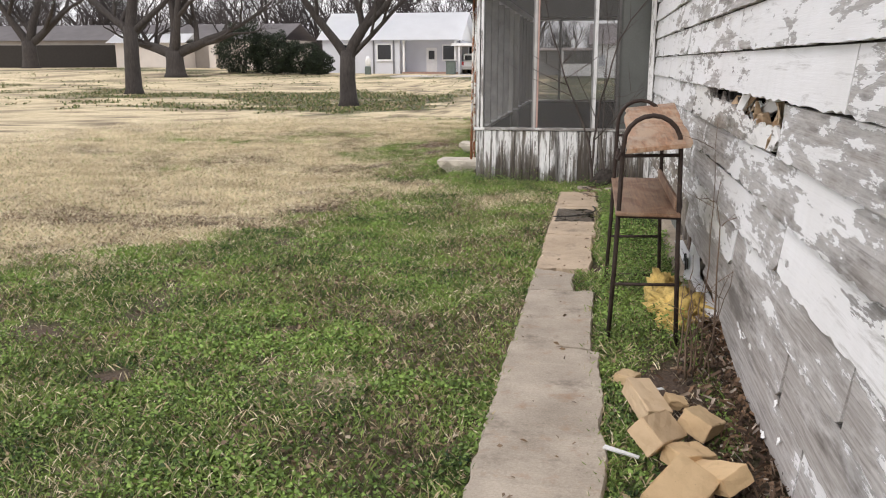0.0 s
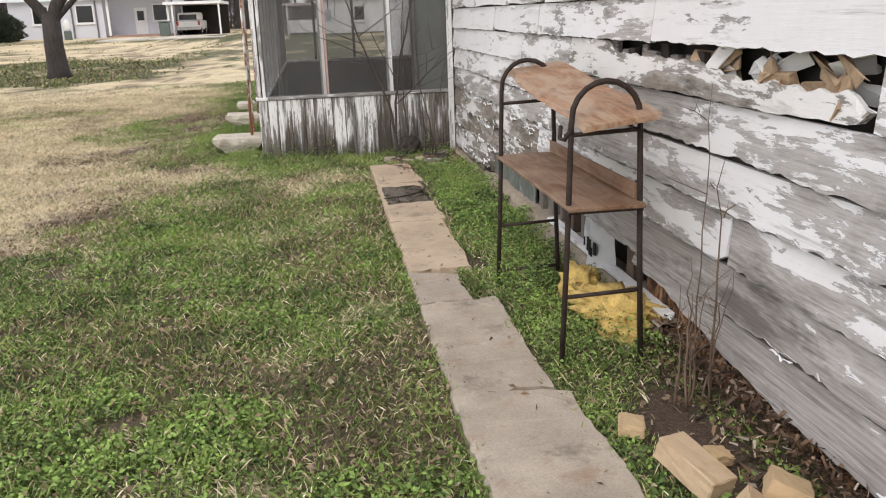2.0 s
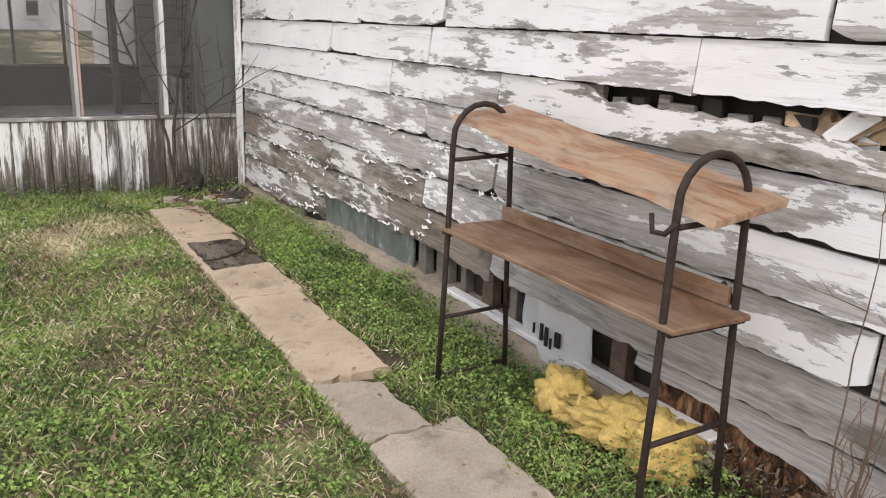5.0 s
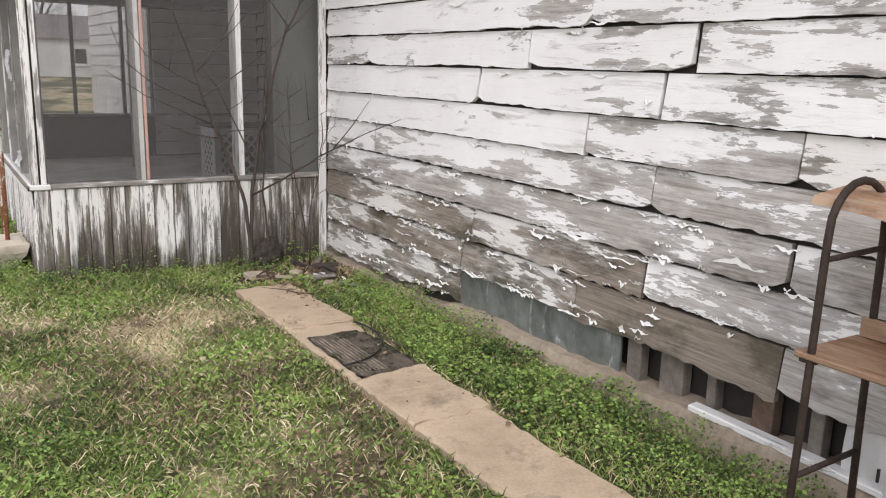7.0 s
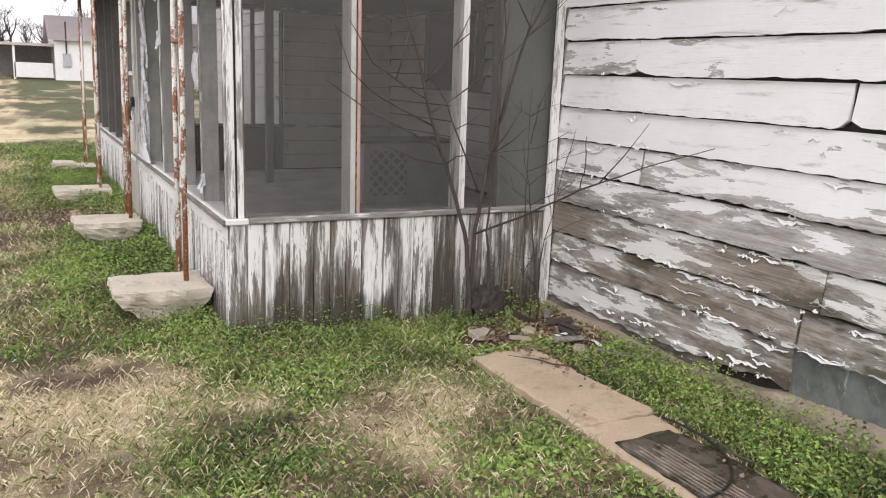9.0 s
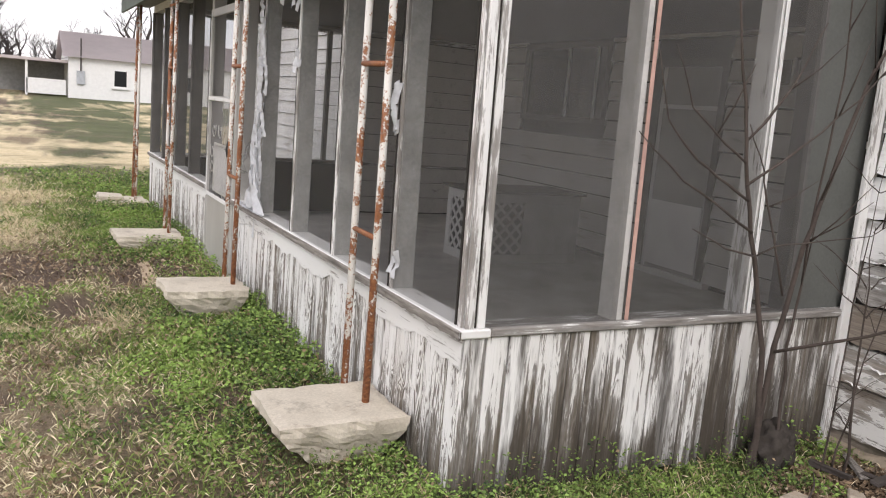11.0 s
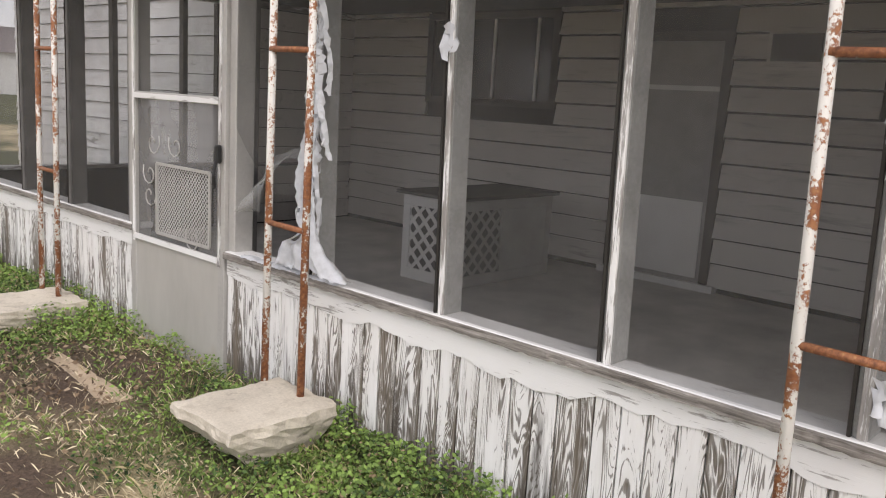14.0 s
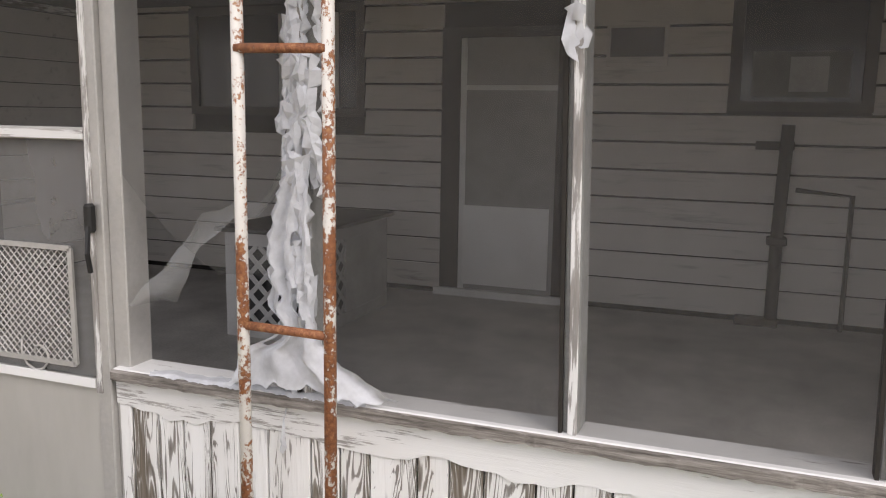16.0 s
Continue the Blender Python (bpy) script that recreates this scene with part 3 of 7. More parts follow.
def build_porch():
    floor = thing("floor", "grey painted concrete porch floor", "floor", kind="structure")
    part("slab", boxed(FRONT_X + 0.06, BACK_X, END_Y + 0.06, FAR_Y - 0.06, -0.08, 0.0), M_FLOOR, floor)
    ceil = tagged(new("ceiling", finish("ceiling", boxed(FRONT_X + 0.06, BACK_X, END_Y + 0.06, FAR_Y - 0.06, BEAM_Z + 0.06, BEAM_Z + 0.10), M_CEIL)), "porch ceiling painted near black for shade", "ceiling", kind="structure")
    roof = thing("roof_porch", "porch roof with a dark green fascia", "roof", kind="structure")
    bm = bmesh.new()
    quad(bm, (FRONT_X - 0.38, END_Y - 0.12, 2.48), (FRONT_X - 0.38, FAR_Y + 0.40, 2.48), (BACK_X, FAR_Y + 0.40, 3.6), (BACK_X, END_Y - 0.12, 3.6))
    bmesh.ops.solidify(bm, geom=bm.faces[:], thickness=0.08)
    part("slope", bm, M_ROOF, roof)
    part("fascia", boxed(FRONT_X - 0.33, FRONT_X - 0.30, END_Y - 0.12, FAR_Y + 0.36, 2.31, 2.46), M_FASCIA, roof, "dark green fascia board")
    part("soffit", boxed(FRONT_X - 0.298, FRONT_X - 0.008, END_Y - 0.10, FAR_Y + 0.33, 2.40, 2.43), plain("grey_soffit", (0.13, 0.13, 0.12)), roof)

    # the front: posts, sill, skirt, beam
    front = thing("wall_porch_front", "screened porch front with streaked white plywood skirt", "wall", kind="structure")
    part("beam", boxed(FRONT_X - 0.005, FRONT_X + 0.09, END_Y + 0.0, FAR_Y, BEAM_Z - 0.04, BEAM_Z + 0.14), M_TRIM_Y, front)
    for y0, y1 in ((END_Y, 14.09), (15.09, FAR_Y)):
        random.seed(int(y0 * 10))
        y = y0 + 0.004
        while y < y1 - 0.02:
            w = min(random.choice((0.095, 0.10, 0.105, 0.145)), y1 - y)
            part("board", boxed(FRONT_X - 0.012 + random.uniform(-0.002, 0.002), FRONT_X + 0.03, y, y + w - 0.006, -0.05 + random.uniform(0, 0.05), SILL_Z - 0.075, 0.003), M_SKIRT, front)
            y += w
        part("backing", boxed(FRONT_X + 0.031, FRONT_X + 0.06, y0, y1, -0.05, SILL_Z - 0.04), M_DARK, front)
        bm, prev = bmesh.new(), None
        n = int((y1 - y0) / 0.05)
        for i in range(n + 1):
            ya = y0 - 0.018 + (y1 - y0 + 0.018) * i / n
            zl = SILL_Z - 0.105 + random.uniform(-0.012, 0.010) - 0.05 * float(vnoise(ya, 0.0, 0.22, 3))
            cur = [bm.verts.new(p) for p in ((FRONT_X - 0.017, ya, SILL_Z - 0.038), (FRONT_X - 0.017, ya, zl), (FRONT_X - 0.0145, ya, zl), (FRONT_X - 0.0145, ya, SILL_Z - 0.038))]
            if prev:
                for j in range(4):
                    bm.faces.new((prev[j], prev[(j + 1) % 4], cur[(j + 1) % 4], cur[j]))
            prev = cur
        bmesh.ops.recalc_face_normals(bm, faces=bm.faces)
        part("apron", bm, M_APRON, front, "white painted strip with a ragged lower edge")
        bm, prev = bmesh.new(), None
        for i in range(2 * n + 1):
            ya = y0 - 0.034 + (y1 - y0 + 0.034) * i / (2 * n)
            xo = FRONT_X - 0.040 - random.uniform(0, 0.005)
            cur = [bm.verts.new(p) for p in ((xo, ya, SILL_Z - 0.034 - random.uniform(0, 0.006)), (xo, ya, SILL_Z - 0.006 + random.uniform(-0.005, 0.002)), (FRONT_X - 0.034, ya, SILL_Z - 0.003), (FRONT_X - 0.034, ya, SILL_Z - 0.037))]
            if prev:
                for j in range(4):
                    bm.faces.new((prev[j], prev[(j + 1) % 4], cur[(j + 1) % 4], cur[j]))
            prev = cur
        bmesh.ops.recalc_face_normals(bm, faces=bm.faces)
        part("nosing", bm, M_GREYWOOD, front, "splintered grey front edge of the sill")
        bm = bmesh.new()
        box(bm, FRONT_X - 0.035, FRONT_X + 0.10, y0 - 0.03, y1, SILL_Z - 0.036, SILL_Z, 0.006)
        part("sill", bm, M_TRIM_Y, front, "white sill board worn at the edge")
    for y, w, deep in ((END_Y + 0.027, 0.05, 0.09), (11.135, 0.045, 0.09), (11.90, 0.042, 0.09), (12.632, 0.042, 0.09), (13.40, 0.042, 0.09), (14.07, 0.06, 0.10),
                       (15.12, 0.07, 0.10), (15.94, 0.05, 0.09), (16.72, 0.05, 0.09), (17.54, 0.05, 0.09), (FAR_Y - 0.05, 0.10, 0.09)):
        z0 = SILL_Z if not 14.0 < y < 15.2 else -0.02
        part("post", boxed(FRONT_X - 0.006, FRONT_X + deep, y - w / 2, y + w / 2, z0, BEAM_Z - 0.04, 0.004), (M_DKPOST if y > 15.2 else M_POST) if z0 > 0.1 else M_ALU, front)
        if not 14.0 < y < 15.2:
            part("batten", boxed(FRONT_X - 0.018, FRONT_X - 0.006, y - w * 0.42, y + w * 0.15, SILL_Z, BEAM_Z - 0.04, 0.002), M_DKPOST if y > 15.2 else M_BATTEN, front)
            # a black strip paints the shaded gap beside the batten
            part("tar_strip", boxed(FRONT_X - 0.014, FRONT_X + 0.03, y + w / 2 + 0.0005, y + w / 2 + 0.010, SILL_Z, BEAM_Z - 0.04), M_DARK, front, "near-black strip for the batten gap's shade")
    ys = [END_Y + 0.055, 11.11, 11.16, 11.88, 11.92, 12.61, 12.655, 13.38, 13.42, 14.035, 15.155, 15.915, 15.965, 16.695, 16.745, 17.515, 17.565, FAR_Y - 0.10]
    for a, b in zip(ys[0::2], ys[1::2]):
        bm = bmesh.new()
        quad(bm, (FRONT_X - 0.009, a - 0.022, SILL_Z), (FRONT_X - 0.009, b + 0.018, SILL_Z), (FRONT_X - 0.009, b + 0.018, BEAM_Z - 0.04), (FRONT_X - 0.009, a - 0.022, BEAM_Z - 0.04))
        if 13.3 < a < 13.5:
            bm.free()
            bm = bmesh.new()
            bm.faces.new([bm.verts.new((FRONT_X - 0.009, a + (b - a) * t, z)) for t, z in ((0, 1.08), (0.2, 1.03), (0.45, 1.02), (0.7, 1.12), (0.85, 1.20), (1, 1.30), (1, BEAM_Z - 0.04), (0, BEAM_Z - 0.04))])
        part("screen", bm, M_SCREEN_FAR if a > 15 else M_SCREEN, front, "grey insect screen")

    # the near end
    for name, y, out in (("wall_porch_end", END_Y, -1), ("wall_porch_far", FAR_Y, 1)):
        end = thing(name, "screened porch end wall with streaked plywood skirt" if out < 0 else "far screened end wall of the porch", "wall", kind="structure")
        s = lambda a, b: (min(y + a * -out, y + b * -out), max(y + a * -out, y + b * -out))
        x1 = WALL_X - 0.025 if out < 0 else BACK_X
        x = FRONT_X - 0.004
        random.seed(77)
        while x < x1 - 0.01:
            w = min(random.choice((0.10, 0.10, 0.145)), x1 - x)
            part("board", boxed(x, x + w - 0.005, *s(-0.012 + random.uniform(-0.002, 0.002), 0.03), -0.05 + random.uniform(0, 0.06), SILL_Z - 0.035, 0.003), M_SKIRT_END, end)
            x += w
        part("backing", boxed(FRONT_X + 0.062, x1, *s(0.031, 0.06), -0.05, SILL_Z - 0.04), M_DARK, end)
        part("sill", boxed(FRONT_X + 0.101, x1, *s(-0.03, 0.10), SILL_Z - 0.033, SILL_Z + 0.003, 0.006), M_TRIM_X, end, "grey weathered sill board")
        part("beam", boxed(FRONT_X + 0.092, x1, *s(-0.005, 0.09), BEAM_Z, BEAM_Z + 0.08), M_TRIM_X, end)
        # white upright boards of the gable above
        for i in range(int((x1 - FRONT_X) / 0.2) + 1):
            xa = FRONT_X + i * 0.2
            xb = min(xa + 0.195, x1)
            zt = 2.46 + (xa - FRONT_X + 0.1) * 1.14 / 4.42
            if xb > xa:
                part("gable_board", boxed(xa, xb, *s(-0.02, 0.02), BEAM_Z - 0.01 + random.uniform(-0.006, 0.006), zt), M_TRIM, end)
        if out < 0:
            part("corner_post", boxed(FRONT_X - 0.008, FRONT_X + 0.030, *s(-0.016, -0.001), SILL_Z, BEAM_Z, 0.003), M_TRIM, end)
            part("corner_trim", boxed(FRONT_X + 0.044, FRONT_X + 0.078, *s(-0.014, -0.001), SILL_Z, BEAM_Z, 0.003), M_TRIM, end)
            # the narrow gap's shade, laid in as a black strip
            part("corner_trim", boxed(FRONT_X + 0.0312, FRONT_X + 0.0432, *s(-0.003, -0.001), SILL_Z, BEAM_Z), M_DARK, end, "dark strip for the gap's shade between the trims")
            part("mullion", boxed(-0.785, -0.727, *s(0.0, 0.09), SILL_Z, BEAM_Z, 0.003), plain("grey_mullion_paint", (0.55, 0.54, 0.52), 0.85), end)
            part("mullion_strip", boxed(-0.726, -0.706, *s(-0.016, -0.010), SILL_Z + 0.004, BEAM_Z, 0.002), plain("pinkish_bare_wood", (0.52, 0.33, 0.28), 0.85), end, "pinkish bare wooden strip")
            part("mullion", boxed(-0.06, 0.0, *s(0.0, 0.09), SILL_Z, BEAM_Z, 0.003), M_TRIM, end)
            part("mullion_strip", boxed(-0.022, 0.0, *s(-0.016, -0.010), SILL_Z + 0.004, BEAM_Z, 0.002), M_TRIM, end)
            part("panel", boxed(0.27, x1, *s(0.02, 0.05), SILL_Z, BEAM_Z), M_PANEL, end, "grey green plywood panel")
            part("stud", boxed(0.22, 0.27, *s(0.0, 0.08), SILL_Z, BEAM_Z), M_DKPOST, end, "dark weathered stud")
            part("corner_board", boxed(WALL_X - 0.09, WALL_X - 0.03, *s(-0.04, -0.013), -0.05, BEAM_Z + 0.3, 0.004), M_TRIM, end)
            spans = ((FRONT_X + 0.09, -0.785), (-0.715, -0.06), (0.0, 0.22))
        else:
            part("panel", boxed(1.14, x1, *s(0.0, 0.05), SILL_Z, BEAM_Z), M_PANEL, end, "grey board panel")
            for xm in (-0.82, -0.05, 0.68):
                part("mullion", boxed(xm, xm + 0.05, *s(0.0, 0.08), SILL_Z, BEAM_Z), M_DKPOST, end)
            spans = ((FRONT_X + 0.12, -0.82), (-0.77, -0.05), (0.0, 0.68), (0.73, 1.14))
        for a, b in spans:
            bm = bmesh.new()
            yy = s(-0.009, -0.009)[0]
            quad(bm, (a - 0.02, yy, SILL_Z), (b + 0.02, yy, SILL_Z), (b + 0.02, yy, BEAM_Z), (a - 0.02, yy, BEAM_Z))
            part("screen", bm, M_SCREEN_END if out < 0 else M_SCREEN, end, "dusty grey insect screen")

    # the old frame has sagged a little to the north
    leaning = ("post", "batten", "tar_strip", "screen", "corner_post", "corner_trim", "mullion", "mullion_strip", "stud", "panel")
    for ob in bpy.data.objects:
        if ob.parent and ob.parent.name in ("wall_porch_front", "wall_porch_end") and ob.name.split(".")[0] in leaning:
            for v in ob.data.vertices:
                v.co.y += 0.021 * max(0.0, v.co.z - SILL_Z) * (1 - float(step01(v.co.y, 12.9, 14.0)))

    # the house wall behind the porch, and the wing's wall beside it
    back = thing("wall_porch_back", "lapped white siding at the back of the porch", "wall", kind="structure")
    # near black again, so the laps look shaded by colour alone
    part("sheathing", boxed(BACK_X + 0.013, BACK_X + 0.15, END_Y - 0.2, FAR_Y + 0.3, -0.05, 3.5), M_DARK, back)
    for i in range(12):
        z = 0.05 + 0.212 * i
        spans = [(END_Y, FAR_Y)]
        for a, b, za, zb in ((13.62, 14.66, 0, 2.25), (15.36, 17.12, 1.46, 2.5), (11.50, 12.45, 1.55, 2.5)):
            if z + 0.18 > za and z < zb - 0.06:
                spans = [q for p, r in spans for q in ((p, min(r, a)), (max(p, b), r)) if q[1] - q[0] > 0.05]
        for a, b in spans:
            part("board", lap_board(a, b, z, z + 0.212, BACK_X, ragged=0.001, lean=0.04, lap=0.018), M_INNER, back)
    wing = thing("wall_wing", "lapped white siding of the wing beside the porch", "wall", kind="structure")
    part("siding", boxed(WALL_X + 0.015, BACK_X + 0.013, END_Y - 0.08, END_Y + 0.02, -0.05, 3.4), M_INNER, wing)


build_porch()

# ---- more materials ----


def rusty(name, rust, paint=(0.78, 0.76, 0.72)):
    """White enamel flaking off rusted pipe. rust: the share of bare metal."""
    k = Mat(name, 0.7)
    p = k.scaled(k.pos, 1, 1, 0.45)
    a, f = k.noise(p, 14, 5, 0.65), k.noise(k.pos, 70, 4, 0.7)
    run = k.noise(k.scaled(k.pos, 1, 1, 0.12), 5, 3, 0.5)
    amt = k.math("ADD", k.math("MULTIPLY", a, 0.45), k.math("ADD", k.math("MULTIPLY", f, 0.32), k.math("MULTIPLY", run, 0.33)))
    amt = k.math("ADD", amt, k.ramp(k.math("DIVIDE", k.split(k.pos)[2], 2.4), (0.05, 0.05), (0.35, 0.02), (0.6, 0.0)))
    bare = k.ramp(amt, (0.57 - rust, 0.0), (0.60 - rust, 1.0))
    metal = k.ramp(f, (0.3, (0.11, 0.040, 0.02)), (0.55, (0.30, 0.115, 0.05)), (0.75, (0.50, 0.27, 0.12)))
    return k.done(k.mix(bare, paint, metal), k.math("ADD", f, bare), 0.4, 0.003)


def shelf_wood(name, dark, faded):
    k = Mat(name, 0.6)
    g = k.noise(k.scaled(k.pos, 1, 0.05, 1), 60, 5, 0.65, 0.5)
    w, e = k.noise(k.scaled(k.pos, 1, 0.3, 1), 9, 4, 0.6, 1.0), k.noise(k.pos, 18, 4, 0.7)
    col = k.ramp(g, (0.3, (0.17 * dark, 0.085 * dark, 0.042 * dark)), (0.7, (0.46 * dark, 0.25 * dark, 0.14 * dark)))
    col = k.mix(k.ramp(w, (0.42, 0.0), (0.58, 0.8 * faded)), col, (0.46, 0.34, 0.235))
    col = k.mix(k.ramp(k.noise(k.pos, 5, 5, 0.7), (0.5, 0.0), (0.66, 0.5 * faded)), col, (0.40, 0.33, 0.27))
    col = k.mix(k.ramp(e, (0.60, 0.0), (0.75, 0.5)), col, (0.13, 0.07, 0.04))
    return k.done(col, g, 0.35, 0.003)


def slab_concrete(name, c1, c2, stain):
    k = Mat(name, 0.9)
    a, b, f = k.noise(k.pos, 2.6, 5, 0.65), k.noise(k.pos, 9, 5, 0.7), k.noise(k.pos, 90, 3, 0.7)
    col = k.ramp(k.math("ADD", k.math("MULTIPLY", a, 0.6), k.math("MULTIPLY", f, 0.4)), (0.3, c1), (0.7, c2))
    col = k.mix(k.ramp(b, (0.56, 0.0), (0.74, 0.6)), col, stain)
    col = k.mix(k.ramp(k.noise(k.pos, 4.3, 5, 0.75), (0.56, 0.0), (0.70, 0.6)), col, (0.12, 0.098, 0.075))
    return k.done(col, k.math("ADD", f, b), 0.35, 0.006)


def leaf_material(name, dark, light, brown, share):
    k = Mat(name, 0.85)
    patch = k.noise(k.pos, 1.6, 4, 0.6)
    t = k.math("ADD", k.math("MULTIPLY", k.island, 0.52), k.math("MULTIPLY", k.ramp(patch, (0.34, 0.0), (0.66, 1.0)), 0.50))
    col = k.ramp(t, (0.12, dark), (0.78, light))
    other = k.math("FRACT", k.math("MULTIPLY", k.island, 17.0))
    col = k.mix(k.ramp(other, (1 - share, 0.0), (1 - share + 0.02, 1.0)), col, brown)
    return k.done(col)


def brick_material():
    k = Mat("tan_brick", 0.9)
    a, f = k.noise(k.pos, 12, 4, 0.6), k.noise(k.pos, 110, 4, 0.75)
    base = k.ramp(k.rand, (0.0, (0.56, 0.41, 0.24)), (0.5, (0.64, 0.45, 0.25)), (1.0, (0.54, 0.41, 0.27)))
    col = k.mix(k.ramp(a, (0.45, 0.0), (0.75, 0.5)), base, (0.36, 0.24, 0.13))
    col = k.mix(k.ramp(f, (0.62, 0.0), (0.72, 0.6)), col, (0.25, 0.17, 0.10))
    return k.done(col, f, 0.4, 0.004)


def bark_material(name, c):
    k = Mat(name, 0.95)
    a = k.noise(k.scaled(k.pos, 1, 1, 0.25), 14, 5, 0.7)
    b = k.noise(k.pos, 2.5, 4, 0.6)
    col = k.ramp(k.math("ADD", k.math("MULTIPLY", a, 0.7), k.math("MULTIPLY", b, 0.3)), (0.3, tuple(v * 0.4 for v in c)), (0.7, tuple(v * 1.4 for v in c)))
    return k.done(col, a, 0.9, 0.03)


def cloth_material(name, c, through=0.35):
    k = Mat(name, 0.6)
    n = k.noise(k.pos, 20, 4, 0.6)
    k.put(k.b.inputs["Base Color"], k.ramp(n, (0.3, tuple(v * 0.75 for v in c)), (0.7, c)))
    clear, blend = k.n.new("ShaderNodeBsdfTransparent"), k.n.new("ShaderNodeMixShader")
    blend.inputs[0].default_value = 1 - through
    k.l.new(clear.outputs[0], blend.inputs[1])
    k.l.new(k.b.outputs[0], blend.inputs[2])
    k.l.new(blend.outputs[0], k.n["Material Output"].inputs["Surface"])
    return k.m


M_PIPE = rusty("flaking_white_pipe", 0.03)
M_RUNG = rusty("rusty_rung", 0.13)
M_IRON = plain("dark_rusty_iron", (0.045, 0.030, 0.024), 0.75, 0.3, 0.5, 15, 0.3)
M_SHELF = shelf_wood("brown_shelf_board", 0.55, 0.35)
M_SHELF_TOP = shelf_wood("weathered_shelf_board", 1.0, 0.9)
M_SLAB = slab_concrete("grey_path_concrete", (0.24, 0.20, 0.155), (0.54, 0.465, 0.375), (0.30, 0.17, 0.09))
M_SLAB_TAN = slab_concrete("tan_path_concrete", (0.36, 0.275, 0.19), (0.60, 0.475, 0.345), (0.32, 0.23, 0.15))
M_SLAB_TOP = slab_concrete("pale_block_concrete", (0.40, 0.355, 0.29), (0.74, 0.675, 0.565), (0.30, 0.24, 0.17))
M_BRICK = brick_material()
M_TWIG = plain("bare_twig", (0.075, 0.058, 0.05), 0.9, 0, 0.4)
M_STRAW_STALK = plain("dead_stalk", (0.16, 0.11, 0.075), 0.9, 0, 0.4)
M_FOAM = plain("yellow_insulation", (0.60, 0.43, 0.14), 0.95, 0, 0.45, 18, 1.0, 80)
M_BLACK = plain("black_plastic", (0.015, 0.015, 0.015), 0.5)
M_WHITE = plain("white_paint", (0.76, 0.76, 0.75), 0.6, 0, 0.08)
M_GLASS = plain("dark_window_glass", (0.02, 0.021, 0.022), 0.12, 0, 0.1, 6.0, 0.0)
M_DKFRAME = plain("dark_brown_frame", (0.06, 0.05, 0.045), 0.8)
M_PLASTIC = cloth_material("torn_white_plastic", (0.80, 0.82, 0.86), 0.25)
M_NET = cloth_material("loose_screen_cloth", (0.60, 0.61, 0.60), 0.70)

# ---- the path of broken slabs ----


def ragged_slab(xl, xr, y0, y1, z, mat, seed, parent, rough=0.02, skew=0.0):
    random.seed(seed)
    bm = bmesh.new()
    rim = []
    nx, ny = 8, max(6, int((y1 - y0) / 0.045))
    for i in range(ny):
        rim.append((xl + random.uniform(-rough, rough) * 0.35, y0 + (y1 - y0) * i / ny))
    for i in range(nx):
        rim.append((xl + (xr - xl) * i / nx, y1 + random.uniform(-rough, rough) + skew * i / nx))
    for i in range(ny):
        rim.append((xr + random.uniform(-rough, rough) * 0.22 + 0.05 * (float(vnoise(seed, i * 1.0, 5.0, 5)) - 0.5), y1 + skew - (y1 + skew - y0) * i / ny))
    for i in range(nx):
        rim.append((xr - (xr - xl) * i / nx, y0 + random.uniform(-rough, rough)))
    top = [bm.verts.new((x, y, z + random.uniform(-0.003, 0.003))) for x, y in rim]
    inner = bm.faces.new(top)
    low = [bm.verts.new((x + (0.008 if x > (xl + xr) / 2 else -0.008), y, z - 0.012)) for x, y in rim]
    foot = [bm.verts.new((v.co.x, v.co.y, -0.08)) for v in low]
    n = len(rim)
    for a, b in ((top, low), (low, foot)):
        for i in range(n):
            bm.faces.new((a[i], b[i], b[(i + 1) % n], a[(i + 1) % n]))
    bmesh.ops.recalc_face_normals(bm, faces=bm.faces)
    bmesh.ops.triangulate(bm, faces=[inner])
    return part("slab", bm, mat, parent)


path = thing("path", "narrow cracked concrete path beside the house", "path", kind="structure")
for xl, xr, y0, y1, z, mat, skew in ((-0.42, 0.04, -2.0, 1.4, 0.03, M_SLAB, 0), (-0.395, 0.075, 1.42, 4.22, 0.034, M_SLAB, -0.1), (-0.385, 0.02, 4.20, 5.30, 0.026, M_SLAB, 0.05),
                                     (-0.385, -0.10, 5.34, 5.90, 0.024, M_SLAB, -0.1), (-0.375, 0.00, 5.92, 7.12, 0.026, M_SLAB_TAN, 0.06), (-0.37, 0.03, 7.14, 7.72, 0.03, M_SLAB_TAN, 0.05),
                                     (-0.365, 0.03, 7.74, 8.62, 0.022, M_SLAB_TAN, 0), (-0.355, 0.05, 8.64, 9.62, 0.026, M_SLAB_TAN, 0)):
    ragged_slab(xl, xr, y0, y1, z, mat, int(y0 * 100) + 900, path, 0.02, skew)

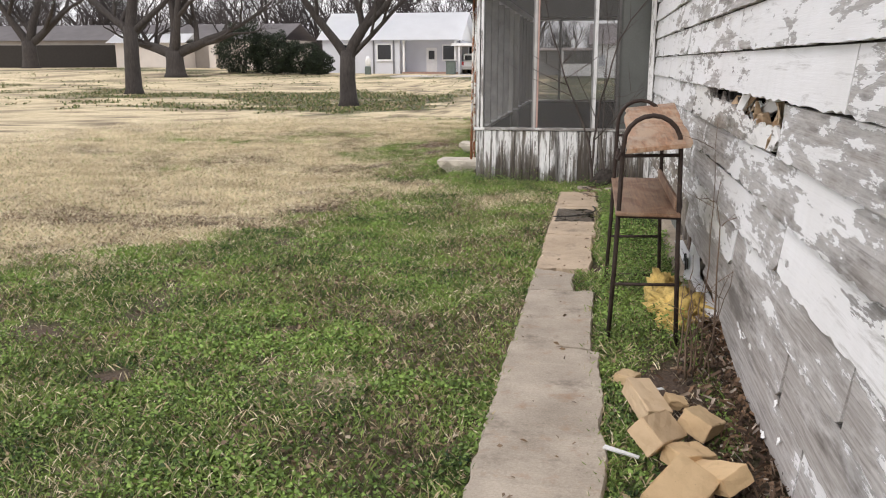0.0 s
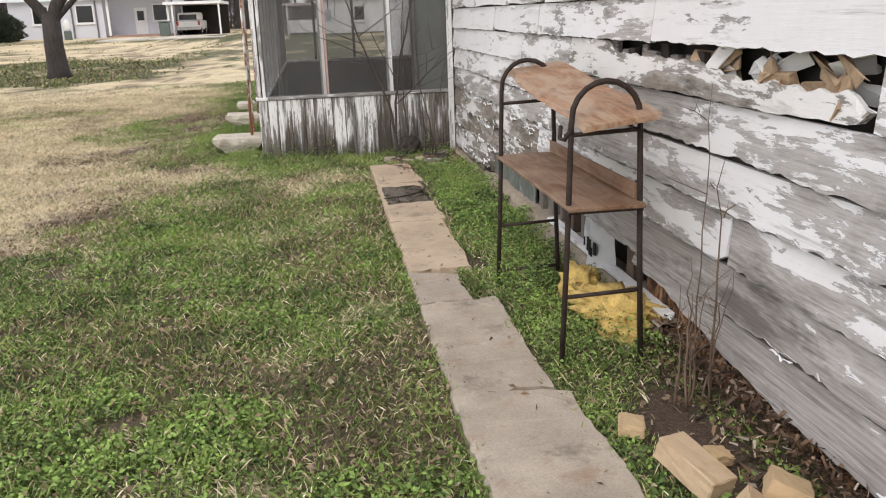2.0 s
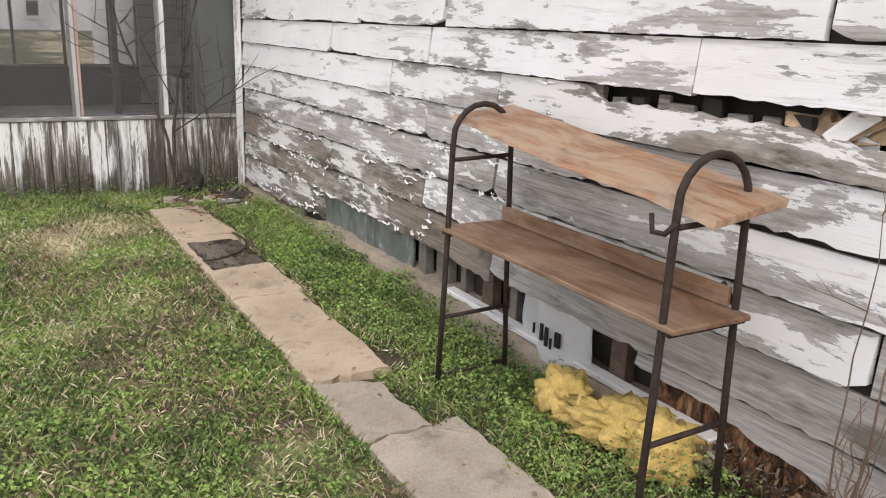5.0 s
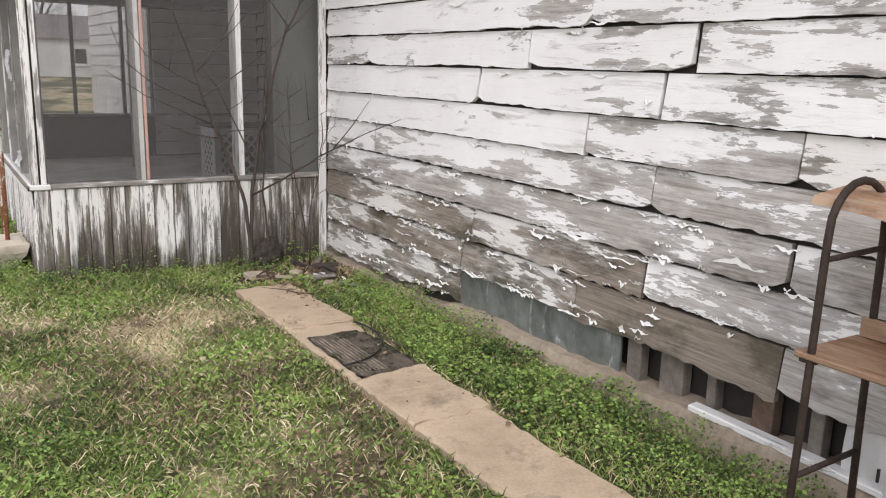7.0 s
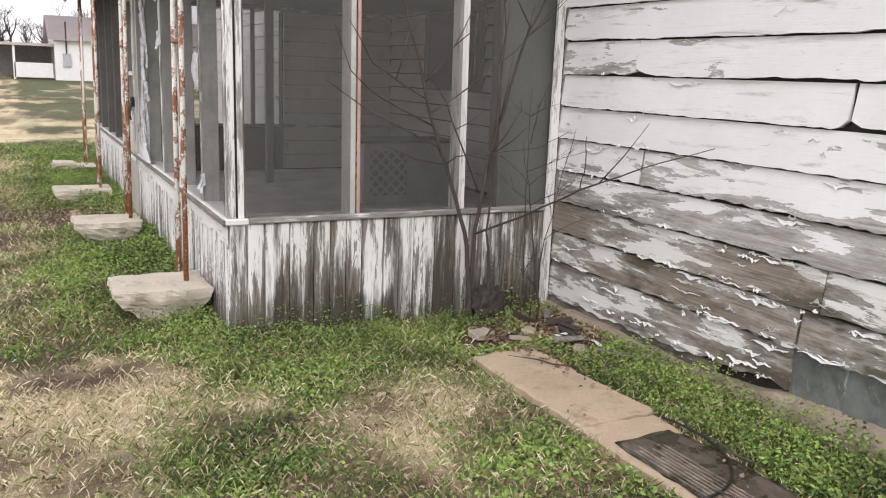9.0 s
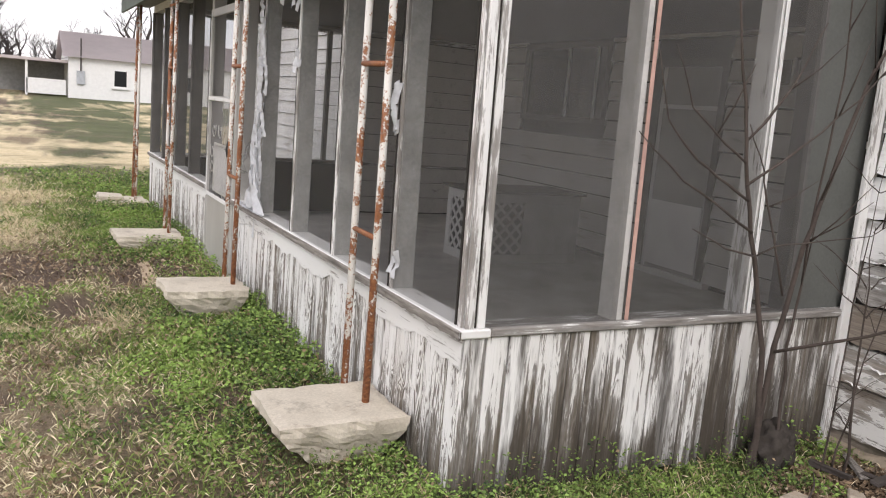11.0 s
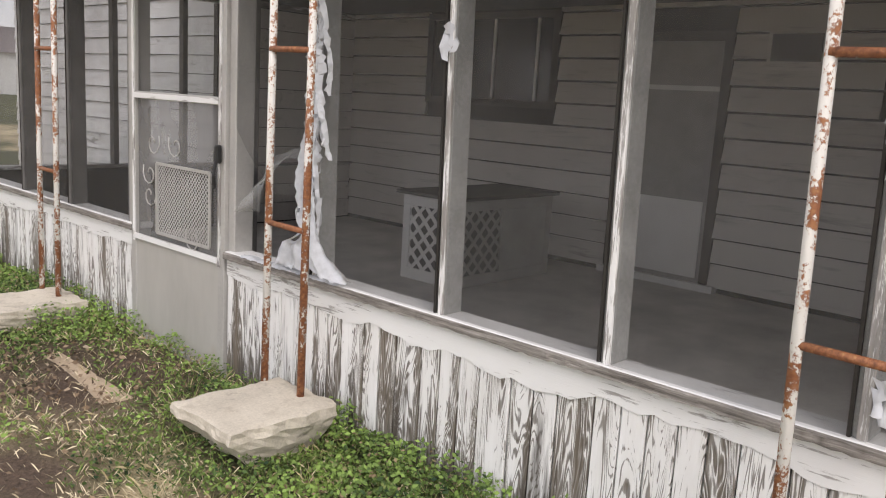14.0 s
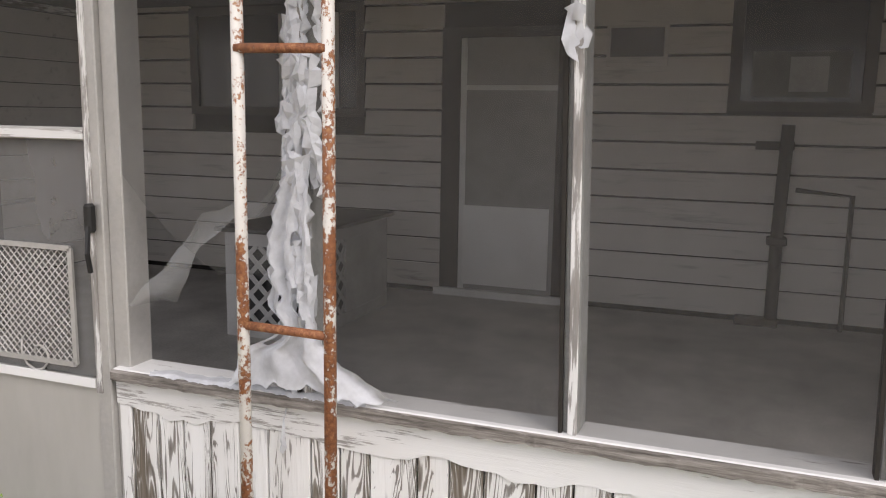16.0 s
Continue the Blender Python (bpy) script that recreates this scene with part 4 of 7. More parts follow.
k = Mat("wet_rubber_mat", 0.35)
wet, moss = k.noise(k.scaled(k.pos, 6, 1, 1), 14, 4, 0.65), k.noise(k.pos, 5.0, 4, 0.6)
M_WET = k.done(k.mix(k.ramp(moss, (0.50, 0.0), (0.60, 0.8)), k.ramp(wet, (0.3, (0.12, 0.10, 0.082)), (0.7, (0.34, 0.285, 0.23))), (0.06, 0.058, 0.03)), wet, 0.3, 0.004, k.ramp(moss, (0.4, 0.6), (0.6, 0.2)))
random.seed(2)
mat_thing = thing("rubber_mat", "worn wet ribbed mat lying on the path", "mat")
bm = bmesh.new()
rows = []
for i in range(19):
    y = 7.74 + 0.70 * i / 18
    xl, xr = -0.345 + 0.012 * random.random(), 0.02 - 0.05 * max(0, i - 13) / 5 + 0.02 * random.random()
    rows.append([bm.verts.new((xl + (xr - xl) * j / 10, y + 0.02 * j / 10, 0.030 + 0.003 * math.sin(i * 1.1 + j) + (0.004 if 0 < i < 18 and 0 < j < 10 else -0.004))) for j in range(11)])
for a, b in zip(rows, rows[1:]):
    for j in range(10):
        bm.faces.new((a[j], a[j + 1], b[j + 1], b[j]))
bmesh.ops.solidify(bm, geom=bm.faces[:], thickness=0.006)
part("sheet", bm, M_WET, mat_thing, smooth=True)
for i in range(8):
    x = -0.325 + 0.022 * i
    part("rib", boxed(x, x + 0.009, 7.77 + random.uniform(0, 0.03), 8.30 + random.uniform(-0.08, 0.05), 0.032, 0.0405, 0.002), M_WET, mat_thing)
arc = [(-0.36 + 0.40 * math.sin(a) , 7.90 + 0.52 * (1 - math.cos(a)) * 0.9, 0.046) for a in [math.pi * 0.62 * i / 14 for i in range(15)]]
tagged(new("cable", finish("cable", tube(bmesh.new(), arc, 0.006, 6), M_BLACK, True)), "thin black cable curling over the path", "cable")

# ---- the rack against the wall ----


def build_rack():
    rack = thing("shelf_rack", "rusty iron pipe rack with two wooden shelves", "rack")
    for y, hi in ((4.40, 0.0), (5.67, 0.02)):
        pts = [(0.115, y, 0.0), (0.135, y, 0.5), (0.150, y, 1.06 + hi)]
        pts += [(0.295 - 0.145 * math.cos(a), y, 1.08 + hi + 0.15 * math.sin(a)) for a in [math.pi * i / 10 for i in range(1, 10)]]
        pts += [(0.440, y, 1.06 + hi), (0.455, y, 0.5), (0.475, y, 0.0)]
        part("hoop", tube(bmesh.new(), pts, 0.0125, 8), M_IRON, rack, smooth=True)
        for z, w in ((0.06, 0.0), (0.33, 0.0), (0.70, 0.0), (1.02, 0.0)):
            if z == 0.06 and y < 5:
                continue
            dx = 0.02 * (1 - z)
            part("rung", tube(bmesh.new(), [(0.15 - dx - 0.01, y, z), (0.44 + dx, y, z + 0.01)], 0.010, 6), M_IRON, rack, smooth=True)
    bm = bmesh.new()
    box(bm, 0.125, 0.455, 4.34, 5.72, 0.712, 0.732, 0.004)
    shelf = part("shelf", bm, M_SHELF, rack, "reddish brown wooden shelf board")
    part("back_strip", boxed(0.430, 0.448, 4.42, 5.70, 0.735, 0.80, 0.003), M_SHELF, rack)
    for y in (4.37, 5.69):
        part("angle_iron", boxed(0.13, 0.45, y - 0.012, y + 0.012, 0.700, 0.711), M_IRON, rack)
    # the upper board lies askew on the hoops
    bm = bmesh.new()
    n = 16
    random.seed(14)
    rings = []
    for i in range(n + 1):
        t = i / n
        y = 4.27 + 1.50 * t
        z = 1.045 + 0.125 * t + 0.006 * math.sin(9 * t)
        w = random.uniform(-0.008, 0.008)
        a, b = Vector((0.165 + 0.03 * t + w, y, z)), Vector((0.475 + 0.03 * t + random.uniform(-0.005, 0.005), y + 0.02, z + 0.035))
        up = Vector((0.01, 0, 0.024))
        rings.append([bm.verts.new(p) for p in (a, b, b + up, a + up)])
    for p, q in zip(rings, rings[1:]):
        for j in range(4):
            bm.faces.new((p[j], p[(j + 1) % 4], q[(j + 1) % 4], q[j]))
    bm.faces.new(rings[0])
    bm.faces.new(rings[-1][::-1])
    bmesh.ops.recalc_face_normals(bm, faces=bm.faces)
    part("upper_shelf", bm, M_SHELF_TOP, rack, "weathered tan plank lying askew")
    for p in ([(0.14, 4.385, 1.04), (0.13, 4.42, 1.00), (0.12, 4.46, 1.0), (0.13, 4.48, 1.05)], [(0.45, 4.40, 0.73), (0.46, 4.43, 0.76), (0.46, 4.47, 0.80)]):
        part("hook", tube(bmesh.new(), p, 0.009, 6), M_IRON, rack, smooth=True)


build_rack()

# ---- rubble by the wall ----


def brick(loc, rot, size=(0.20, 0.095, 0.06), broken=0.0, seed=0):
    random.seed(seed)
    size = [v * 1.15 for v in size]
    bm = boxed(-size[0] / 2, size[0] / 2, -size[1] / 2, size[1] / 2, -size[2] / 2, size[2] / 2, 0.004)
    bmesh.ops.subdivide_edges(bm, edges=bm.edges[:], cuts=3, use_grid_fill=True)
    for v in bm.verts:
        v.co += Vector([random.uniform(-0.0022, 0.0022) for _ in range(3)])
        if broken and v.co.x > size[0] * 0.2:
            v.co.x -= broken * random.random()
            v.co.z *= 0.8
    ob = new("brick", finish("brick", bm, M_BRICK))
    ob.matrix_world = pose(*loc, *rot)
    return tagged(ob, "broken tan brick on the ground" if broken else "tan brick lying among rubble", "brick", "tan bricks by the wall")


for i, (loc, rot, size, broken) in enumerate((
        ((0.265, 3.42, 0.075), (8, -14, 112), (0.21, 0.10, 0.07), 0),
        ((0.285, 3.06, 0.10), (38, 12, 62), (0.21, 0.11, 0.075), 0),
        ((0.47, 3.22, 0.085), (20, 10, 60), (0.15, 0.11, 0.07), 0.03),
        ((0.32, 2.62, 0.075), (24, -10, 58), (0.24, 0.14, 0.09), 0),
        ((0.46, 2.80, 0.07), (-18, 20, 120), (0.24, 0.10, 0.06), 0.02),
        ((0.40, 2.98, 0.05), (5, 8, 40), (0.16, 0.10, 0.06), 0.03),
        ((0.20, 3.80, 0.035), (4, 6, 70), (0.13, 0.08, 0.04), 0.03),
        ((0.40, 3.52, 0.04), (12, 15, 20), (0.09, 0.06, 0.04), 0.03))):
    brick(loc, rot, size, broken, i)


def lump(name, loc, size, mat, label, category, seed, bumps=3.0, rough=0.35, sub=4):
    bm = bmesh.new()
    bmesh.ops.create_icosphere(bm, subdivisions=sub, radius=1)
    for v in bm.verts:
        n = v.co.normalized()
        k = 1 + rough * (noise.noise(n * bumps + Vector((seed, 0, 0))) + 0.5 * noise.noise(n * bumps * 2.7 + Vector((0, seed, 0))) + 0.25 * noise.noise(n * bumps * 6 + Vector((0, 0, seed))))
        v.co = Vector((n.x * size[0], n.y * size[1], n.z * size[2])) * k
        v.co.z = max(v.co.z, -size[2] * 0.85)
    ob = new(name, finish(name, bm, mat, True))
    ob.matrix_world = pose(loc[0], loc[1], loc[2] + size[2] * 0.8, 0, 0, random.uniform(0, 30))
    return tagged(ob, label, category)


lump("insulation_wad", (0.46, 5.20, 0.0), (0.09, 0.13, 0.11), M_FOAM, "torn wad of yellow fibre insulation by the wall", "insulation", 3, 3.0, 0.6)
lump("insulation_wad", (0.53, 4.88, 0.0), (0.13, 0.24, 0.10), M_FOAM, "long lump of yellow fibre insulation on the grass", "insulation", 9, 3.4, 0.6)
lump("insulation_wad", (0.50, 4.68, 0.0), (0.10, 0.12, 0.11), M_FOAM, "torn wad of yellow fibre insulation by the wall", "insulation", 21, 3.0, 0.6)


def build_wall_wounds():
    """What shows where boards have come off the wall."""
    k = Mat("greenish_tar_paper", 0.5)
    scuff, spot = k.noise(k.scaled(k.pos, 1, 1, 0.35), 16, 5, 0.7, 1.0), k.noise(k.pos, 5, 5, 0.65)
    tar = k.ramp(spot, (0.3, (0.07, 0.075, 0.068)), (0.7, (0.20, 0.22, 0.205)))
    M_TAR = k.done(k.mix(k.ramp(scuff, (0.58, 0.0), (0.70, 0.7)), tar, (0.48, 0.49, 0.48)), scuff, 0.5, 0.006)
    bm = bmesh.new()
    n, prev = 24, None
    random.seed(4)
    for i in range(n + 1):
        y = 7.02 + 1.42 * i / n
        ring = [bm.verts.new((WALL_X + 0.004 + random.uniform(-0.007, 0.004), y, z)) for z in (0.09 + random.uniform(0, 0.025), 0.2, 0.30, 0.36)]
        ring += [bm.verts.new((WALL_X + 0.012, y, z)) for z in (0.36, 0.09)]
        if prev:
            for j in range(6):
                bm.faces.new((prev[j], ring[j], ring[(j + 1) % 6], prev[(j + 1) % 6]))
        prev = ring
    bmesh.ops.recalc_face_normals(bm, faces=bm.faces)
    tagged(new("tar_paper", finish("tar_paper", bm, M_TAR)), "torn greenish tar paper on the bare wall", "tar paper")
    studs = thing("wall_studs", "weathered grey studs in the open wall", "studs", kind="structure")
    for y, w, dep in ((5.20, 0.10, 0.03), (5.98, 0.06, 0.02), (6.22, 0.10, 0.02), (6.50, 0.05, 0.04), (6.72, 0.14, 0.03), (6.95, 0.09, 0.02)):
        part("stud", boxed(WALL_X + dep, WALL_X + dep + 0.06, y - w / 2, y + w / 2, 0.05, 0.36, 0.004), plain("grey_stud", (0.17, 0.15, 0.13), 0.95, 0, 0.4, 12) if w != 0.10 else plain('rotten_brown_stud', (0.11, 0.075, 0.055), 0.95, 0, 0.5, 14, 0.8), studs)
    part("sole_plate", boxed(WALL_X - 0.045, WALL_X + 0.02, 4.6, 6.55, 0.105, 0.135, 0.006, 0.004), M_TRIM_Y, studs, "peeling white sole plate")
    # black sheet that paints the darkness inside the open wall
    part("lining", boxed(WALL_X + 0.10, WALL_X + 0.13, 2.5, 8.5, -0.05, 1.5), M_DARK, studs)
    # the printed white facing of insulation that bulges out
    bm = bmesh.new()
    rows = []
    for i in range(13):
        y = 5.33 + 0.52 * i / 12
        row = []
        for j in range(7):
            t = j / 6
            z = 0.09 + 0.26 * t + 0.02 * math.sin(i * 0.9)
            x = WALL_X - 0.005 - 0.075 * math.sin(math.pi * min(1, i / 10)) * (1 - t * 0.85) + 0.006 * math.sin(i * 1.7 + j)
            row.append(bm.verts.new((x, y, z)))
        rows.append(row)
    for a, b in zip(rows, rows[1:]):
        for j in range(6):
            bm.faces.new((a[j], b[j], b[j + 1], a[j + 1]))
    bmesh.ops.solidify(bm, geom=bm.faces[:], thickness=0.004)
    facing = thing("insulation_facing", "white printed insulation facing bulging from the wall", "insulation")
    part("sheet", bm, plain("white_facing", (0.86, 0.855, 0.84), 0.5, 0, 0.08), facing, smooth=True)
    for y, z, h, w in ((5.50, 0.20, 0.07, 0.035), (5.58, 0.19, 0.09, 0.018), (5.62, 0.20, 0.08, 0.018), (5.68, 0.20, 0.05, 0.008), (5.54, 0.17, 0.05, 0.008)):
        x = WALL_X - 0.09 + (z - 0.09) * 0.22
        part("print_bar", boxed(x - 0.003, x + 0.006, y - w / 2, y + w / 2, z - h / 2, z + h / 2), M_BLACK, facing)
    # splintered wood and insulation in the hole
    M_SPLINT = plain("bare_tan_wood", (0.42, 0.30, 0.19), 0.9, 0, 0.35, 20)
    nest = thing("broken_lath", "splintered tan wood and lining in the wall's hole", "debris")
    random.seed(33)
    for i in range(26):
        y, z = random.uniform(3.40, 4.50), 1.24 + random.uniform(-0.02, 0.08)
        bm = boxed(-0.008, 0.008, -0.08, 0.08, -0.025, 0.025, 0.003, 0.016)
        bmesh.ops.transform(bm, matrix=pose(WALL_X + 0.045 + random.uniform(-0.03, 0.03), y, z, random.uniform(-45, 45), random.uniform(-30, 30), random.uniform(-25, 25)), verts=bm.verts)
        part("splinter", bm, M_SPLINT if i % 3 else M_TRIM_Y, nest)
    for i in range(9):
        y = 4.42 + 0.125 * i
        part("lath", boxed(WALL_X + 0.012 + 0.012 * (i % 2), WALL_X + 0.04, y, y + random.uniform(0.06, 0.12), 1.20, 1.345 - random.uniform(0, 0.05), 0.002, 0.004), M_GREYWOOD if i % 3 else M_DARK, nest)
    rubble = thing("rotten_sill_debris", "rotten brown wood and leaves under the boards", "debris", kind="stuff")
    bm = bmesh.new()
    for i in range(2600):
        y = random.uniform(2.5, 4.6)
        x = WALL_X - 0.20 * abs(random.gauss(0, 0.7)) + 0.05
        s = random.uniform(0.003, 0.015)
        m = pose(x, y, max(0.004, (0.03 + 0.10 * (x > 0.6)) * random.random()), random.uniform(0, 90), random.uniform(-60, 60), random.uniform(0, 180))
        v = [bm.verts.new(m @ Vector(p)) for p in ((-s * 2, -s * 0.5, 0), (s * 2, -s * 0.4, s * 0.2), (s * 1.6, s * 0.6, 0), (-s * 1.7, s * 0.5, s * 0.3))]
        bm.faces.new(v)
    k = Mat("rotten_wood_bits", 0.95)
    part("bits", bm, k.done(k.ramp(k.island, (0.0, (0.03, 0.02, 0.014)), (0.55, (0.12, 0.075, 0.048)), (0.85, (0.32, 0.20, 0.12)), (1.0, (0.52, 0.47, 0.41)))), rubble)
    for y0, y1 in ((2.9, 5.0),):
        bm = bmesh.new()
        n, prev = 90, None
        for i in range(n + 1):
            y = y0 + (y1 - y0) * i / n
            ring = [bm.verts.new((WALL_X + 0.04 + random.uniform(-0.03, 0.02), y, z)) for z in (-0.03, 0.03, 0.07, 0.11, 0.16, 0.21, 0.27)]
            if prev:
                for j in range(6):
                    bm.faces.new((prev[j], ring[j], ring[j + 1], prev[j + 1]))
            prev = ring
        k = Mat("rotten_sill", 0.95)
        a = k.noise(k.scaled(k.pos, 1, 2.0, 0.4), 16, 5, 0.7)
        part("sill_beam", bm, k.done(k.ramp(a, (0.36, (0.03, 0.018, 0.012)), (0.52, (0.20, 0.10, 0.05)), (0.66, (0.52, 0.30, 0.15))), a, 0.9, 0.03), rubble)


build_wall_wounds()

# ---- porch: ladder posts and their blocks ----


def paint_flakes():
    """Curled scraps of paint that stand off the boards, most of them low down towards the porch."""
    rng = random.Random(23)
    bm = bmesh.new()
    made = 0
    while made < 300:
        y, row = rng.uniform(2.6, 10.38), rng.randrange(0, 9)
        weight = (0.10 + 0.90 * float(step01(y, 5.2, 7.5))) * (1.0 if row < 4 else 0.30 if row < 6 else 0.13)
        patch = float(vnoise(np.array([y * 1.4]), np.array([row * 1.0]), 0.7, 61)[0])
        if rng.random() > weight * float(step01(patch, 0.3, 0.7)) or (row == 0 and 5.0 < y < 8.5) or (row == 5 and y < 5.6):
            continue
        made += 1
        f = rng.choice((rng.uniform(0.02, 0.10), rng.uniform(0.08, 0.8), rng.uniform(0.80, 0.92)))
        wide, drop, curl = 0.03 + 0.24 * rng.random() ** 2, rng.uniform(0.006, 0.034), rng.uniform(0.002, 0.012)
        up = rng.choice((-1, -1, 1))
        rows = []
        for i in range(10):
            u = i / 9 - 0.5
            d = drop * (0.15 + 0.85 * rng.random()) * (1 - abs(u) * 1.5)
            line = []
            for v in (0.0, 0.5, 1.0):
                z = ROW0 + ROW * (row + f) + up * d * v + 0.005 * math.sin(9 * u + made) + 0.003 * math.sin(23 * u)
                face = WALL_X - 0.030 + 0.022 * (z - ROW0 - ROW * row) / ROW
                line.append(bm.verts.new((face - curl * v * v * (0.6 + 0.4 * math.cos(3 * u)) - 0.0015, y + wide * u, z)))
            rows.append(line)
        for a, b in zip(rows, rows[1:]):
            for j in range(2):
                bm.faces.new((a[j], b[j], b[j + 1], a[j + 1]))
    flakes = part("paint_flakes", bm, M_WHITE, house_wall)
    tagged(flakes, "curled flakes of peeling white paint", kind="stuff")


paint_flakes()


def rough_block(name, x0, x1, y0, y1, z1, label, seed):
    """A poured footing: a flat chipped top, sides that draw in towards the ground."""
    bm = boxed(x0, x1, y0, y1, -0.06, z1)
    bmesh.ops.subdivide_edges(bm, edges=bm.edges[:], cuts=13, use_grid_fill=True)
    cx, cy = (x0 + x1) / 2 + 0.06, (y0 + y1) / 2 + 0.02
    for v in bm.verts:
        t = max(0.0, min(1.0, (z1 - 0.045 - v.co.z) / 0.16))
        rim = min(v.co.x - x0, x1 - v.co.x, v.co.y - y0, y1 - v.co.y) < 0.015
        v.co.x += (cx - v.co.x) * 0.50 * t
        v.co.y += (cy - v.co.y) * 0.30 * t
        shake = Vector((noise.noise(v.co * 11 + Vector((seed, 0, 0))), noise.noise(v.co * 11 + Vector((0, seed, 0))), 0.2 * noise.noise(v.co * 7 + Vector((0, 0, seed)))))
        v.co += shake * (0.020 if rim else 0.006)
        if rim:
            v.co.z -= 0.014 * max(0, noise.noise(v.co * 17 + Vector((seed, 3, 0)))) + 0.004
            v.co += Vector((noise.noise(v.co * 41), noise.noise(v.co * 43 + Vector((5, 0, 0))), 0)) * 0.008
    return tagged(new(name, finish(name, bm, M_SLAB_TOP)), label, "block", "porch post blocks")


def ladder_post(x, ya, yb, z0, top, mat, sway=0.0):
    lad = thing("ladder_post", "rusty white pipe porch post shaped like a ladder", "post", "ladder posts along the porch")
    for y in (ya, yb):
        part("pipe", tube(bmesh.new(), [(x, y, z0 - 0.02), (x + 0.01, y + sway * 0.5, (z0 + top) / 2), (x + 0.02, y + sway, top)], 0.0165, 10), mat, lad, smooth=True)
    for z in (0.93, 1.65, 2.20):
        part("rung", tube(bmesh.new(), [(x + 0.005, ya + sway * z / top, z), (x + 0.005, yb + sway * z / top, z + 0.004)], 0.0125, 8), M_RUNG, lad, "rusty red rung", smooth=True)


for x, ya, yb, bx0, bx1, by0, by1, z in ((-1.62, 11.00, 11.26, -2.05, -1.50, 10.80, 11.27, 0.22), (-1.675, 13.22, 13.48, -2.12, -1.60, 13.05, 13.48, 0.235),
                                         (-1.70, 15.62, 15.87, -2.17, -1.60, 15.42, 15.88, 0.17), (-1.63, 18.52, 18.78, -2.08, -1.50, 18.28, 18.86, 0.09)):
    rough_block("concrete_block", bx0, bx1, by0, by1, z, "chipped pale concrete block under a porch post", x * 7 + ya)
    ladder_post(x, ya, yb, z, 2.41, M_PIPE, 0.05 if ya < 12 else 0.01)
tagged(new("paving_slab", finish("paving_slab", box(bmesh.new(), -2.06, -1.78, 18.34, 18.66, 0.092, 0.15, 0.008, 0.008), M_SLAB_TOP)), "thin concrete slab lying on a block", "slab")
tagged(new("doorstep_stone", finish("doorstep_stone", box(bmesh.new(), -2.32, -1.98, 14.10, 14.95, -0.05, 0.040, 0.008, 0.025), M_SLAB_TAN)), "tan stepping stone sunk in the dirt", "stone")

# ---- the screen door ----


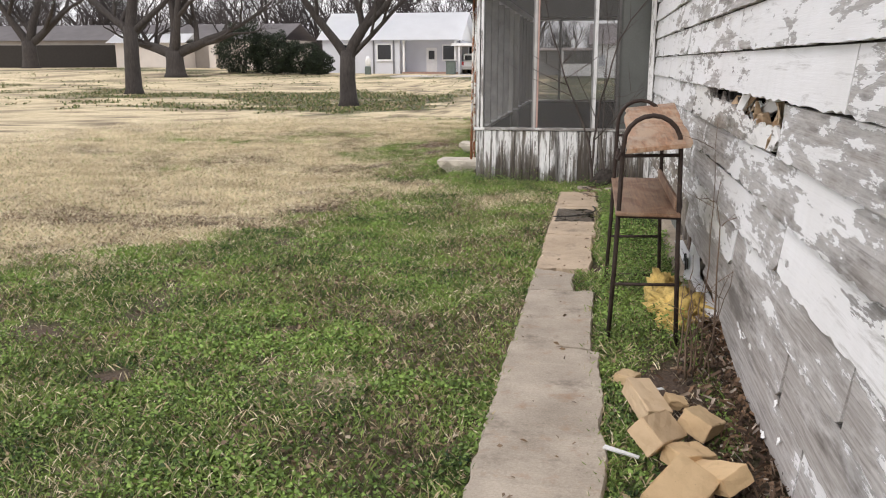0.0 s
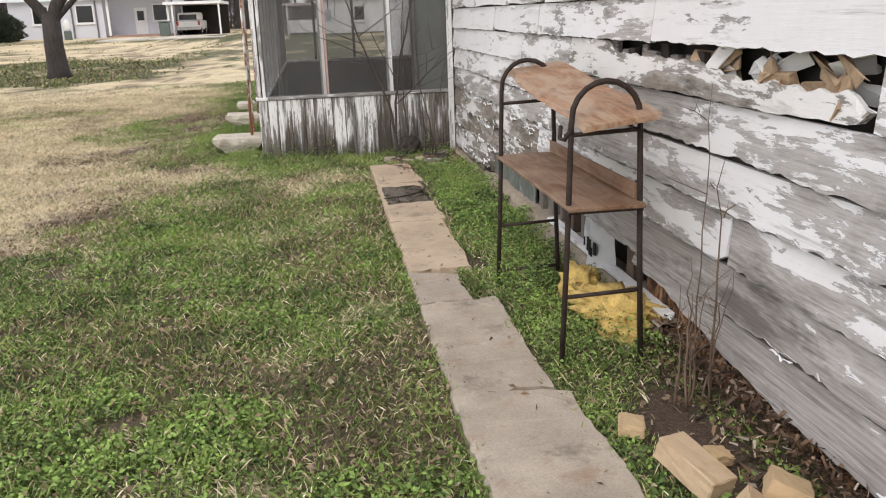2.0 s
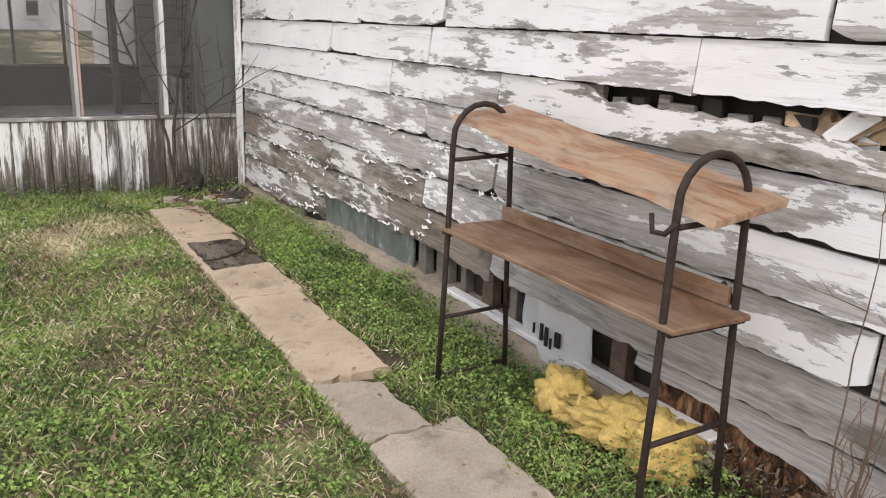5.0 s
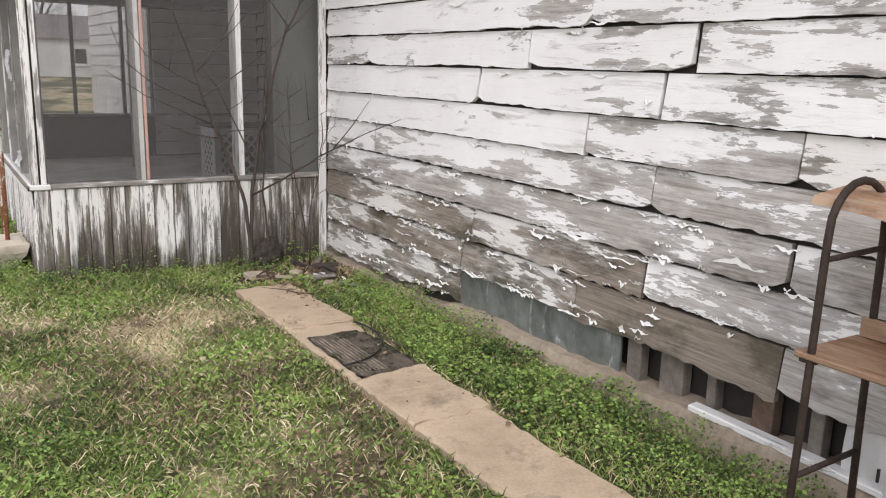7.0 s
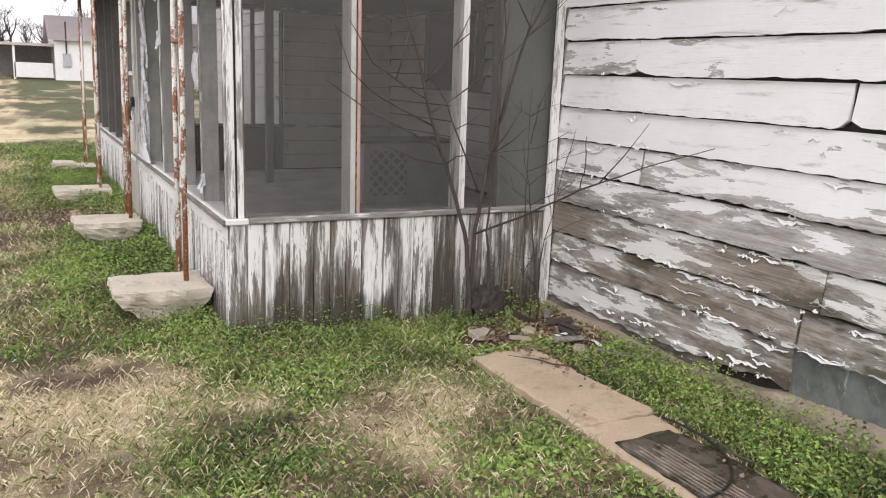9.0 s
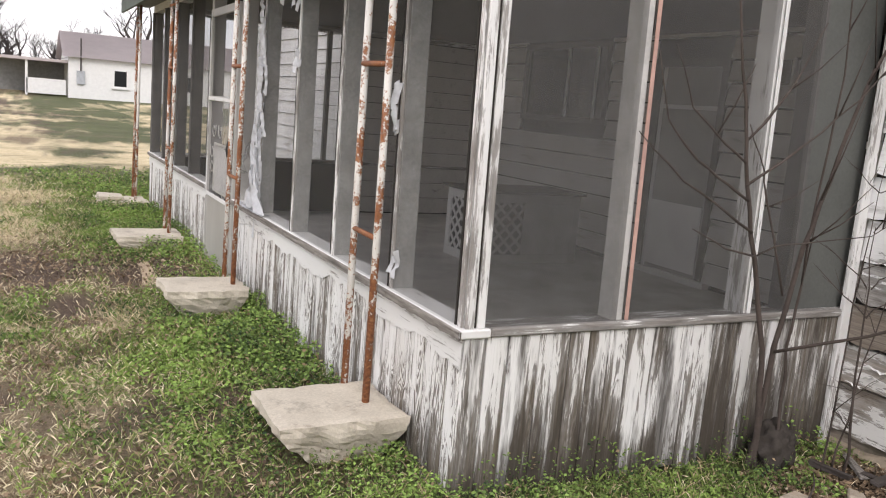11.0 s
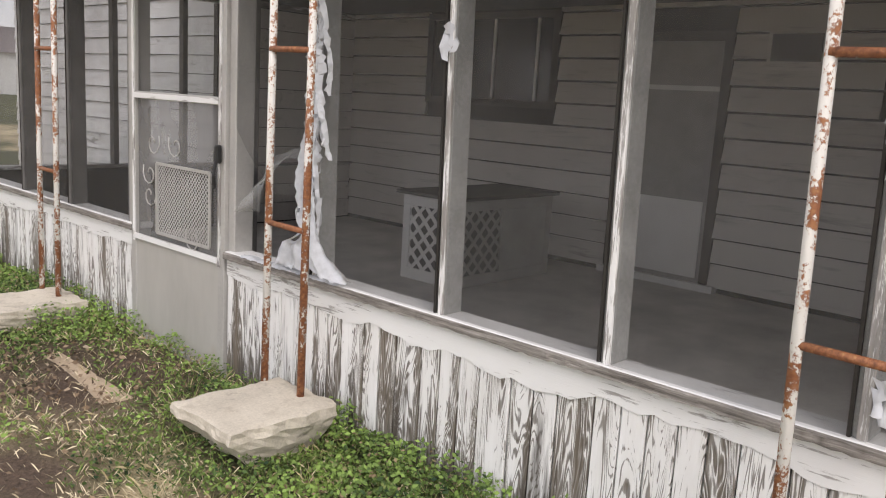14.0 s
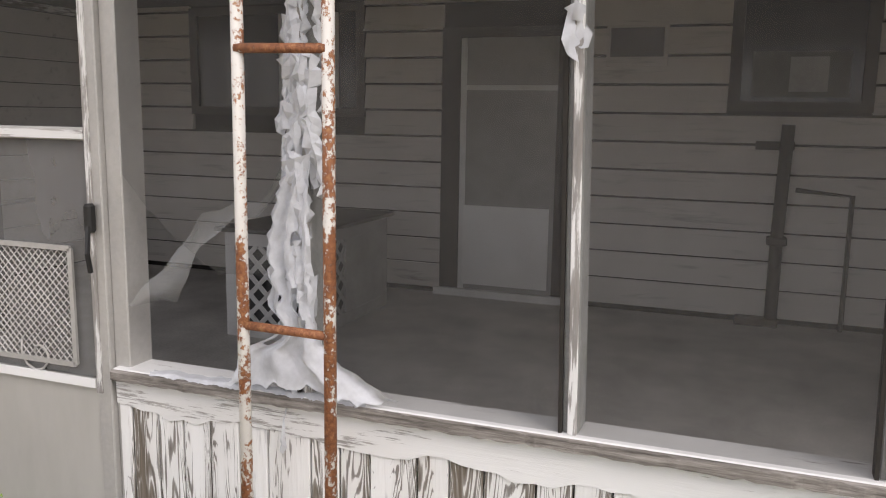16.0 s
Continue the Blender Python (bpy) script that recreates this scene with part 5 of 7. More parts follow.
def build_screen_door():
    door = thing("door_1", "closed aluminium screen door with a plain kick panel", "door", kind="structure")
    x0, x1, ya, yb, zt = FRONT_X - 0.028, FRONT_X + 0.002, 14.10, 15.075, 2.14
    for a, b in ((ya, ya + 0.055), (yb - 0.055, yb)):
        part("stile", boxed(x0, x1, a, b, 0.0, zt, 0.004), M_ALU, door)
        part("white_strip", boxed(x0 - 0.006, x0, a + (0.032 if a == ya else 0.002), a + (0.053 if a == ya else 0.023), 0.60, zt - 0.03), M_TRIM, door)
    for z0, z1 in ((0.0, 0.06), (1.40, 1.44), (zt - 0.06, zt)):
        part("rail", boxed(x0, x1, ya + 0.056, yb - 0.056, z0, z1, 0.003), M_ALU, door)
    part("white_strip", boxed(x0 - 0.008, x0 - 0.001, ya + 0.056, yb - 0.056, 0.615, 0.645), M_TRIM_Y, door)
    part("white_strip", boxed(x0 - 0.007, x0, ya + 0.056, yb - 0.056, 1.405, 1.432), M_TRIM_Y, door)
    k = Mat("door_kick_panel", 0.5, 0.2)
    z = k.split(k.pos)[2]
    d = k.noise(k.scaled(k.pos, 1, 1, 0.3), 3, 5, 0.65)
    mud = k.ramp(k.math("ADD", k.math("MULTIPLY", z, -1.6), d), (0.35, 0.0), (0.62, 0.75))
    kick = k.done(k.mix(mud, k.ramp(d, (0.3, (0.40, 0.39, 0.36)), (0.7, (0.50, 0.49, 0.46))), (0.34, 0.27, 0.17)), d, 0.15, 0.01)
    part("kick_panel", boxed(x0 + 0.006, x1 - 0.006, ya + 0.056, yb - 0.056, 0.061, 0.62), kick, door, "dented grey metal kick panel")
    for z0, z1 in ((0.64, 1.40), (1.44, zt - 0.06)):
        bm = bmesh.new()
        quad(bm, (x1 - 0.01, ya + 0.05, z0), (x1 - 0.01, yb - 0.05, z0), (x1 - 0.01, yb - 0.05, z1), (x1 - 0.01, ya + 0.05, z1))
        part("screen", bm, M_SCREEN_DOOR if z0 < 1 else M_SCREEN, door, "pale dusty screen" if z0 < 1 else "grey insect screen")
    # guard panel of expanded metal, with scrolls round it
    ga, gb, gz0, gz1 = 14.24, 14.78, 0.68, 1.06
    bm = bmesh.new()
    for i in range(-22, 44):
        for s in (1, -1):
            a = ga + i * 0.0264
            p0, p1 = (a, gz0), (a + s * (gz1 - gz0), gz1)
            pts = []
            for (ya2, za2) in (p0, p1):
                pts.append([ya2, za2])
            (q0, r0), (q1, r1) = pts
            if q0 == q1:
                continue
            ts = sorted((max(0, min(1, (ga - q0) / (q1 - q0))), max(0, min(1, (gb - q0) / (q1 - q0)))))
            A = (q0 + (q1 - q0) * ts[0], r0 + (r1 - r0) * ts[0])
            B = (q0 + (q1 - q0) * ts[1], r0 + (r1 - r0) * ts[1])
            if ts[1] - ts[0] > 0.02 and ga - 0.01 <= min(A[0], B[0]) and max(A[0], B[0]) <= gb + 0.01:
                tube(bm, [(x0 + 0.004, *A), (x0 + 0.004, *B)], 0.0022, 3, False)
    guard = part("guard_panel", bm, M_ALU, door, "expanded metal guard panel")
    for a, b, c, d in ((ga, gb, gz0 - 0.008, gz0 + 0.008), (ga, gb, gz1 - 0.008, gz1 + 0.008), (ga - 0.008, ga + 0.008, gz0, gz1), (gb - 0.008, gb + 0.008, gz0, gz1)):
        part("guard_rim", boxed(x0 - 0.002, x0 + 0.008, a, b, c, d), M_ALU, guard)
    for cy, cz, s in ((14.58, 1.17, 1), (14.82, 1.17, -1), (14.86, 1.0, 1), (14.86, 0.88, -1), (14.40, 0.70, 1)):
        pts = [(x0 + 0.003, cy + s * (0.012 + 0.006 * i) * math.cos(i * 0.62), cz + (0.012 + 0.006 * i) * math.sin(i * 0.62)) for i in range(12)]
        part("scroll", tube(bmesh.new(), pts, 0.004, 5), M_ALU, door, smooth=True)
    handle = part("handle", boxed(x0 - 0.035, x0 - 0.002, 14.118, 14.148, 1.12, 1.21, 0.008), M_BLACK, door, "black latch handle")
    part("lever", tube(bmesh.new(), [(x0 - 0.03, 14.13, 1.14), (x0 - 0.05, 14.12, 1.06), (x0 - 0.04, 14.12, 1.0)], 0.009, 6), M_BLACK, handle)


build_screen_door()


def build_torn_plastic():
    random.seed(61)
    torn = thing("torn_plastic", "shredded white plastic sheet hanging on a porch post", "plastic sheet")
    def ribbon(y, za, zb, w, x, lean=0.0):
        """A hanging strip with ragged, curling edges."""
        bm = bmesh.new()
        n = max(5, int((zb - za) / 0.022))
        prev, drift = None, 0.0
        for i in range(n + 1):
            t = i / n
            z = zb - (zb - za) * t
            drift += random.uniform(-0.009, 0.009) + lean * (zb - za) / n
            ww = w * random.uniform(0.35, 1.15) * (1.1 - 0.5 * t)
            xx = x - 0.018 * math.sin(3.0 * t + y * 40) - random.uniform(0, 0.010)
            cur = [bm.verts.new((xx, y + drift - ww / 2, z + random.uniform(-0.018, 0.018))), bm.verts.new((xx - 0.016, y + drift, z)), bm.verts.new((xx - random.uniform(-0.01, 0.02), y + drift + ww / 2, z + random.uniform(-0.018, 0.018)))]
            if prev:
                bm.faces.new((prev[0], prev[1], cur[1], cur[0]))
                bm.faces.new((prev[1], prev[2], cur[2], cur[1]))
            prev = cur
        return bm

    for i in range(26):
        zb = random.uniform(1.05, 2.30)
        part("shred", ribbon(13.41 + random.gauss(0, 0.022), zb - random.uniform(0.18, 0.55), zb, random.uniform(0.03, 0.085), FRONT_X - 0.020, random.uniform(-0.12, 0.12)), M_PLASTIC, torn)
    for y in (12.25, 12.40, 12.55, 12.75, 12.90, 13.05, 13.20, 13.32):
        part("shred", ribbon(y, 2.02 + random.uniform(0, 0.16), 2.33, 0.15, FRONT_X - 0.016), M_PLASTIC, torn)
    def along(stops, t):
        for (ta, va), (tb, vb) in zip(stops, stops[1:]):
            if t <= tb:
                return va + (vb - va) * (t - ta) / (tb - ta)
        return stops[-1][1]

    # the gathered sheet that hangs down the post and spreads on the sill
    bm, rows = bmesh.new(), []
    left = ((0.0, 13.45), (0.3, 13.51), (0.6, 13.50), (0.74, 13.47), (0.82, 13.58), (1.0, 13.64))
    right = ((0.0, 13.37), (0.3, 13.37), (0.6, 13.36), (0.74, 13.34), (0.84, 13.27), (1.0, 13.09))
    for i in range(34):
        t = i / 33
        ya, yb = along(left, t) + random.uniform(-0.012, 0.012), along(right, t) + random.uniform(-0.010, 0.010)
        row = []
        for j in range(29):
            u = j / 28
            fold = math.sin(u * 17 + 1.5 * math.sin(t * 5)) * 0.014 + math.sin(u * 41 + t * 9) * 0.005
            ragged = 0.03 * random.random() if i == 33 else 0.0
            row.append(bm.verts.new((FRONT_X - 0.036 + fold - 0.012 * t - 0.02 * math.sin(math.pi * u) * t, ya + (yb - ya) * u, 1.36 - 0.655 * t + 0.012 * math.sin(u * 9 + t * 4) + ragged)))
        rows.append(row)
    for i, (a, b) in enumerate(zip(rows, rows[1:])):
        for j in range(28):
            if 0.30 < i / 33 < 0.78 and noise.noise(Vector((j * 0.31, i * 0.16, 4))) > 0.30:
                continue
            bm.faces.new((a[j], a[j + 1], b[j + 1], b[j]))
    part("skirt", bm, M_PLASTIC, torn, "crumpled white plastic draped on the sill", smooth=True)
    # a film of it lies along the sill
    bm, rows = bmesh.new(), []
    for i in range(40):
        y = 13.20 + 0.74 * i / 39
        wide = 0.085 * (0.55 + 0.5 * noise.noise(Vector((i * 0.25, 1, 0))))
        rows.append([bm.verts.new((FRONT_X - 0.040 + wide * j / 5, y, SILL_Z + 0.003 + 0.012 * abs(noise.noise(Vector((i * 0.35, j * 0.6, 2)))) - (0.015 * random.random() if j == 0 else 0))) for j in range(6)])
    for a, b in zip(rows, rows[1:]):
        for j in range(5):
            bm.faces.new((a[j], a[j + 1], b[j + 1], b[j]))
    part("sill_film", bm, M_PLASTIC, torn, "crumpled plastic film on the sill", smooth=True)
    # the torn screen cloth swings inwards towards the door
    upper = ((0.0, 13.47, 1.38), (0.15, 13.58, 1.24), (0.3, 13.69, 1.22), (0.45, 13.79, 1.19), (0.62, 13.87, 1.09), (0.8, 13.93, 1.01), (1.0, 14.02, 0.90))
    lower = ((0.0, 13.47, 1.33), (0.15, 13.56, 1.20), (0.3, 13.65, 1.18), (0.45, 13.74, 1.10), (0.62, 13.81, 0.98), (0.8, 13.88, 0.91), (1.0, 13.99, 0.90))
    bm, rows = bmesh.new(), []
    for i in range(25):
        t = i / 24
        p, q = [Vector((0, along([(c[0], c[1]) for c in e], t), along([(c[0], c[2]) for c in e], t))) for e in (upper, lower)]
        rows.append([bm.verts.new(p.lerp(q, j / 6) + Vector((FRONT_X + 0.02 + 0.045 * math.sin(4 * t + j * 0.5) + 0.012 * math.sin(j * 1.9 + t * 11), 0, 0.006 * math.sin(t * 30)))) for j in range(7)])
    for a, b in zip(rows, rows[1:]):
        for j in range(6):
            bm.faces.new((a[j], a[j + 1], b[j + 1], b[j]))
    part("loose_strip", bm, M_NET, torn, "loose curling strip of screen cloth", smooth=True)
    for y, za, zb in ((11.90, 2.05, 2.3), (11.06, 0.72, 0.86), (11.13, 1.35, 1.58), (11.13, 2.05, 2.3), (12.63, 1.95, 2.25), (12.62, 1.62, 1.76)):
        bit = thing("plastic_scrap", "small torn scrap of white plastic on a post", "plastic scrap", "plastic scraps on the posts")
        for shift in (0.022, 0.042):
            part("scrap", ribbon(y + shift, za + random.uniform(0, 0.06), zb, 0.045, FRONT_X - 0.02, random.uniform(-0.1, 0.1)), M_PLASTIC, bit, smooth=True)


build_torn_plastic()

# ---- inside the porch ----


def build_porch_inside():
    bx = BACK_X - 0.02
    door = thing("door_2", "closed inner screen door with a metal kick plate", "door", kind="structure")
    for a, b, z0, z1 in ((13.62, 13.70, 0.0, 2.18), (14.50, 14.66, 0.0, 2.18), (13.70, 14.50, 2.10, 2.18)):
        part("casing", boxed(bx - 0.02, bx + 0.03, a, b, z0, z1), M_DKFRAME, door, "dark door casing")
    grey = plain("grey_door_mesh", (0.36, 0.35, 0.34), 0.8, 0, 0.12)
    part("leaf", boxed(bx - 0.005, bx + 0.03, 13.70, 14.50, 0.06, 2.10), grey, door)
    part("kick_plate", boxed(bx - 0.014, bx - 0.006, 13.74, 14.46, 0.10, 0.76), plain("kick_plate_metal", (0.86, 0.85, 0.83), 0.45, 0.0, 0.06), door, "pale metal kick plate")
    part("rail", boxed(bx - 0.016, bx - 0.006, 13.70, 14.50, 1.69, 1.73), M_WHITE, door)
    part("stile", boxed(bx - 0.012, bx - 0.006, 14.45, 14.50, 0.06, 2.10), M_WHITE, door)
    part("threshold", boxed(bx - 0.06, bx + 0.03, 13.55, 14.70, 0.0, 0.06), M_WHITE, door)
    for n, (a, b, z0, z1, bar) in enumerate(((15.36, 17.12, 1.46, 2.40, 16.18), (11.50, 12.45, 1.55, 2.40, None))):
        win = thing(f"window_{n + 1}", "dark framed window onto the porch", "window", kind="structure")
        part("pane", boxed(bx + 0.012, bx + 0.02, a, b, z0, z1), M_GLASS, win)
        for ya, yb, za, zb in ((a, b, z0, z0 + 0.07), (a, b, z1 - 0.07, z1), (a, a + 0.08, z0 + 0.07, z1 - 0.07), (b - 0.08, b, z0 + 0.07, z1 - 0.07)):
            part("frame", boxed(bx - 0.02, bx + 0.012, ya, yb, za, zb), M_DKFRAME, win)
        if bar:
            for y in (bar, bar - 0.55):
                part("bar", boxed(bx - 0.005, bx + 0.011, y - 0.015, y + 0.015, z0 + 0.07, z1 - 0.07), M_WHITE, win)
        else:
            # box for a window air conditioner; the pale patch paints its reflection
            part("sash", boxed(bx - 0.012, bx + 0.011, a + 0.16, a + 0.80, z0 + 0.10, z0 + 0.42), plain("grey_ac_case", (0.16, 0.16, 0.155)), win)
            part("curtain", boxed(bx - 0.016, bx - 0.013, a + 0.30, a + 0.55, z0 + 0.14, z0 + 0.38), plain("pale_reflection", (0.42, 0.42, 0.41)), win, "pale reflection painted on the window unit")
    vent = thing("wall_vent", "small dark wall vent with a pale rim", "vent")
    part("rim", boxed(bx - 0.02, bx, 12.89, 13.34, 1.87, 2.17), M_INNER, vent)
    part("opening", boxed(bx - 0.026, bx - 0.021, 12.92, 13.31, 1.94, 2.15), M_DKFRAME, vent)
    pipe = thing("drain_pipe", "dark metal pipe standing against the siding", "pipe")
    part("pipe", tube(bmesh.new(), [(bx - 0.06, 12.05, 0.0), (bx - 0.06, 12.05, 0.62), (bx - 0.06, 12.03, 1.46)], 0.045, 10), M_DKFRAME, pipe, smooth=True)
    part("collar", boxed(bx - 0.11, bx, 11.98, 12.12, 0.60, 0.66, 0.01), M_DKFRAME, pipe)
    part("bracket", boxed(bx - 0.05, bx, 11.98, 12.24, 1.28, 1.34), M_DKFRAME, pipe)
    part("foot", boxed(bx - 0.12, bx, 12.0, 12.30, 0.0, 0.06, 0.01), M_DKFRAME, pipe)
    pipe2 = thing("conduit", "thin grey conduit on the porch wall", "pipe")
    part("run", tube(bmesh.new(), [(bx - 0.03, 11.58, 0.0), (bx - 0.03, 11.58, 0.97), (bx - 0.03, 11.95, 1.0)], 0.018, 8), M_DKFRAME, pipe2, smooth=True)

    # the lattice-sided box
    crate = thing("lattice_box", "white lattice sided box with a dark lid", "box")
    x0, x1, y0, y1, zt = 1.10, 2.35, 14.90, 15.50, 0.71
    part("lid", boxed(x0 - 0.06, x1 + 0.04, y0 - 0.06, y1 + 0.05, zt, zt + 0.03, 0.006), plain("dark_lid", (0.09, 0.088, 0.085)), crate, "dark flat lid")
    part("core", boxed(x0 + 0.03, x1 - 0.03, y0 + 0.03, y1 - 0.03, 0.01, zt), plain("box_shadow_board", (0.12, 0.12, 0.12)), crate)
    # the side face has a greyer copy of the white, its dimness painted in
    for face, a, b, paint in (("front", y0, y1, M_WHITE), ("side", x0, x1, plain("shaded_side_paint", (0.44, 0.435, 0.42), 0.8, 0, 0.2, 4))):
        def put(u0, u1, z0, z1, d=0.0):
            return boxed(x0 - 0.012 - d, x0 + 0.012, u0, u1, z0, z1, 0.003) if face == "front" else boxed(u0, u1, y0 - 0.012 - d, y0 + 0.012, z0, z1, 0.003)
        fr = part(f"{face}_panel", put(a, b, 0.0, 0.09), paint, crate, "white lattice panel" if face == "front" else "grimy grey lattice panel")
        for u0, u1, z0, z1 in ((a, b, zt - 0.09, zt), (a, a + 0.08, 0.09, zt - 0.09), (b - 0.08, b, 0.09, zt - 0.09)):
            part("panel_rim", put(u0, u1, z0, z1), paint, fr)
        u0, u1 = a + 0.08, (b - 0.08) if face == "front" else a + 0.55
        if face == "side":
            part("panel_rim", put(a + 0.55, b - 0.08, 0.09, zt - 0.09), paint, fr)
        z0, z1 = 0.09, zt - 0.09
        step = 0.135
        for i in range(-8, 14):
            for s in (1, -1):
                q0 = u0 + i * step
                q1 = q0 + s * (z1 - z0)
                ts = sorted((max(0, min(1, (u0 - q0) / (q1 - q0))), max(0, min(1, (u1 - q0) / (q1 - q0)))))
                if ts[1] - ts[0] < 0.04:
                    continue
                A, B = (q0 + (q1 - q0) * ts[0], z0 + (z1 - z0) * ts[0]), (q0 + (q1 - q0) * ts[1], z0 + (z1 - z0) * ts[1])
                if min(A[0], B[0]) < u0 - 0.01 or max(A[0], B[0]) > u1 + 0.01:
                    continue
                bm = bmesh.new()
                e = 0.002 * s
                pts = [(x0 - 0.004 + e, *A), (x0 - 0.004 + e, *B)] if face == "front" else [(A[0], y0 - 0.004 + e, A[1]), (B[0], y0 - 0.004 + e, B[1])]
                tube(bm, pts, 0.021, 4)
                ax = "x" if face == "front" else "y"
                for v in bm.verts:
                    if ax == "x":
                        v.co.x = x0 - 0.004 + e + (v.co.x - (x0 - 0.004 + e)) * 0.25
                    else:
                        v.co.y = y0 - 0.004 + e + (v.co.y - (y0 - 0.004 + e)) * 0.25
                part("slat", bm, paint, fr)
    # the house runs on beyond the porch: its outer wall shows through the far opening
    far = thing("wall_north_wing", "white lapped outer wall of the house beyond the porch", "wall", kind="structure")
    part("sheathing", boxed(1.225, 1.36, FAR_Y + 0.06, 24.3, -0.05, 2.9), M_DARK, far)
    for i in range(14):
        z = -0.02 + 0.205 * i
        joint = 20.2 + 1.7 * math.sin(i * 2.1)
        for a, b in ((FAR_Y + 0.06, joint - 0.006), (joint, 24.3)):
            part("board", lap_board(a, b, z, z + 0.205, 1.21, ragged=0.003), M_NORTH, far)
    inner = thing("wall_porch_north", "lapped siding at the porch's far inner end", "wall", kind="structure")
    for i in range(11):
        z = 0.02 + 0.212 * i
        part("board", boxed(1.16, BACK_X - 0.045, FAR_Y - 0.10 + 0.004 * (i % 2), FAR_Y - 0.065, z, z + 0.205, 0.004), M_INNER, inner)
    part("corner_board", boxed(1.15, 1.185, FAR_Y + 0.055, FAR_Y + 0.13, -0.05, 2.9, 0.004), M_DKFRAME, far, "dark brown corner board")
    post = thing("porch_inner_post", "grey wooden post inside the porch", "post")
    part("shaft", boxed(0.50, 0.60, 16.9, 17.0, 0.0, BEAM_Z + 0.06, 0.006), plain("grey_post_paint", (0.24, 0.23, 0.22)), post)


build_porch_inside()

# ---- bare saplings ----


def sapling(name, base, stems, height, seed, label, spread=0.35, radius=0.011, lean=(0, 0), branch=6, mat=None):
    random.seed(seed)
    sap = thing(name, label, "sapling")
    for s in range(stems):
        bm = bmesh.new()
        x, y = base[0] + random.uniform(-0.08, 0.08), base[1] + random.uniform(-0.05, 0.05)
        h = height * random.uniform(0.65, 1.0)
        d = Vector((random.uniform(-spread, spread) + lean[0], random.uniform(-spread, spread) * 0.6 + lean[1], 0))
        pts = [Vector((x, y, -0.03)) + d * (t ** 1.4) * h + Vector((random.uniform(-0.012, 0.012), random.uniform(-0.012, 0.012), t * h)) for t in [i / 9 for i in range(10)]]
        r = radius * random.uniform(0.6, 1.1)
        tube(bm, pts, [r * (1 - 0.8 * i / 9) for i in range(10)], 6)
        for b in range(branch):
            i = random.randint(2, 8)
            a = random.uniform(0, 2 * math.pi)
            L = random.uniform(0.25, 0.75) * h * 0.45
            dd = Vector((math.cos(a), math.sin(a) * 0.7, random.uniform(0.25, 1.0))).normalized()
            q = [pts[i] + dd * L * t + Vector((0, 0, -0.12 * L * t * t)) + Vector((random.uniform(-0.01, 0.01), random.uniform(-0.01, 0.01), 0)) for t in (0, 0.25, 0.5, 0.75, 1)]
            tube(bm, q, [r * 0.45, r * 0.38, r * 0.3, r * 0.22, r * 0.1], 5)
            for w in range(2):
                j = random.randint(1, 3)
                e = (dd + Vector((random.uniform(-0.7, 0.7), random.uniform(-0.7, 0.7), random.uniform(-0.1, 0.6)))).normalized()
                tube(bm, [q[j], q[j] + e * L * 0.25, q[j] + e * L * 0.45], [r * 0.22, r * 0.16, r * 0.07], 4)
        part("stem", bm, mat or M_TWIG, sap, smooth=True)
    return sap


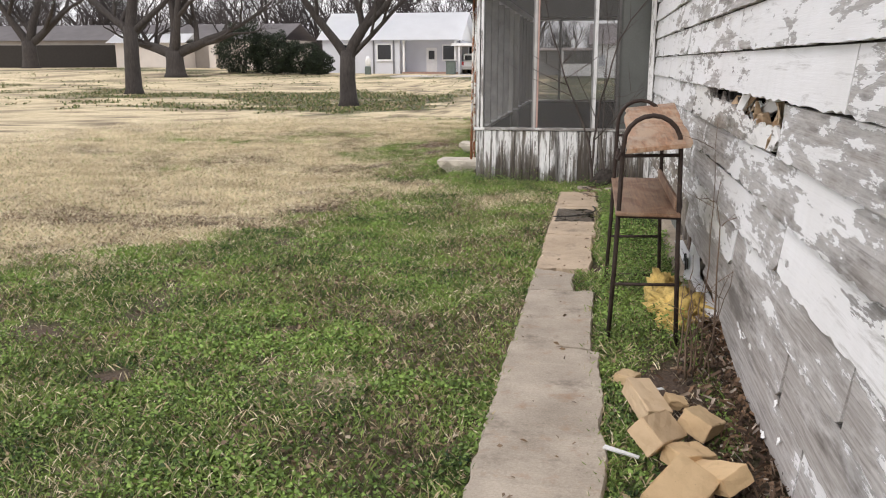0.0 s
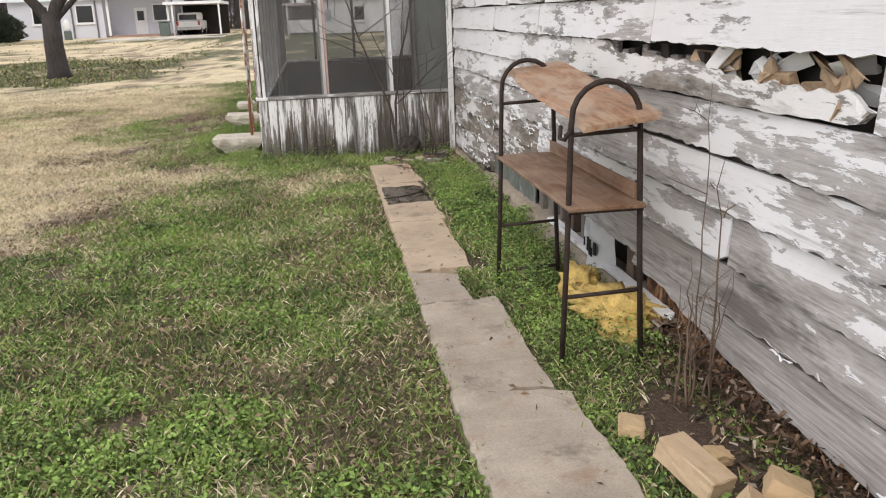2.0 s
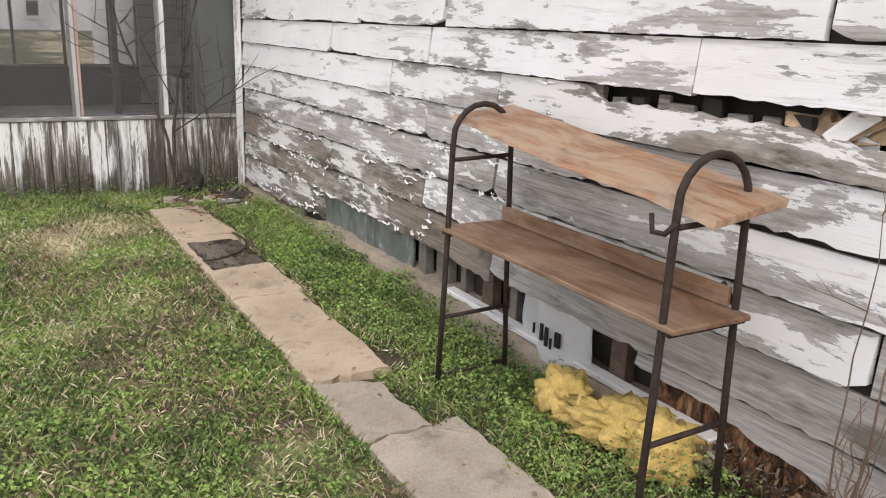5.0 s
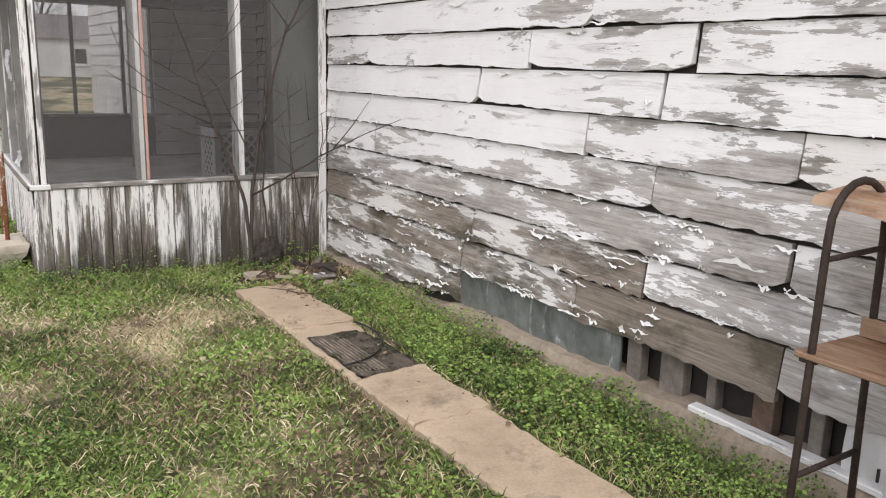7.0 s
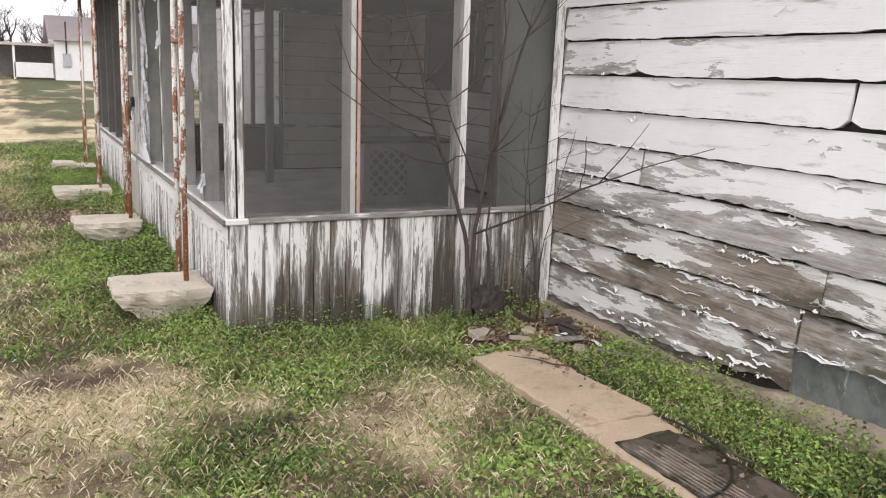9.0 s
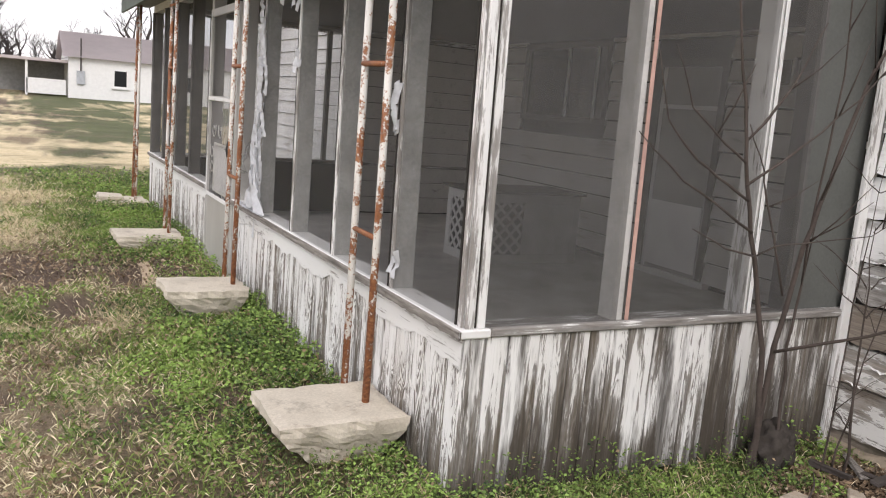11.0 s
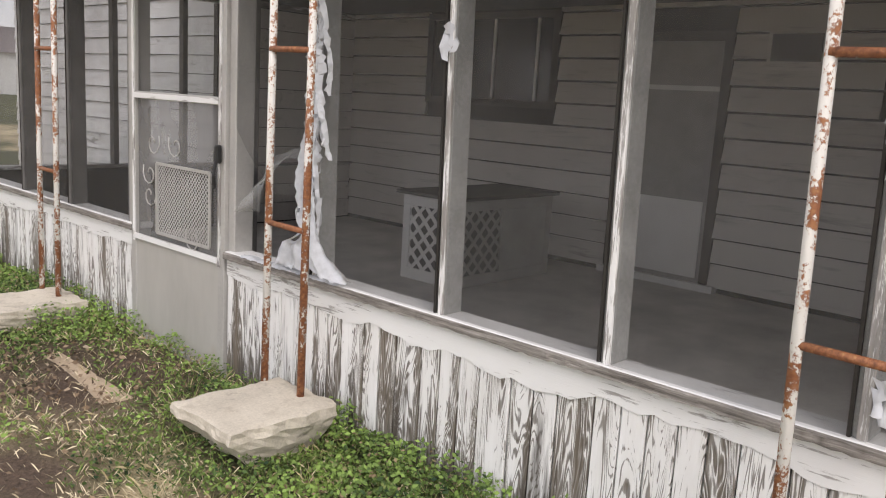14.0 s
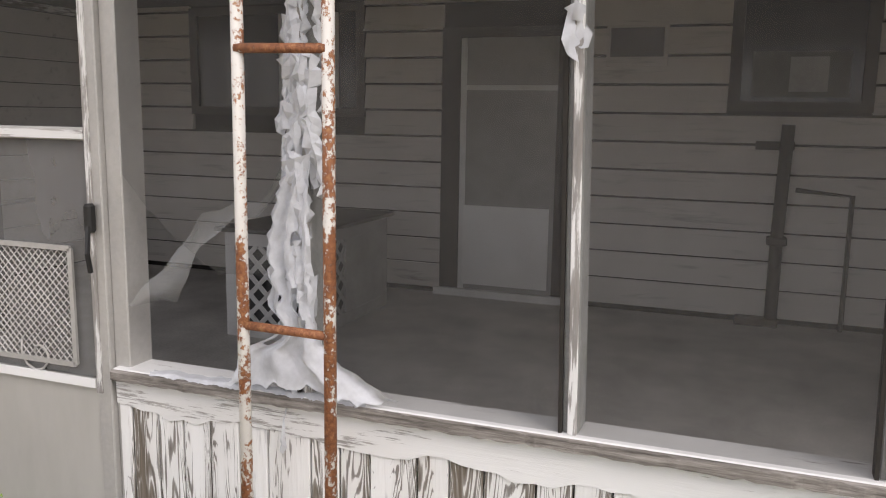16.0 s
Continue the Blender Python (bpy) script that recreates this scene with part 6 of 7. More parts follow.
def corner_sapling():
    sap = thing("bare_sapling", "leafless dark sapling at the porch corner", "sapling")
    random.seed(71)

    def limb(pts, r0, r1, twigs):
        bm = bmesh.new()
        pts = [Vector(p) for p in pts]
        fine = []
        for a, b in zip(pts, pts[1:]):
            fine += [a.lerp(b, t) + Vector((random.uniform(-0.006, 0.006), random.uniform(-0.006, 0.006), 0)) for t in (0, 0.33, 0.66)]
        fine.append(pts[-1])
        n = len(fine) - 1
        tube(bm, fine, [r0 + (r1 - r0) * i / n for i in range(n + 1)], 6)
        for _ in range(twigs):
            i = random.randint(n // 3, n - 1)
            d = Vector((random.uniform(-0.8, 0.8), random.uniform(-0.7, 0.1), random.uniform(0.2, 0.9))).normalized()
            L = random.uniform(0.15, 0.5)
            tube(bm, [fine[i], fine[i] + d * L * 0.5 + Vector((0, 0, 0.02)), fine[i] + d * L + Vector((0, 0, 0.07))], [0.004, 0.003, 0.0012], 4)
        part("stem", bm, M_TWIG, sap, smooth=True)

    limb(((-0.02, 10.31, -0.03), (-0.01, 10.30, 0.16), (-0.05, 10.29, 0.48), (-0.14, 10.28, 0.77), (-0.29, 10.25, 1.09), (-0.40, 10.23, 1.39), (-0.45, 10.22, 1.61), (-0.54, 10.20, 1.80), (-0.64, 10.19, 2.3)), 0.017, 0.004, 3)
    limb(((0.01, 10.31, -0.03), (-0.02, 10.30, 0.21), (0.0, 10.29, 0.58), (0.06, 10.26, 1.03), (0.14, 10.25, 1.33), (0.24, 10.23, 1.73), (0.37, 10.22, 1.97), (0.55, 10.20, 2.2)), 0.016, 0.005, 7)
    limb(((0.13, 10.31, -0.03), (0.12, 10.30, 0.22), (0.09, 10.29, 0.57), (0.10, 10.28, 0.86), (0.10, 10.26, 1.46), (0.13, 10.25, 1.77), (0.06, 10.24, 2.3)), 0.009, 0.003, 4)
    limb(((0.02, 10.30, 0.81), (-0.17, 10.29, 1.20), (-0.24, 10.28, 1.35), (-0.38, 10.25, 1.53)), 0.006, 0.002, 1)
    limb(((-0.27, 10.24, 1.0), (-0.47, 10.20, 1.04), (-0.68, 10.18, 1.12)), 0.005, 0.002, 0)
    limb(((-0.30, 10.24, 1.10), (-0.56, 10.20, 1.22), (-0.76, 10.18, 1.30), (-1.03, 10.14, 1.47)), 0.006, 0.002, 0)
    limb(((-0.36, 10.23, 1.23), (-0.57, 10.20, 1.32), (-0.75, 10.18, 1.41), (-0.88, 10.16, 1.52), (-0.98, 10.14, 1.75)), 0.006, 0.002, 0)
    limb(((-0.40, 10.22, 1.38), (-0.60, 10.20, 1.48), (-0.75, 10.18, 1.57), (-0.90, 10.15, 1.78)), 0.005, 0.002, 1)
    limb(((-0.42, 10.22, 1.46), (-0.24, 10.20, 1.68), (-0.11, 10.18, 1.95)), 0.005, 0.002, 1)
    limb(((-0.37, 10.23, 1.29), (-0.14, 10.20, 1.45), (0.15, 10.18, 1.67), (0.45, 10.15, 1.98)), 0.006, 0.002, 2)
    limb(((-0.24, 10.25, 1.0), (-0.21, 10.20, 1.05), (0.03, 10.18, 1.07), (0.34, 10.16, 1.10), (0.55, 10.14, 1.20)), 0.004, 0.0015, 1)
    limb(((-0.01, 10.29, 0.56), (0.12, 9.95, 0.72), (0.26, 9.60, 0.92), (0.38, 9.25, 1.08), (0.48, 8.85, 1.22)), 0.008, 0.002, 1)
    limb(((0.26, 9.60, 0.92), (0.26, 9.57, 1.08), (0.25, 9.56, 1.22)), 0.004, 0.002, 0)


corner_sapling()
sapling("bare_sapling", (0.36, 10.16, 0), 3, 1.5, 72, "thin leafless shoots beside the house corner", 0.35, 0.008, (0.05, -0.1), 6)
sapling("dead_weed", (0.52, 3.95, 0), 6, 0.75, 73, "dry upright weed stalks by the rack", 0.18, 0.006, (0, 0), 3, M_STRAW_STALK)
sapling("dead_weed", (0.56, 4.02, 0), 2, 1.45, 74, "tall thin bare shoot against the wall", 0.06, 0.006, (0.0, -0.05), 3, M_STRAW_STALK)
lump("stump", (0.14, 10.33, -0.03), (0.13, 0.09, 0.13), plain("dark_stump", (0.05, 0.042, 0.036), 0.95, 0, 0.4, 20, 0.8), "dark rotten stump at the porch corner", "stump", 5)

# ---- trees and houses across the road ----
M_BARK = bark_material("grey_bark", (0.05, 0.042, 0.037))
M_BRANCH = plain("far_branches", (0.045, 0.038, 0.037), 0.95, 0, 0.3, 0.5)
M_BRUSH = plain("far_brush", (0.075, 0.064, 0.062), 0.95, 0, 0.35, 0.3)


def grow(bm, twigs, p, d, r, length, depth, rng, droop=0.0):
    n = 5 if depth > 1 else 3
    pts, q, dd = [p.copy()], p.copy(), d.copy()
    for i in range(n):
        dd = (dd + Vector((rng.uniform(-0.22, 0.22), rng.uniform(-0.22, 0.22), rng.uniform(-0.10, 0.18) - droop))).normalized()
        q = q + dd * length / n
        pts.append(q.copy())
    end = r * 0.55
    radii = [r + (end - r) * i / n for i in range(n + 1)]
    target = bm if depth > 1 else twigs
    tube(target, pts, radii, 8 if r > 0.12 else 5 if depth > 1 else 3, False)
    if depth <= 0:
        return
    for k2 in range(3 if depth > 1 else 5):
        i = rng.randint(1, n) if k2 else n
        a = rng.uniform(0, 2 * math.pi)
        side = Vector((math.cos(a), math.sin(a), rng.uniform(-0.1, 0.7)))
        grow(bm, twigs, pts[i], (dd * 0.75 + side * 0.75).normalized(), radii[i] * 0.68, length * rng.uniform(0.6, 0.85), depth - 1, rng, droop)


def bare_tree(x, y, r, trunk, limbs, seed, label, length=3.2, depth=4):
    """limbs: directions (x, y, z) of the main limbs from the trunk's fork."""
    rng = random.Random(seed)
    z = float(ground_height(x, y))
    tree = tagged(new("bare_tree"), label, "tree", "bare yard trees")
    bm, twigs = bmesh.new(), bmesh.new()
    pts = [Vector((x, y, z - 0.1)), Vector((x, y, z + 0.25)), Vector((x + rng.uniform(-0.05, 0.05), y, z + trunk * 0.5)), Vector((x + rng.uniform(-0.1, 0.1), y, z + trunk))]
    tube(bm, pts, [r * 1.45, r * 1.08, r * 0.95, r * 0.9], 12)
    for dx, dy, dz, k2 in limbs:
        grow(bm, twigs, pts[3] - Vector((0, 0, 0.3)), Vector((dx, dy, dz)).normalized(), r * k2, length, depth, rng)
    part("trunk", bm, M_BARK, tree, smooth=True)
    tagged(part("twigs", twigs, M_BRANCH, tree), kind="stuff")


bare_tree(-8.6, 28.6, 0.29, 1.9, ((-0.55, 0, 0.85, 0.62), (0.22, 0.1, 1.0, 0.75), (0.75, 0, 0.75, 0.34)), 3, "leafless forked tree with rough grey bark", 3.0, 5)
bare_tree(-20.9, 35.5, 0.36, 3.0, ((-0.10, 0, 1, 0.8), (-0.8, 0.2, 0.4, 0.5), (0.9, 0.1, 0.55, 0.45)), 5, "tall leafless tree with a straight grey trunk", 3.4, 5)
bare_tree(-27.5, 52.0, 0.62, 1.7, ((-0.9, 0, 0.5, 0.6), (0.0, 0.2, 1, 0.65), (0.9, 0, 0.5, 0.6), (0.35, -0.4, 0.9, 0.5)), 9, "wide leafless tree with low spreading limbs", 4.2, 5)
bare_tree(-45.5, 62.0, 0.60, 2.2, ((-0.7, 0, 0.7, 0.6), (0.1, 0.2, 1, 0.65), (0.8, 0, 0.6, 0.6)), 11, "wide leafless tree before the long building", 4.4, 5)
bare_tree(6.5, 80.0, 0.3, 2.5, ((-0.5, 0, 0.9, 0.6), (0.4, 0.2, 1, 0.65)), 15, "small leafless tree behind a white house", 3.4, 4)

woods = tagged(new("far_woods"), "grey leafless woods behind the houses", "woods", kind="stuff")
twigs = bmesh.new()
rng = random.Random(44)
for i in range(64):
    x = -80 + 100 * (i + rng.random()) / 64
    y = rng.uniform(84, 108)
    h = rng.uniform(0.7, 1.15)
    if x > -6:
        h *= 0.45
    p = Vector((x, y, 0.3))
    tube(twigs, [p, p + Vector((rng.uniform(-0.3, 0.3), 0, 3.5 * h))], [0.34, 0.25], 5, False)
    for k2 in range(3):
        grow(twigs, twigs, p + Vector((0, 0, rng.uniform(1.5, 3.5) * h)), Vector((rng.uniform(-0.6, 0.6), rng.uniform(-0.3, 0.3), 1)).normalized(), 0.20, 4.4 * h, 4, rng)
part("trees", twigs, M_BRANCH, woods)


def brushwood():
    """The thicket of thin stems and twigs that fills the woods."""
    rng = np.random.default_rng(45)
    n = 16000
    x, y = rng.uniform(-85, 12, n), rng.uniform(86, 104, n)
    base = np.stack([x, y, rng.uniform(0, 7.0, n) * rng.random(n)], 1)
    tall = rng.uniform(1.2, 5.0, n) * np.where(x > -6, 0.4, 1.0)
    base[:, 2] *= np.where(x > -6, 0.3, 1.0)
    d = np.stack([rng.normal(0, 0.35, n), rng.normal(0, 0.35, n), np.ones(n)], 1) * tall[:, None]
    a = rng.uniform(0, 2 * math.pi, n)
    side = np.stack([np.cos(a), np.sin(a), 0 * a], 1) * rng.uniform(0.02, 0.07, n)[:, None]
    me = quads_mesh(np.stack([base - side, base + side, base + d + side * 0.2, base + d - side * 0.2], 1).reshape(-1, 3))
    me.materials.append(M_BRUSH)
    tagged(new("far_brush", me), "grey thicket of bare stems behind the houses", "brush", kind="stuff")


brushwood()


def foliage(name, label, blobs, seed, count, size, mat):
    """An evergreen bush: a dense crown of small leaf faces over a branching core."""
    rng = np.random.default_rng(seed)
    bush = thing(name, label, "bush")
    cs = []
    for cx, cy, cz, rx, ry, rz in blobs:
        n = count
        v = rng.normal(size=(n, 3))
        v /= np.linalg.norm(v, axis=1)[:, None]
        rad = rng.uniform(0.72, 1.05, n)[:, None] * (0.62 + 0.55 * vnoise(v[:, 0] * 3 + cx, v[:, 2] * 3, 1.0, seed) + 0.25 * vnoise(v[:, 0] * 8, v[:, 2] * 8 + cx, 1.0, seed + 1))[:, None]
        cs.append(np.array([cx, cy, cz]) + v * rad * np.array([rx, ry, rz]))
    c = np.concatenate(cs)
    c = c[c[:, 2] > ground_height(c[:, 0], c[:, 1]) + 0.05]
    part("leaves", leaf_mesh(c, size, rng, 1.0), mat, bush)
    for cx, cy, cz, rx, ry, rz in blobs:
        b = bmesh.new()
        for a in range(5):
            g = float(ground_height(cx, cy))
            tube(b, [(cx + 0.1 * a - 0.2, cy, g - 0.05), (cx + rx * 0.5 * math.cos(a * 1.3), cy + ry * 0.5 * math.sin(a * 1.3), cz + rz * 0.6)], [0.06, 0.02], 5)
        part("stems", b, M_BARK, bush)


M_EVERGREEN = leaf_material("evergreen_leaves", (0.008, 0.014, 0.008), (0.032, 0.048, 0.022), (0.04, 0.035, 0.02), 0.05)
foliage("evergreen_bush", "large dark evergreen bush beside the white house", ((-26.2, 60, 2.3, 2.0, 1.6, 1.9), (-23.9, 60.5, 2.0, 1.7, 1.4, 1.6)), 5, 15000, 0.06, M_EVERGREEN)
foliage("evergreen_bush", "lower dark evergreen bush beside the white house", ((-21.9, 61, 1.7, 1.5, 1.3, 1.3), (-20.8, 61.5, 1.3, 1.0, 1.0, 0.9)), 6, 9000, 0.055, M_EVERGREEN)

M_METALROOF = plain("white_metal_roof", (0.80, 0.81, 0.82), 0.4, 0.1, 0.05, 1.0)
M_CLAD = plain("pale_blue_grey_cladding", (0.56, 0.57, 0.61), 0.7, 0, 0.06, 1.0)
M_CREAM = plain("cream_cladding", (0.66, 0.60, 0.54), 0.8, 0, 0.08, 1.0)
M_GREYROOF = plain("pinkish_grey_roof", (0.46, 0.41, 0.41), 0.8, 0, 0.1, 1.0)
M_TANGARAGE = plain("tan_garage", (0.40, 0.36, 0.32), 0.8, 0, 0.1, 1.0)
M_DRIVE = plain("pale_drive", (0.52, 0.49, 0.45), 0.9, 0, 0.12, 0.6)


def gable_roof(bm, x0, x1, y0, y1, z0, zr, axis="x", over=0.4):
    """A gable roof with its ridge along an axis."""
    if axis == "x":
        ym = (y0 + y1) / 2
        quad(bm, (x0 - over, y0 - over, z0), (x1 + over, y0 - over, z0), (x1 + over, ym, zr), (x0 - over, ym, zr))
        quad(bm, (x0 - over, ym, zr), (x1 + over, ym, zr), (x1 + over, y1 + over, z0), (x0 - over, y1 + over, z0))
    else:
        xm = (x0 + x1) / 2
        quad(bm, (x0 - over, y0 - over, z0), (xm, y0 - over, zr), (xm, y1 + over, zr), (x0 - over, y1 + over, z0))
        quad(bm, (xm, y0 - over, zr), (x1 + over, y0 - over, z0), (x1 + over, y1 + over, z0), (xm, y1 + over, zr))
    bmesh.ops.solidify(bm, geom=bm.faces[:], thickness=0.15)
    return bm


def far_window(parent, x, y, z, w, h, mat=None):
    win = part("window", boxed(x - w / 2, x + w / 2, y - 0.04, y, z, z + h), M_WHITE, parent, "white framed window")
    part("pane", boxed(x - w / 2 + 0.09, x + w / 2 - 0.09, y - 0.055, y - 0.041, z + 0.09, z + h - 0.09), M_GLASS, win)
    part("sill", boxed(x - w / 2 - 0.06, x + w / 2 + 0.06, y - 0.12, y - 0.041, z - 0.06, z), M_WHITE, win)


def white_house():
    h = thing("white_house", "pale single storey house with a white metal roof", "house")
    g = 0.45
    part("wall", boxed(-22.6, -16.0, 68, 76, g, 3.25), M_CLAD, h)
    part("wall", boxed(-16.0, -11.2, 70.2, 76, g, 3.25), M_CLAD, h)
    part("roof", gable_roof(bmesh.new(), -22.6, -11.2, 68, 76, 3.25, 5.6), M_METALROOF, h, "white standing seam roof")
    for x in (-22.6, -11.35):
        bm = bmesh.new()
        v = [bm.verts.new(p) for p in ((x, 68, 3.2), (x, 76, 3.2), (x, 72, 5.45), (x + 0.15, 68, 3.2), (x + 0.15, 76, 3.2), (x + 0.15, 72, 5.45))]
        for f in ((0, 1, 2), (5, 4, 3), (0, 3, 4, 1), (1, 4, 5, 2), (2, 5, 3, 0)):
            bm.faces.new([v[i] for i in f])
        part("gable", bm, M_WHITE, h)
    for x, w in ((-17.3, 1.3), (-20.4, 1.2)):
        far_window(h, x, 68, 1.6, w, 1.35)
    far_window(h, -12.2, 70.2, 1.6, 1.3, 1.3)
    door = part("door", boxed(-14.2, -13.3, 70.14, 70.2, g + 0.2, 2.65), M_WHITE, h, "white front door")
    part("pane", boxed(-14.0, -13.5, 70.12, 70.14, 1.7, 2.4), M_GLASS, door)
    part("porch_step", boxed(-15.9, -11.3, 68.2, 70.2, g, g + 0.22), plain("brick_step", (0.34, 0.22, 0.17)), h, "red brick porch step")
    for x in (-15.7, -11.4):
        part("porch_post", boxed(x - 0.08, x + 0.08, 68.1, 68.26, g + 0.2, 3.2), M_WHITE, h)
    for x in (-18.2, -16.5, -11.0):
        part("downpipe", boxed(x - 0.05, x + 0.05, 67.9, 67.98, g, 3.2), plain("dark_shutter", (0.12, 0.12, 0.13)), h)
    # carport
    part("carport_roof", boxed(-11.6, -7.4, 67.5, 74.0, 2.75, 2.95), M_WHITE, h)
    # the carport's shade is put into this wall's black
    part("carport_wall", boxed(-11.1, -7.5, 73.8, 74.0, g, 2.75), M_DARK, h, "carport back wall painted dark as its shade")
    for x in (-11.0, -7.6):
        part("carport_post", boxed(x - 0.06, x + 0.06, 67.6, 67.72, g, 2.75), M_WHITE, h)
    drive = tagged(new("driveway", finish("driveway", boxed(-14.5, -6.5, 58.5, 68.0, 0.40, 0.505), M_DRIVE)), "pale concrete driveway before the carport", "driveway", kind="structure")


white_house()


def parked_suv():
    car = thing("parked_car", "white parked estate car seen from behind", "car")
    x, y, g = -10.2, 69.6, 0.505
    part("body", boxed(x - 0.9, x + 0.9, y, y + 4.4, g + 0.35, g + 1.05, 0.10), M_WHITE, car)
    bm = bmesh.new()
    box(bm, x - 0.78, x + 0.78, y + 0.15, y + 3.0, g + 1.05, g + 1.65, 0.10)
    part("cabin", bm, M_WHITE, car)
    part("rear_window", boxed(x - 0.65, x + 0.65, y + 0.12, y + 0.149, g + 1.12, g + 1.50), M_GLASS, car)
    for sx in (-0.8, 0.8):
        part("tail_lamp", boxed(x + sx - 0.08, x + sx + 0.08, y - 0.02, y + 0.02, g + 0.7, g + 1.0), plain("red_lens", (0.4, 0.03, 0.03), 0.3), car, "red tail lamp")
        for yy in (0.8, 3.5):
            wheel = part("wheel", tube(bmesh.new(), [(x + sx - 0.1, y + yy, g + 0.33), (x + sx + 0.1, y + yy, g + 0.33)], 0.33, 14), M_BLACK, car)
            part("rim", tube(bmesh.new(), [(x + sx - 0.11, y + yy, g + 0.33), (x + sx + 0.11, y + yy, g + 0.33)], 0.19, 10), M_ALU, wheel)
    part("bumper", boxed(x - 0.88, x + 0.88, y - 0.08, y, g + 0.35, g + 0.60, 0.03), M_ALU, car)


parked_suv()
bin1 = thing("wheeled_bin", "dark green wheeled bin by the carport", "bin")
part("body", boxed(-11.9, -11.2, 66.6, 67.3, 0.5, 1.5, 0.04), M_FASCIA, bin1)
part("lid", boxed(-11.95, -11.15, 66.55, 67.35, 1.5, 1.58, 0.03), M_FASCIA, bin1)
post = thing("yard_ornament", "small white figure on a dark garden stand", "ornament")
part("stand", boxed(-17.9, -17.45, 64.0, 64.4, 0.45, 1.15, 0.05), M_FASCIA, post)
part("figure", lump("tmp", (0, 0, 0), (0.2, 0.18, 0.4), M_WHITE, "", "", 2).data.copy(), M_WHITE, post).location = (-17.67, 64.2, 1.5)
bpy.data.objects.remove(bpy.data.objects["tmp"])


def long_building():
    h = thing("long_low_building", "long low tan building with garage doors", "house")
    g = 0.85
    part("wall", boxed(-62, -27.0, 70, 78, g, 3.4), M_TANGARAGE, h)
    part("roof", gable_roof(bmesh.new(), -62, -27.0, 70, 78, 3.4, 4.9), plain("dull_grey_roof", (0.27, 0.25, 0.25), 0.8, 0, 0.15, 1.0), h)
    part("front_wing", boxed(-41.2, -35.0, 67.5, 69.9, g, 3.1), M_CREAM, h, "cream front wing")
    part("wing_roof", gable_roof(bmesh.new(), -41.4, -34.8, 67.4, 69.9, 3.1, 3.9), M_METALROOF, h)
    for x in (-33.2, -29.7):
        part("pier", boxed(x - 0.3, x + 0.3, 69.5, 69.99, g, 3.3), M_CREAM, h)
    part("garage_door", boxed(-32.7, -30.2, 69.9, 69.99, g, 3.0), plain("garage_door_paint", (0.42, 0.37, 0.33)), h)
    # no real opening: a black sheet paints the bay's shaded inside
    part("opening", boxed(-56.5, -41.6, 69.85, 69.99, g, 3.0), M_DARK, h, "flat black sheet painted as the open bay's shade")


long_building()


def white_cottage():
    h = thing("white_cottage", "low white cottage with a pale pinkish roof", "house")
    g = 0.35
    part("wall", boxed(-0.3, 16, 57, 65, g, 2.6), M_WHITE, h)
    part("roof", gable_roof(bmesh.new(), -0.3, 16, 57, 65, 2.6, 4.1, "x", 0.3), M_GREYROOF, h)
    bm = bmesh.new()
    v = [bm.verts.new(p) for p in ((-0.3, 57, 2.55), (-0.3, 65, 2.55), (-0.3, 61, 4.0), (-0.15, 57, 2.55), (-0.15, 65, 2.55), (-0.15, 61, 4.0))]
    for f in ((0, 1, 2), (5, 4, 3), (0, 3, 4, 1), (1, 4, 5, 2), (2, 5, 3, 0)):
        bm.faces.new([v[i] for i in f])
    part("gable", bm, M_WHITE, h)
    for x in (2.3, 6.0, 10.0):
        far_window(h, x, 57, 1.15, 0.8, 1.0)
    part("meter_box", boxed(0.1, 0.5, 56.9, 56.99, 1.2, 1.9), plain("meter_grey", (0.4, 0.42, 0.45)), h)
    part("mast", tube(bmesh.new(), [(0.3, 56.9, 1.9), (0.3, 56.9, 3.6)], 0.04, 6), M_DKFRAME, h)
    part("lean_to_roof", boxed(-4.2, -0.32, 57.2, 63, 2.25, 2.4), M_GREYROOF, h)
    part("lean_to_wall", boxed(-4.2, -0.32, 60.9, 61.0, g, 2.25), plain("shed_grey", (0.3, 0.3, 0.29)), h)
    for x in (-2.3, -4.0):
        part("lean_to_post", boxed(x - 0.06, x + 0.06, 57.3, 57.42, g, 2.25), M_WHITE, h)
    part("railing", boxed(-2.3, -0.4, 57.3, 57.36, g + 0.2, g + 1.0), M_WHITE, h)


white_cottage()

# ---- grass, weeds and litter ----
M_WEED = leaf_material("green_weed_leaves", (0.018, 0.046, 0.016), (0.29, 0.43, 0.10), (0.30, 0.22, 0.13), 0.07)
M_DRYGRASS = leaf_material("dry_grass_blades", (0.46, 0.375, 0.235), (0.88, 0.78, 0.56), (0.16, 0.11, 0.07), 0.12)
M_GREENBLADE = leaf_material("green_grass_blades", (0.045, 0.085, 0.018), (0.27, 0.35, 0.09), (0.50, 0.41, 0.24), 0.16)
M_RANK = leaf_material("rough_grass_tufts", (0.05, 0.065, 0.02), (0.17, 0.20, 0.065), (0.36, 0.29, 0.17), 0.30)
M_LITTER = leaf_material("dead_leaves", (0.07, 0.045, 0.03), (0.33, 0.235, 0.15), (0.46, 0.38, 0.28), 0.07)


def on_slab(x, y):
    fringe = 0.07 * (0.7 * vnoise(x, y, 0.22, 61) + 0.3 * vnoise(x, y, 0.07, 62))
    return ((x > -0.42 + fringe) & (x < 0.08 - fringe * 1.6) & (y < 9.6)) & ~((y > 5.3) & (y < 5.9) & (x > -0.1))


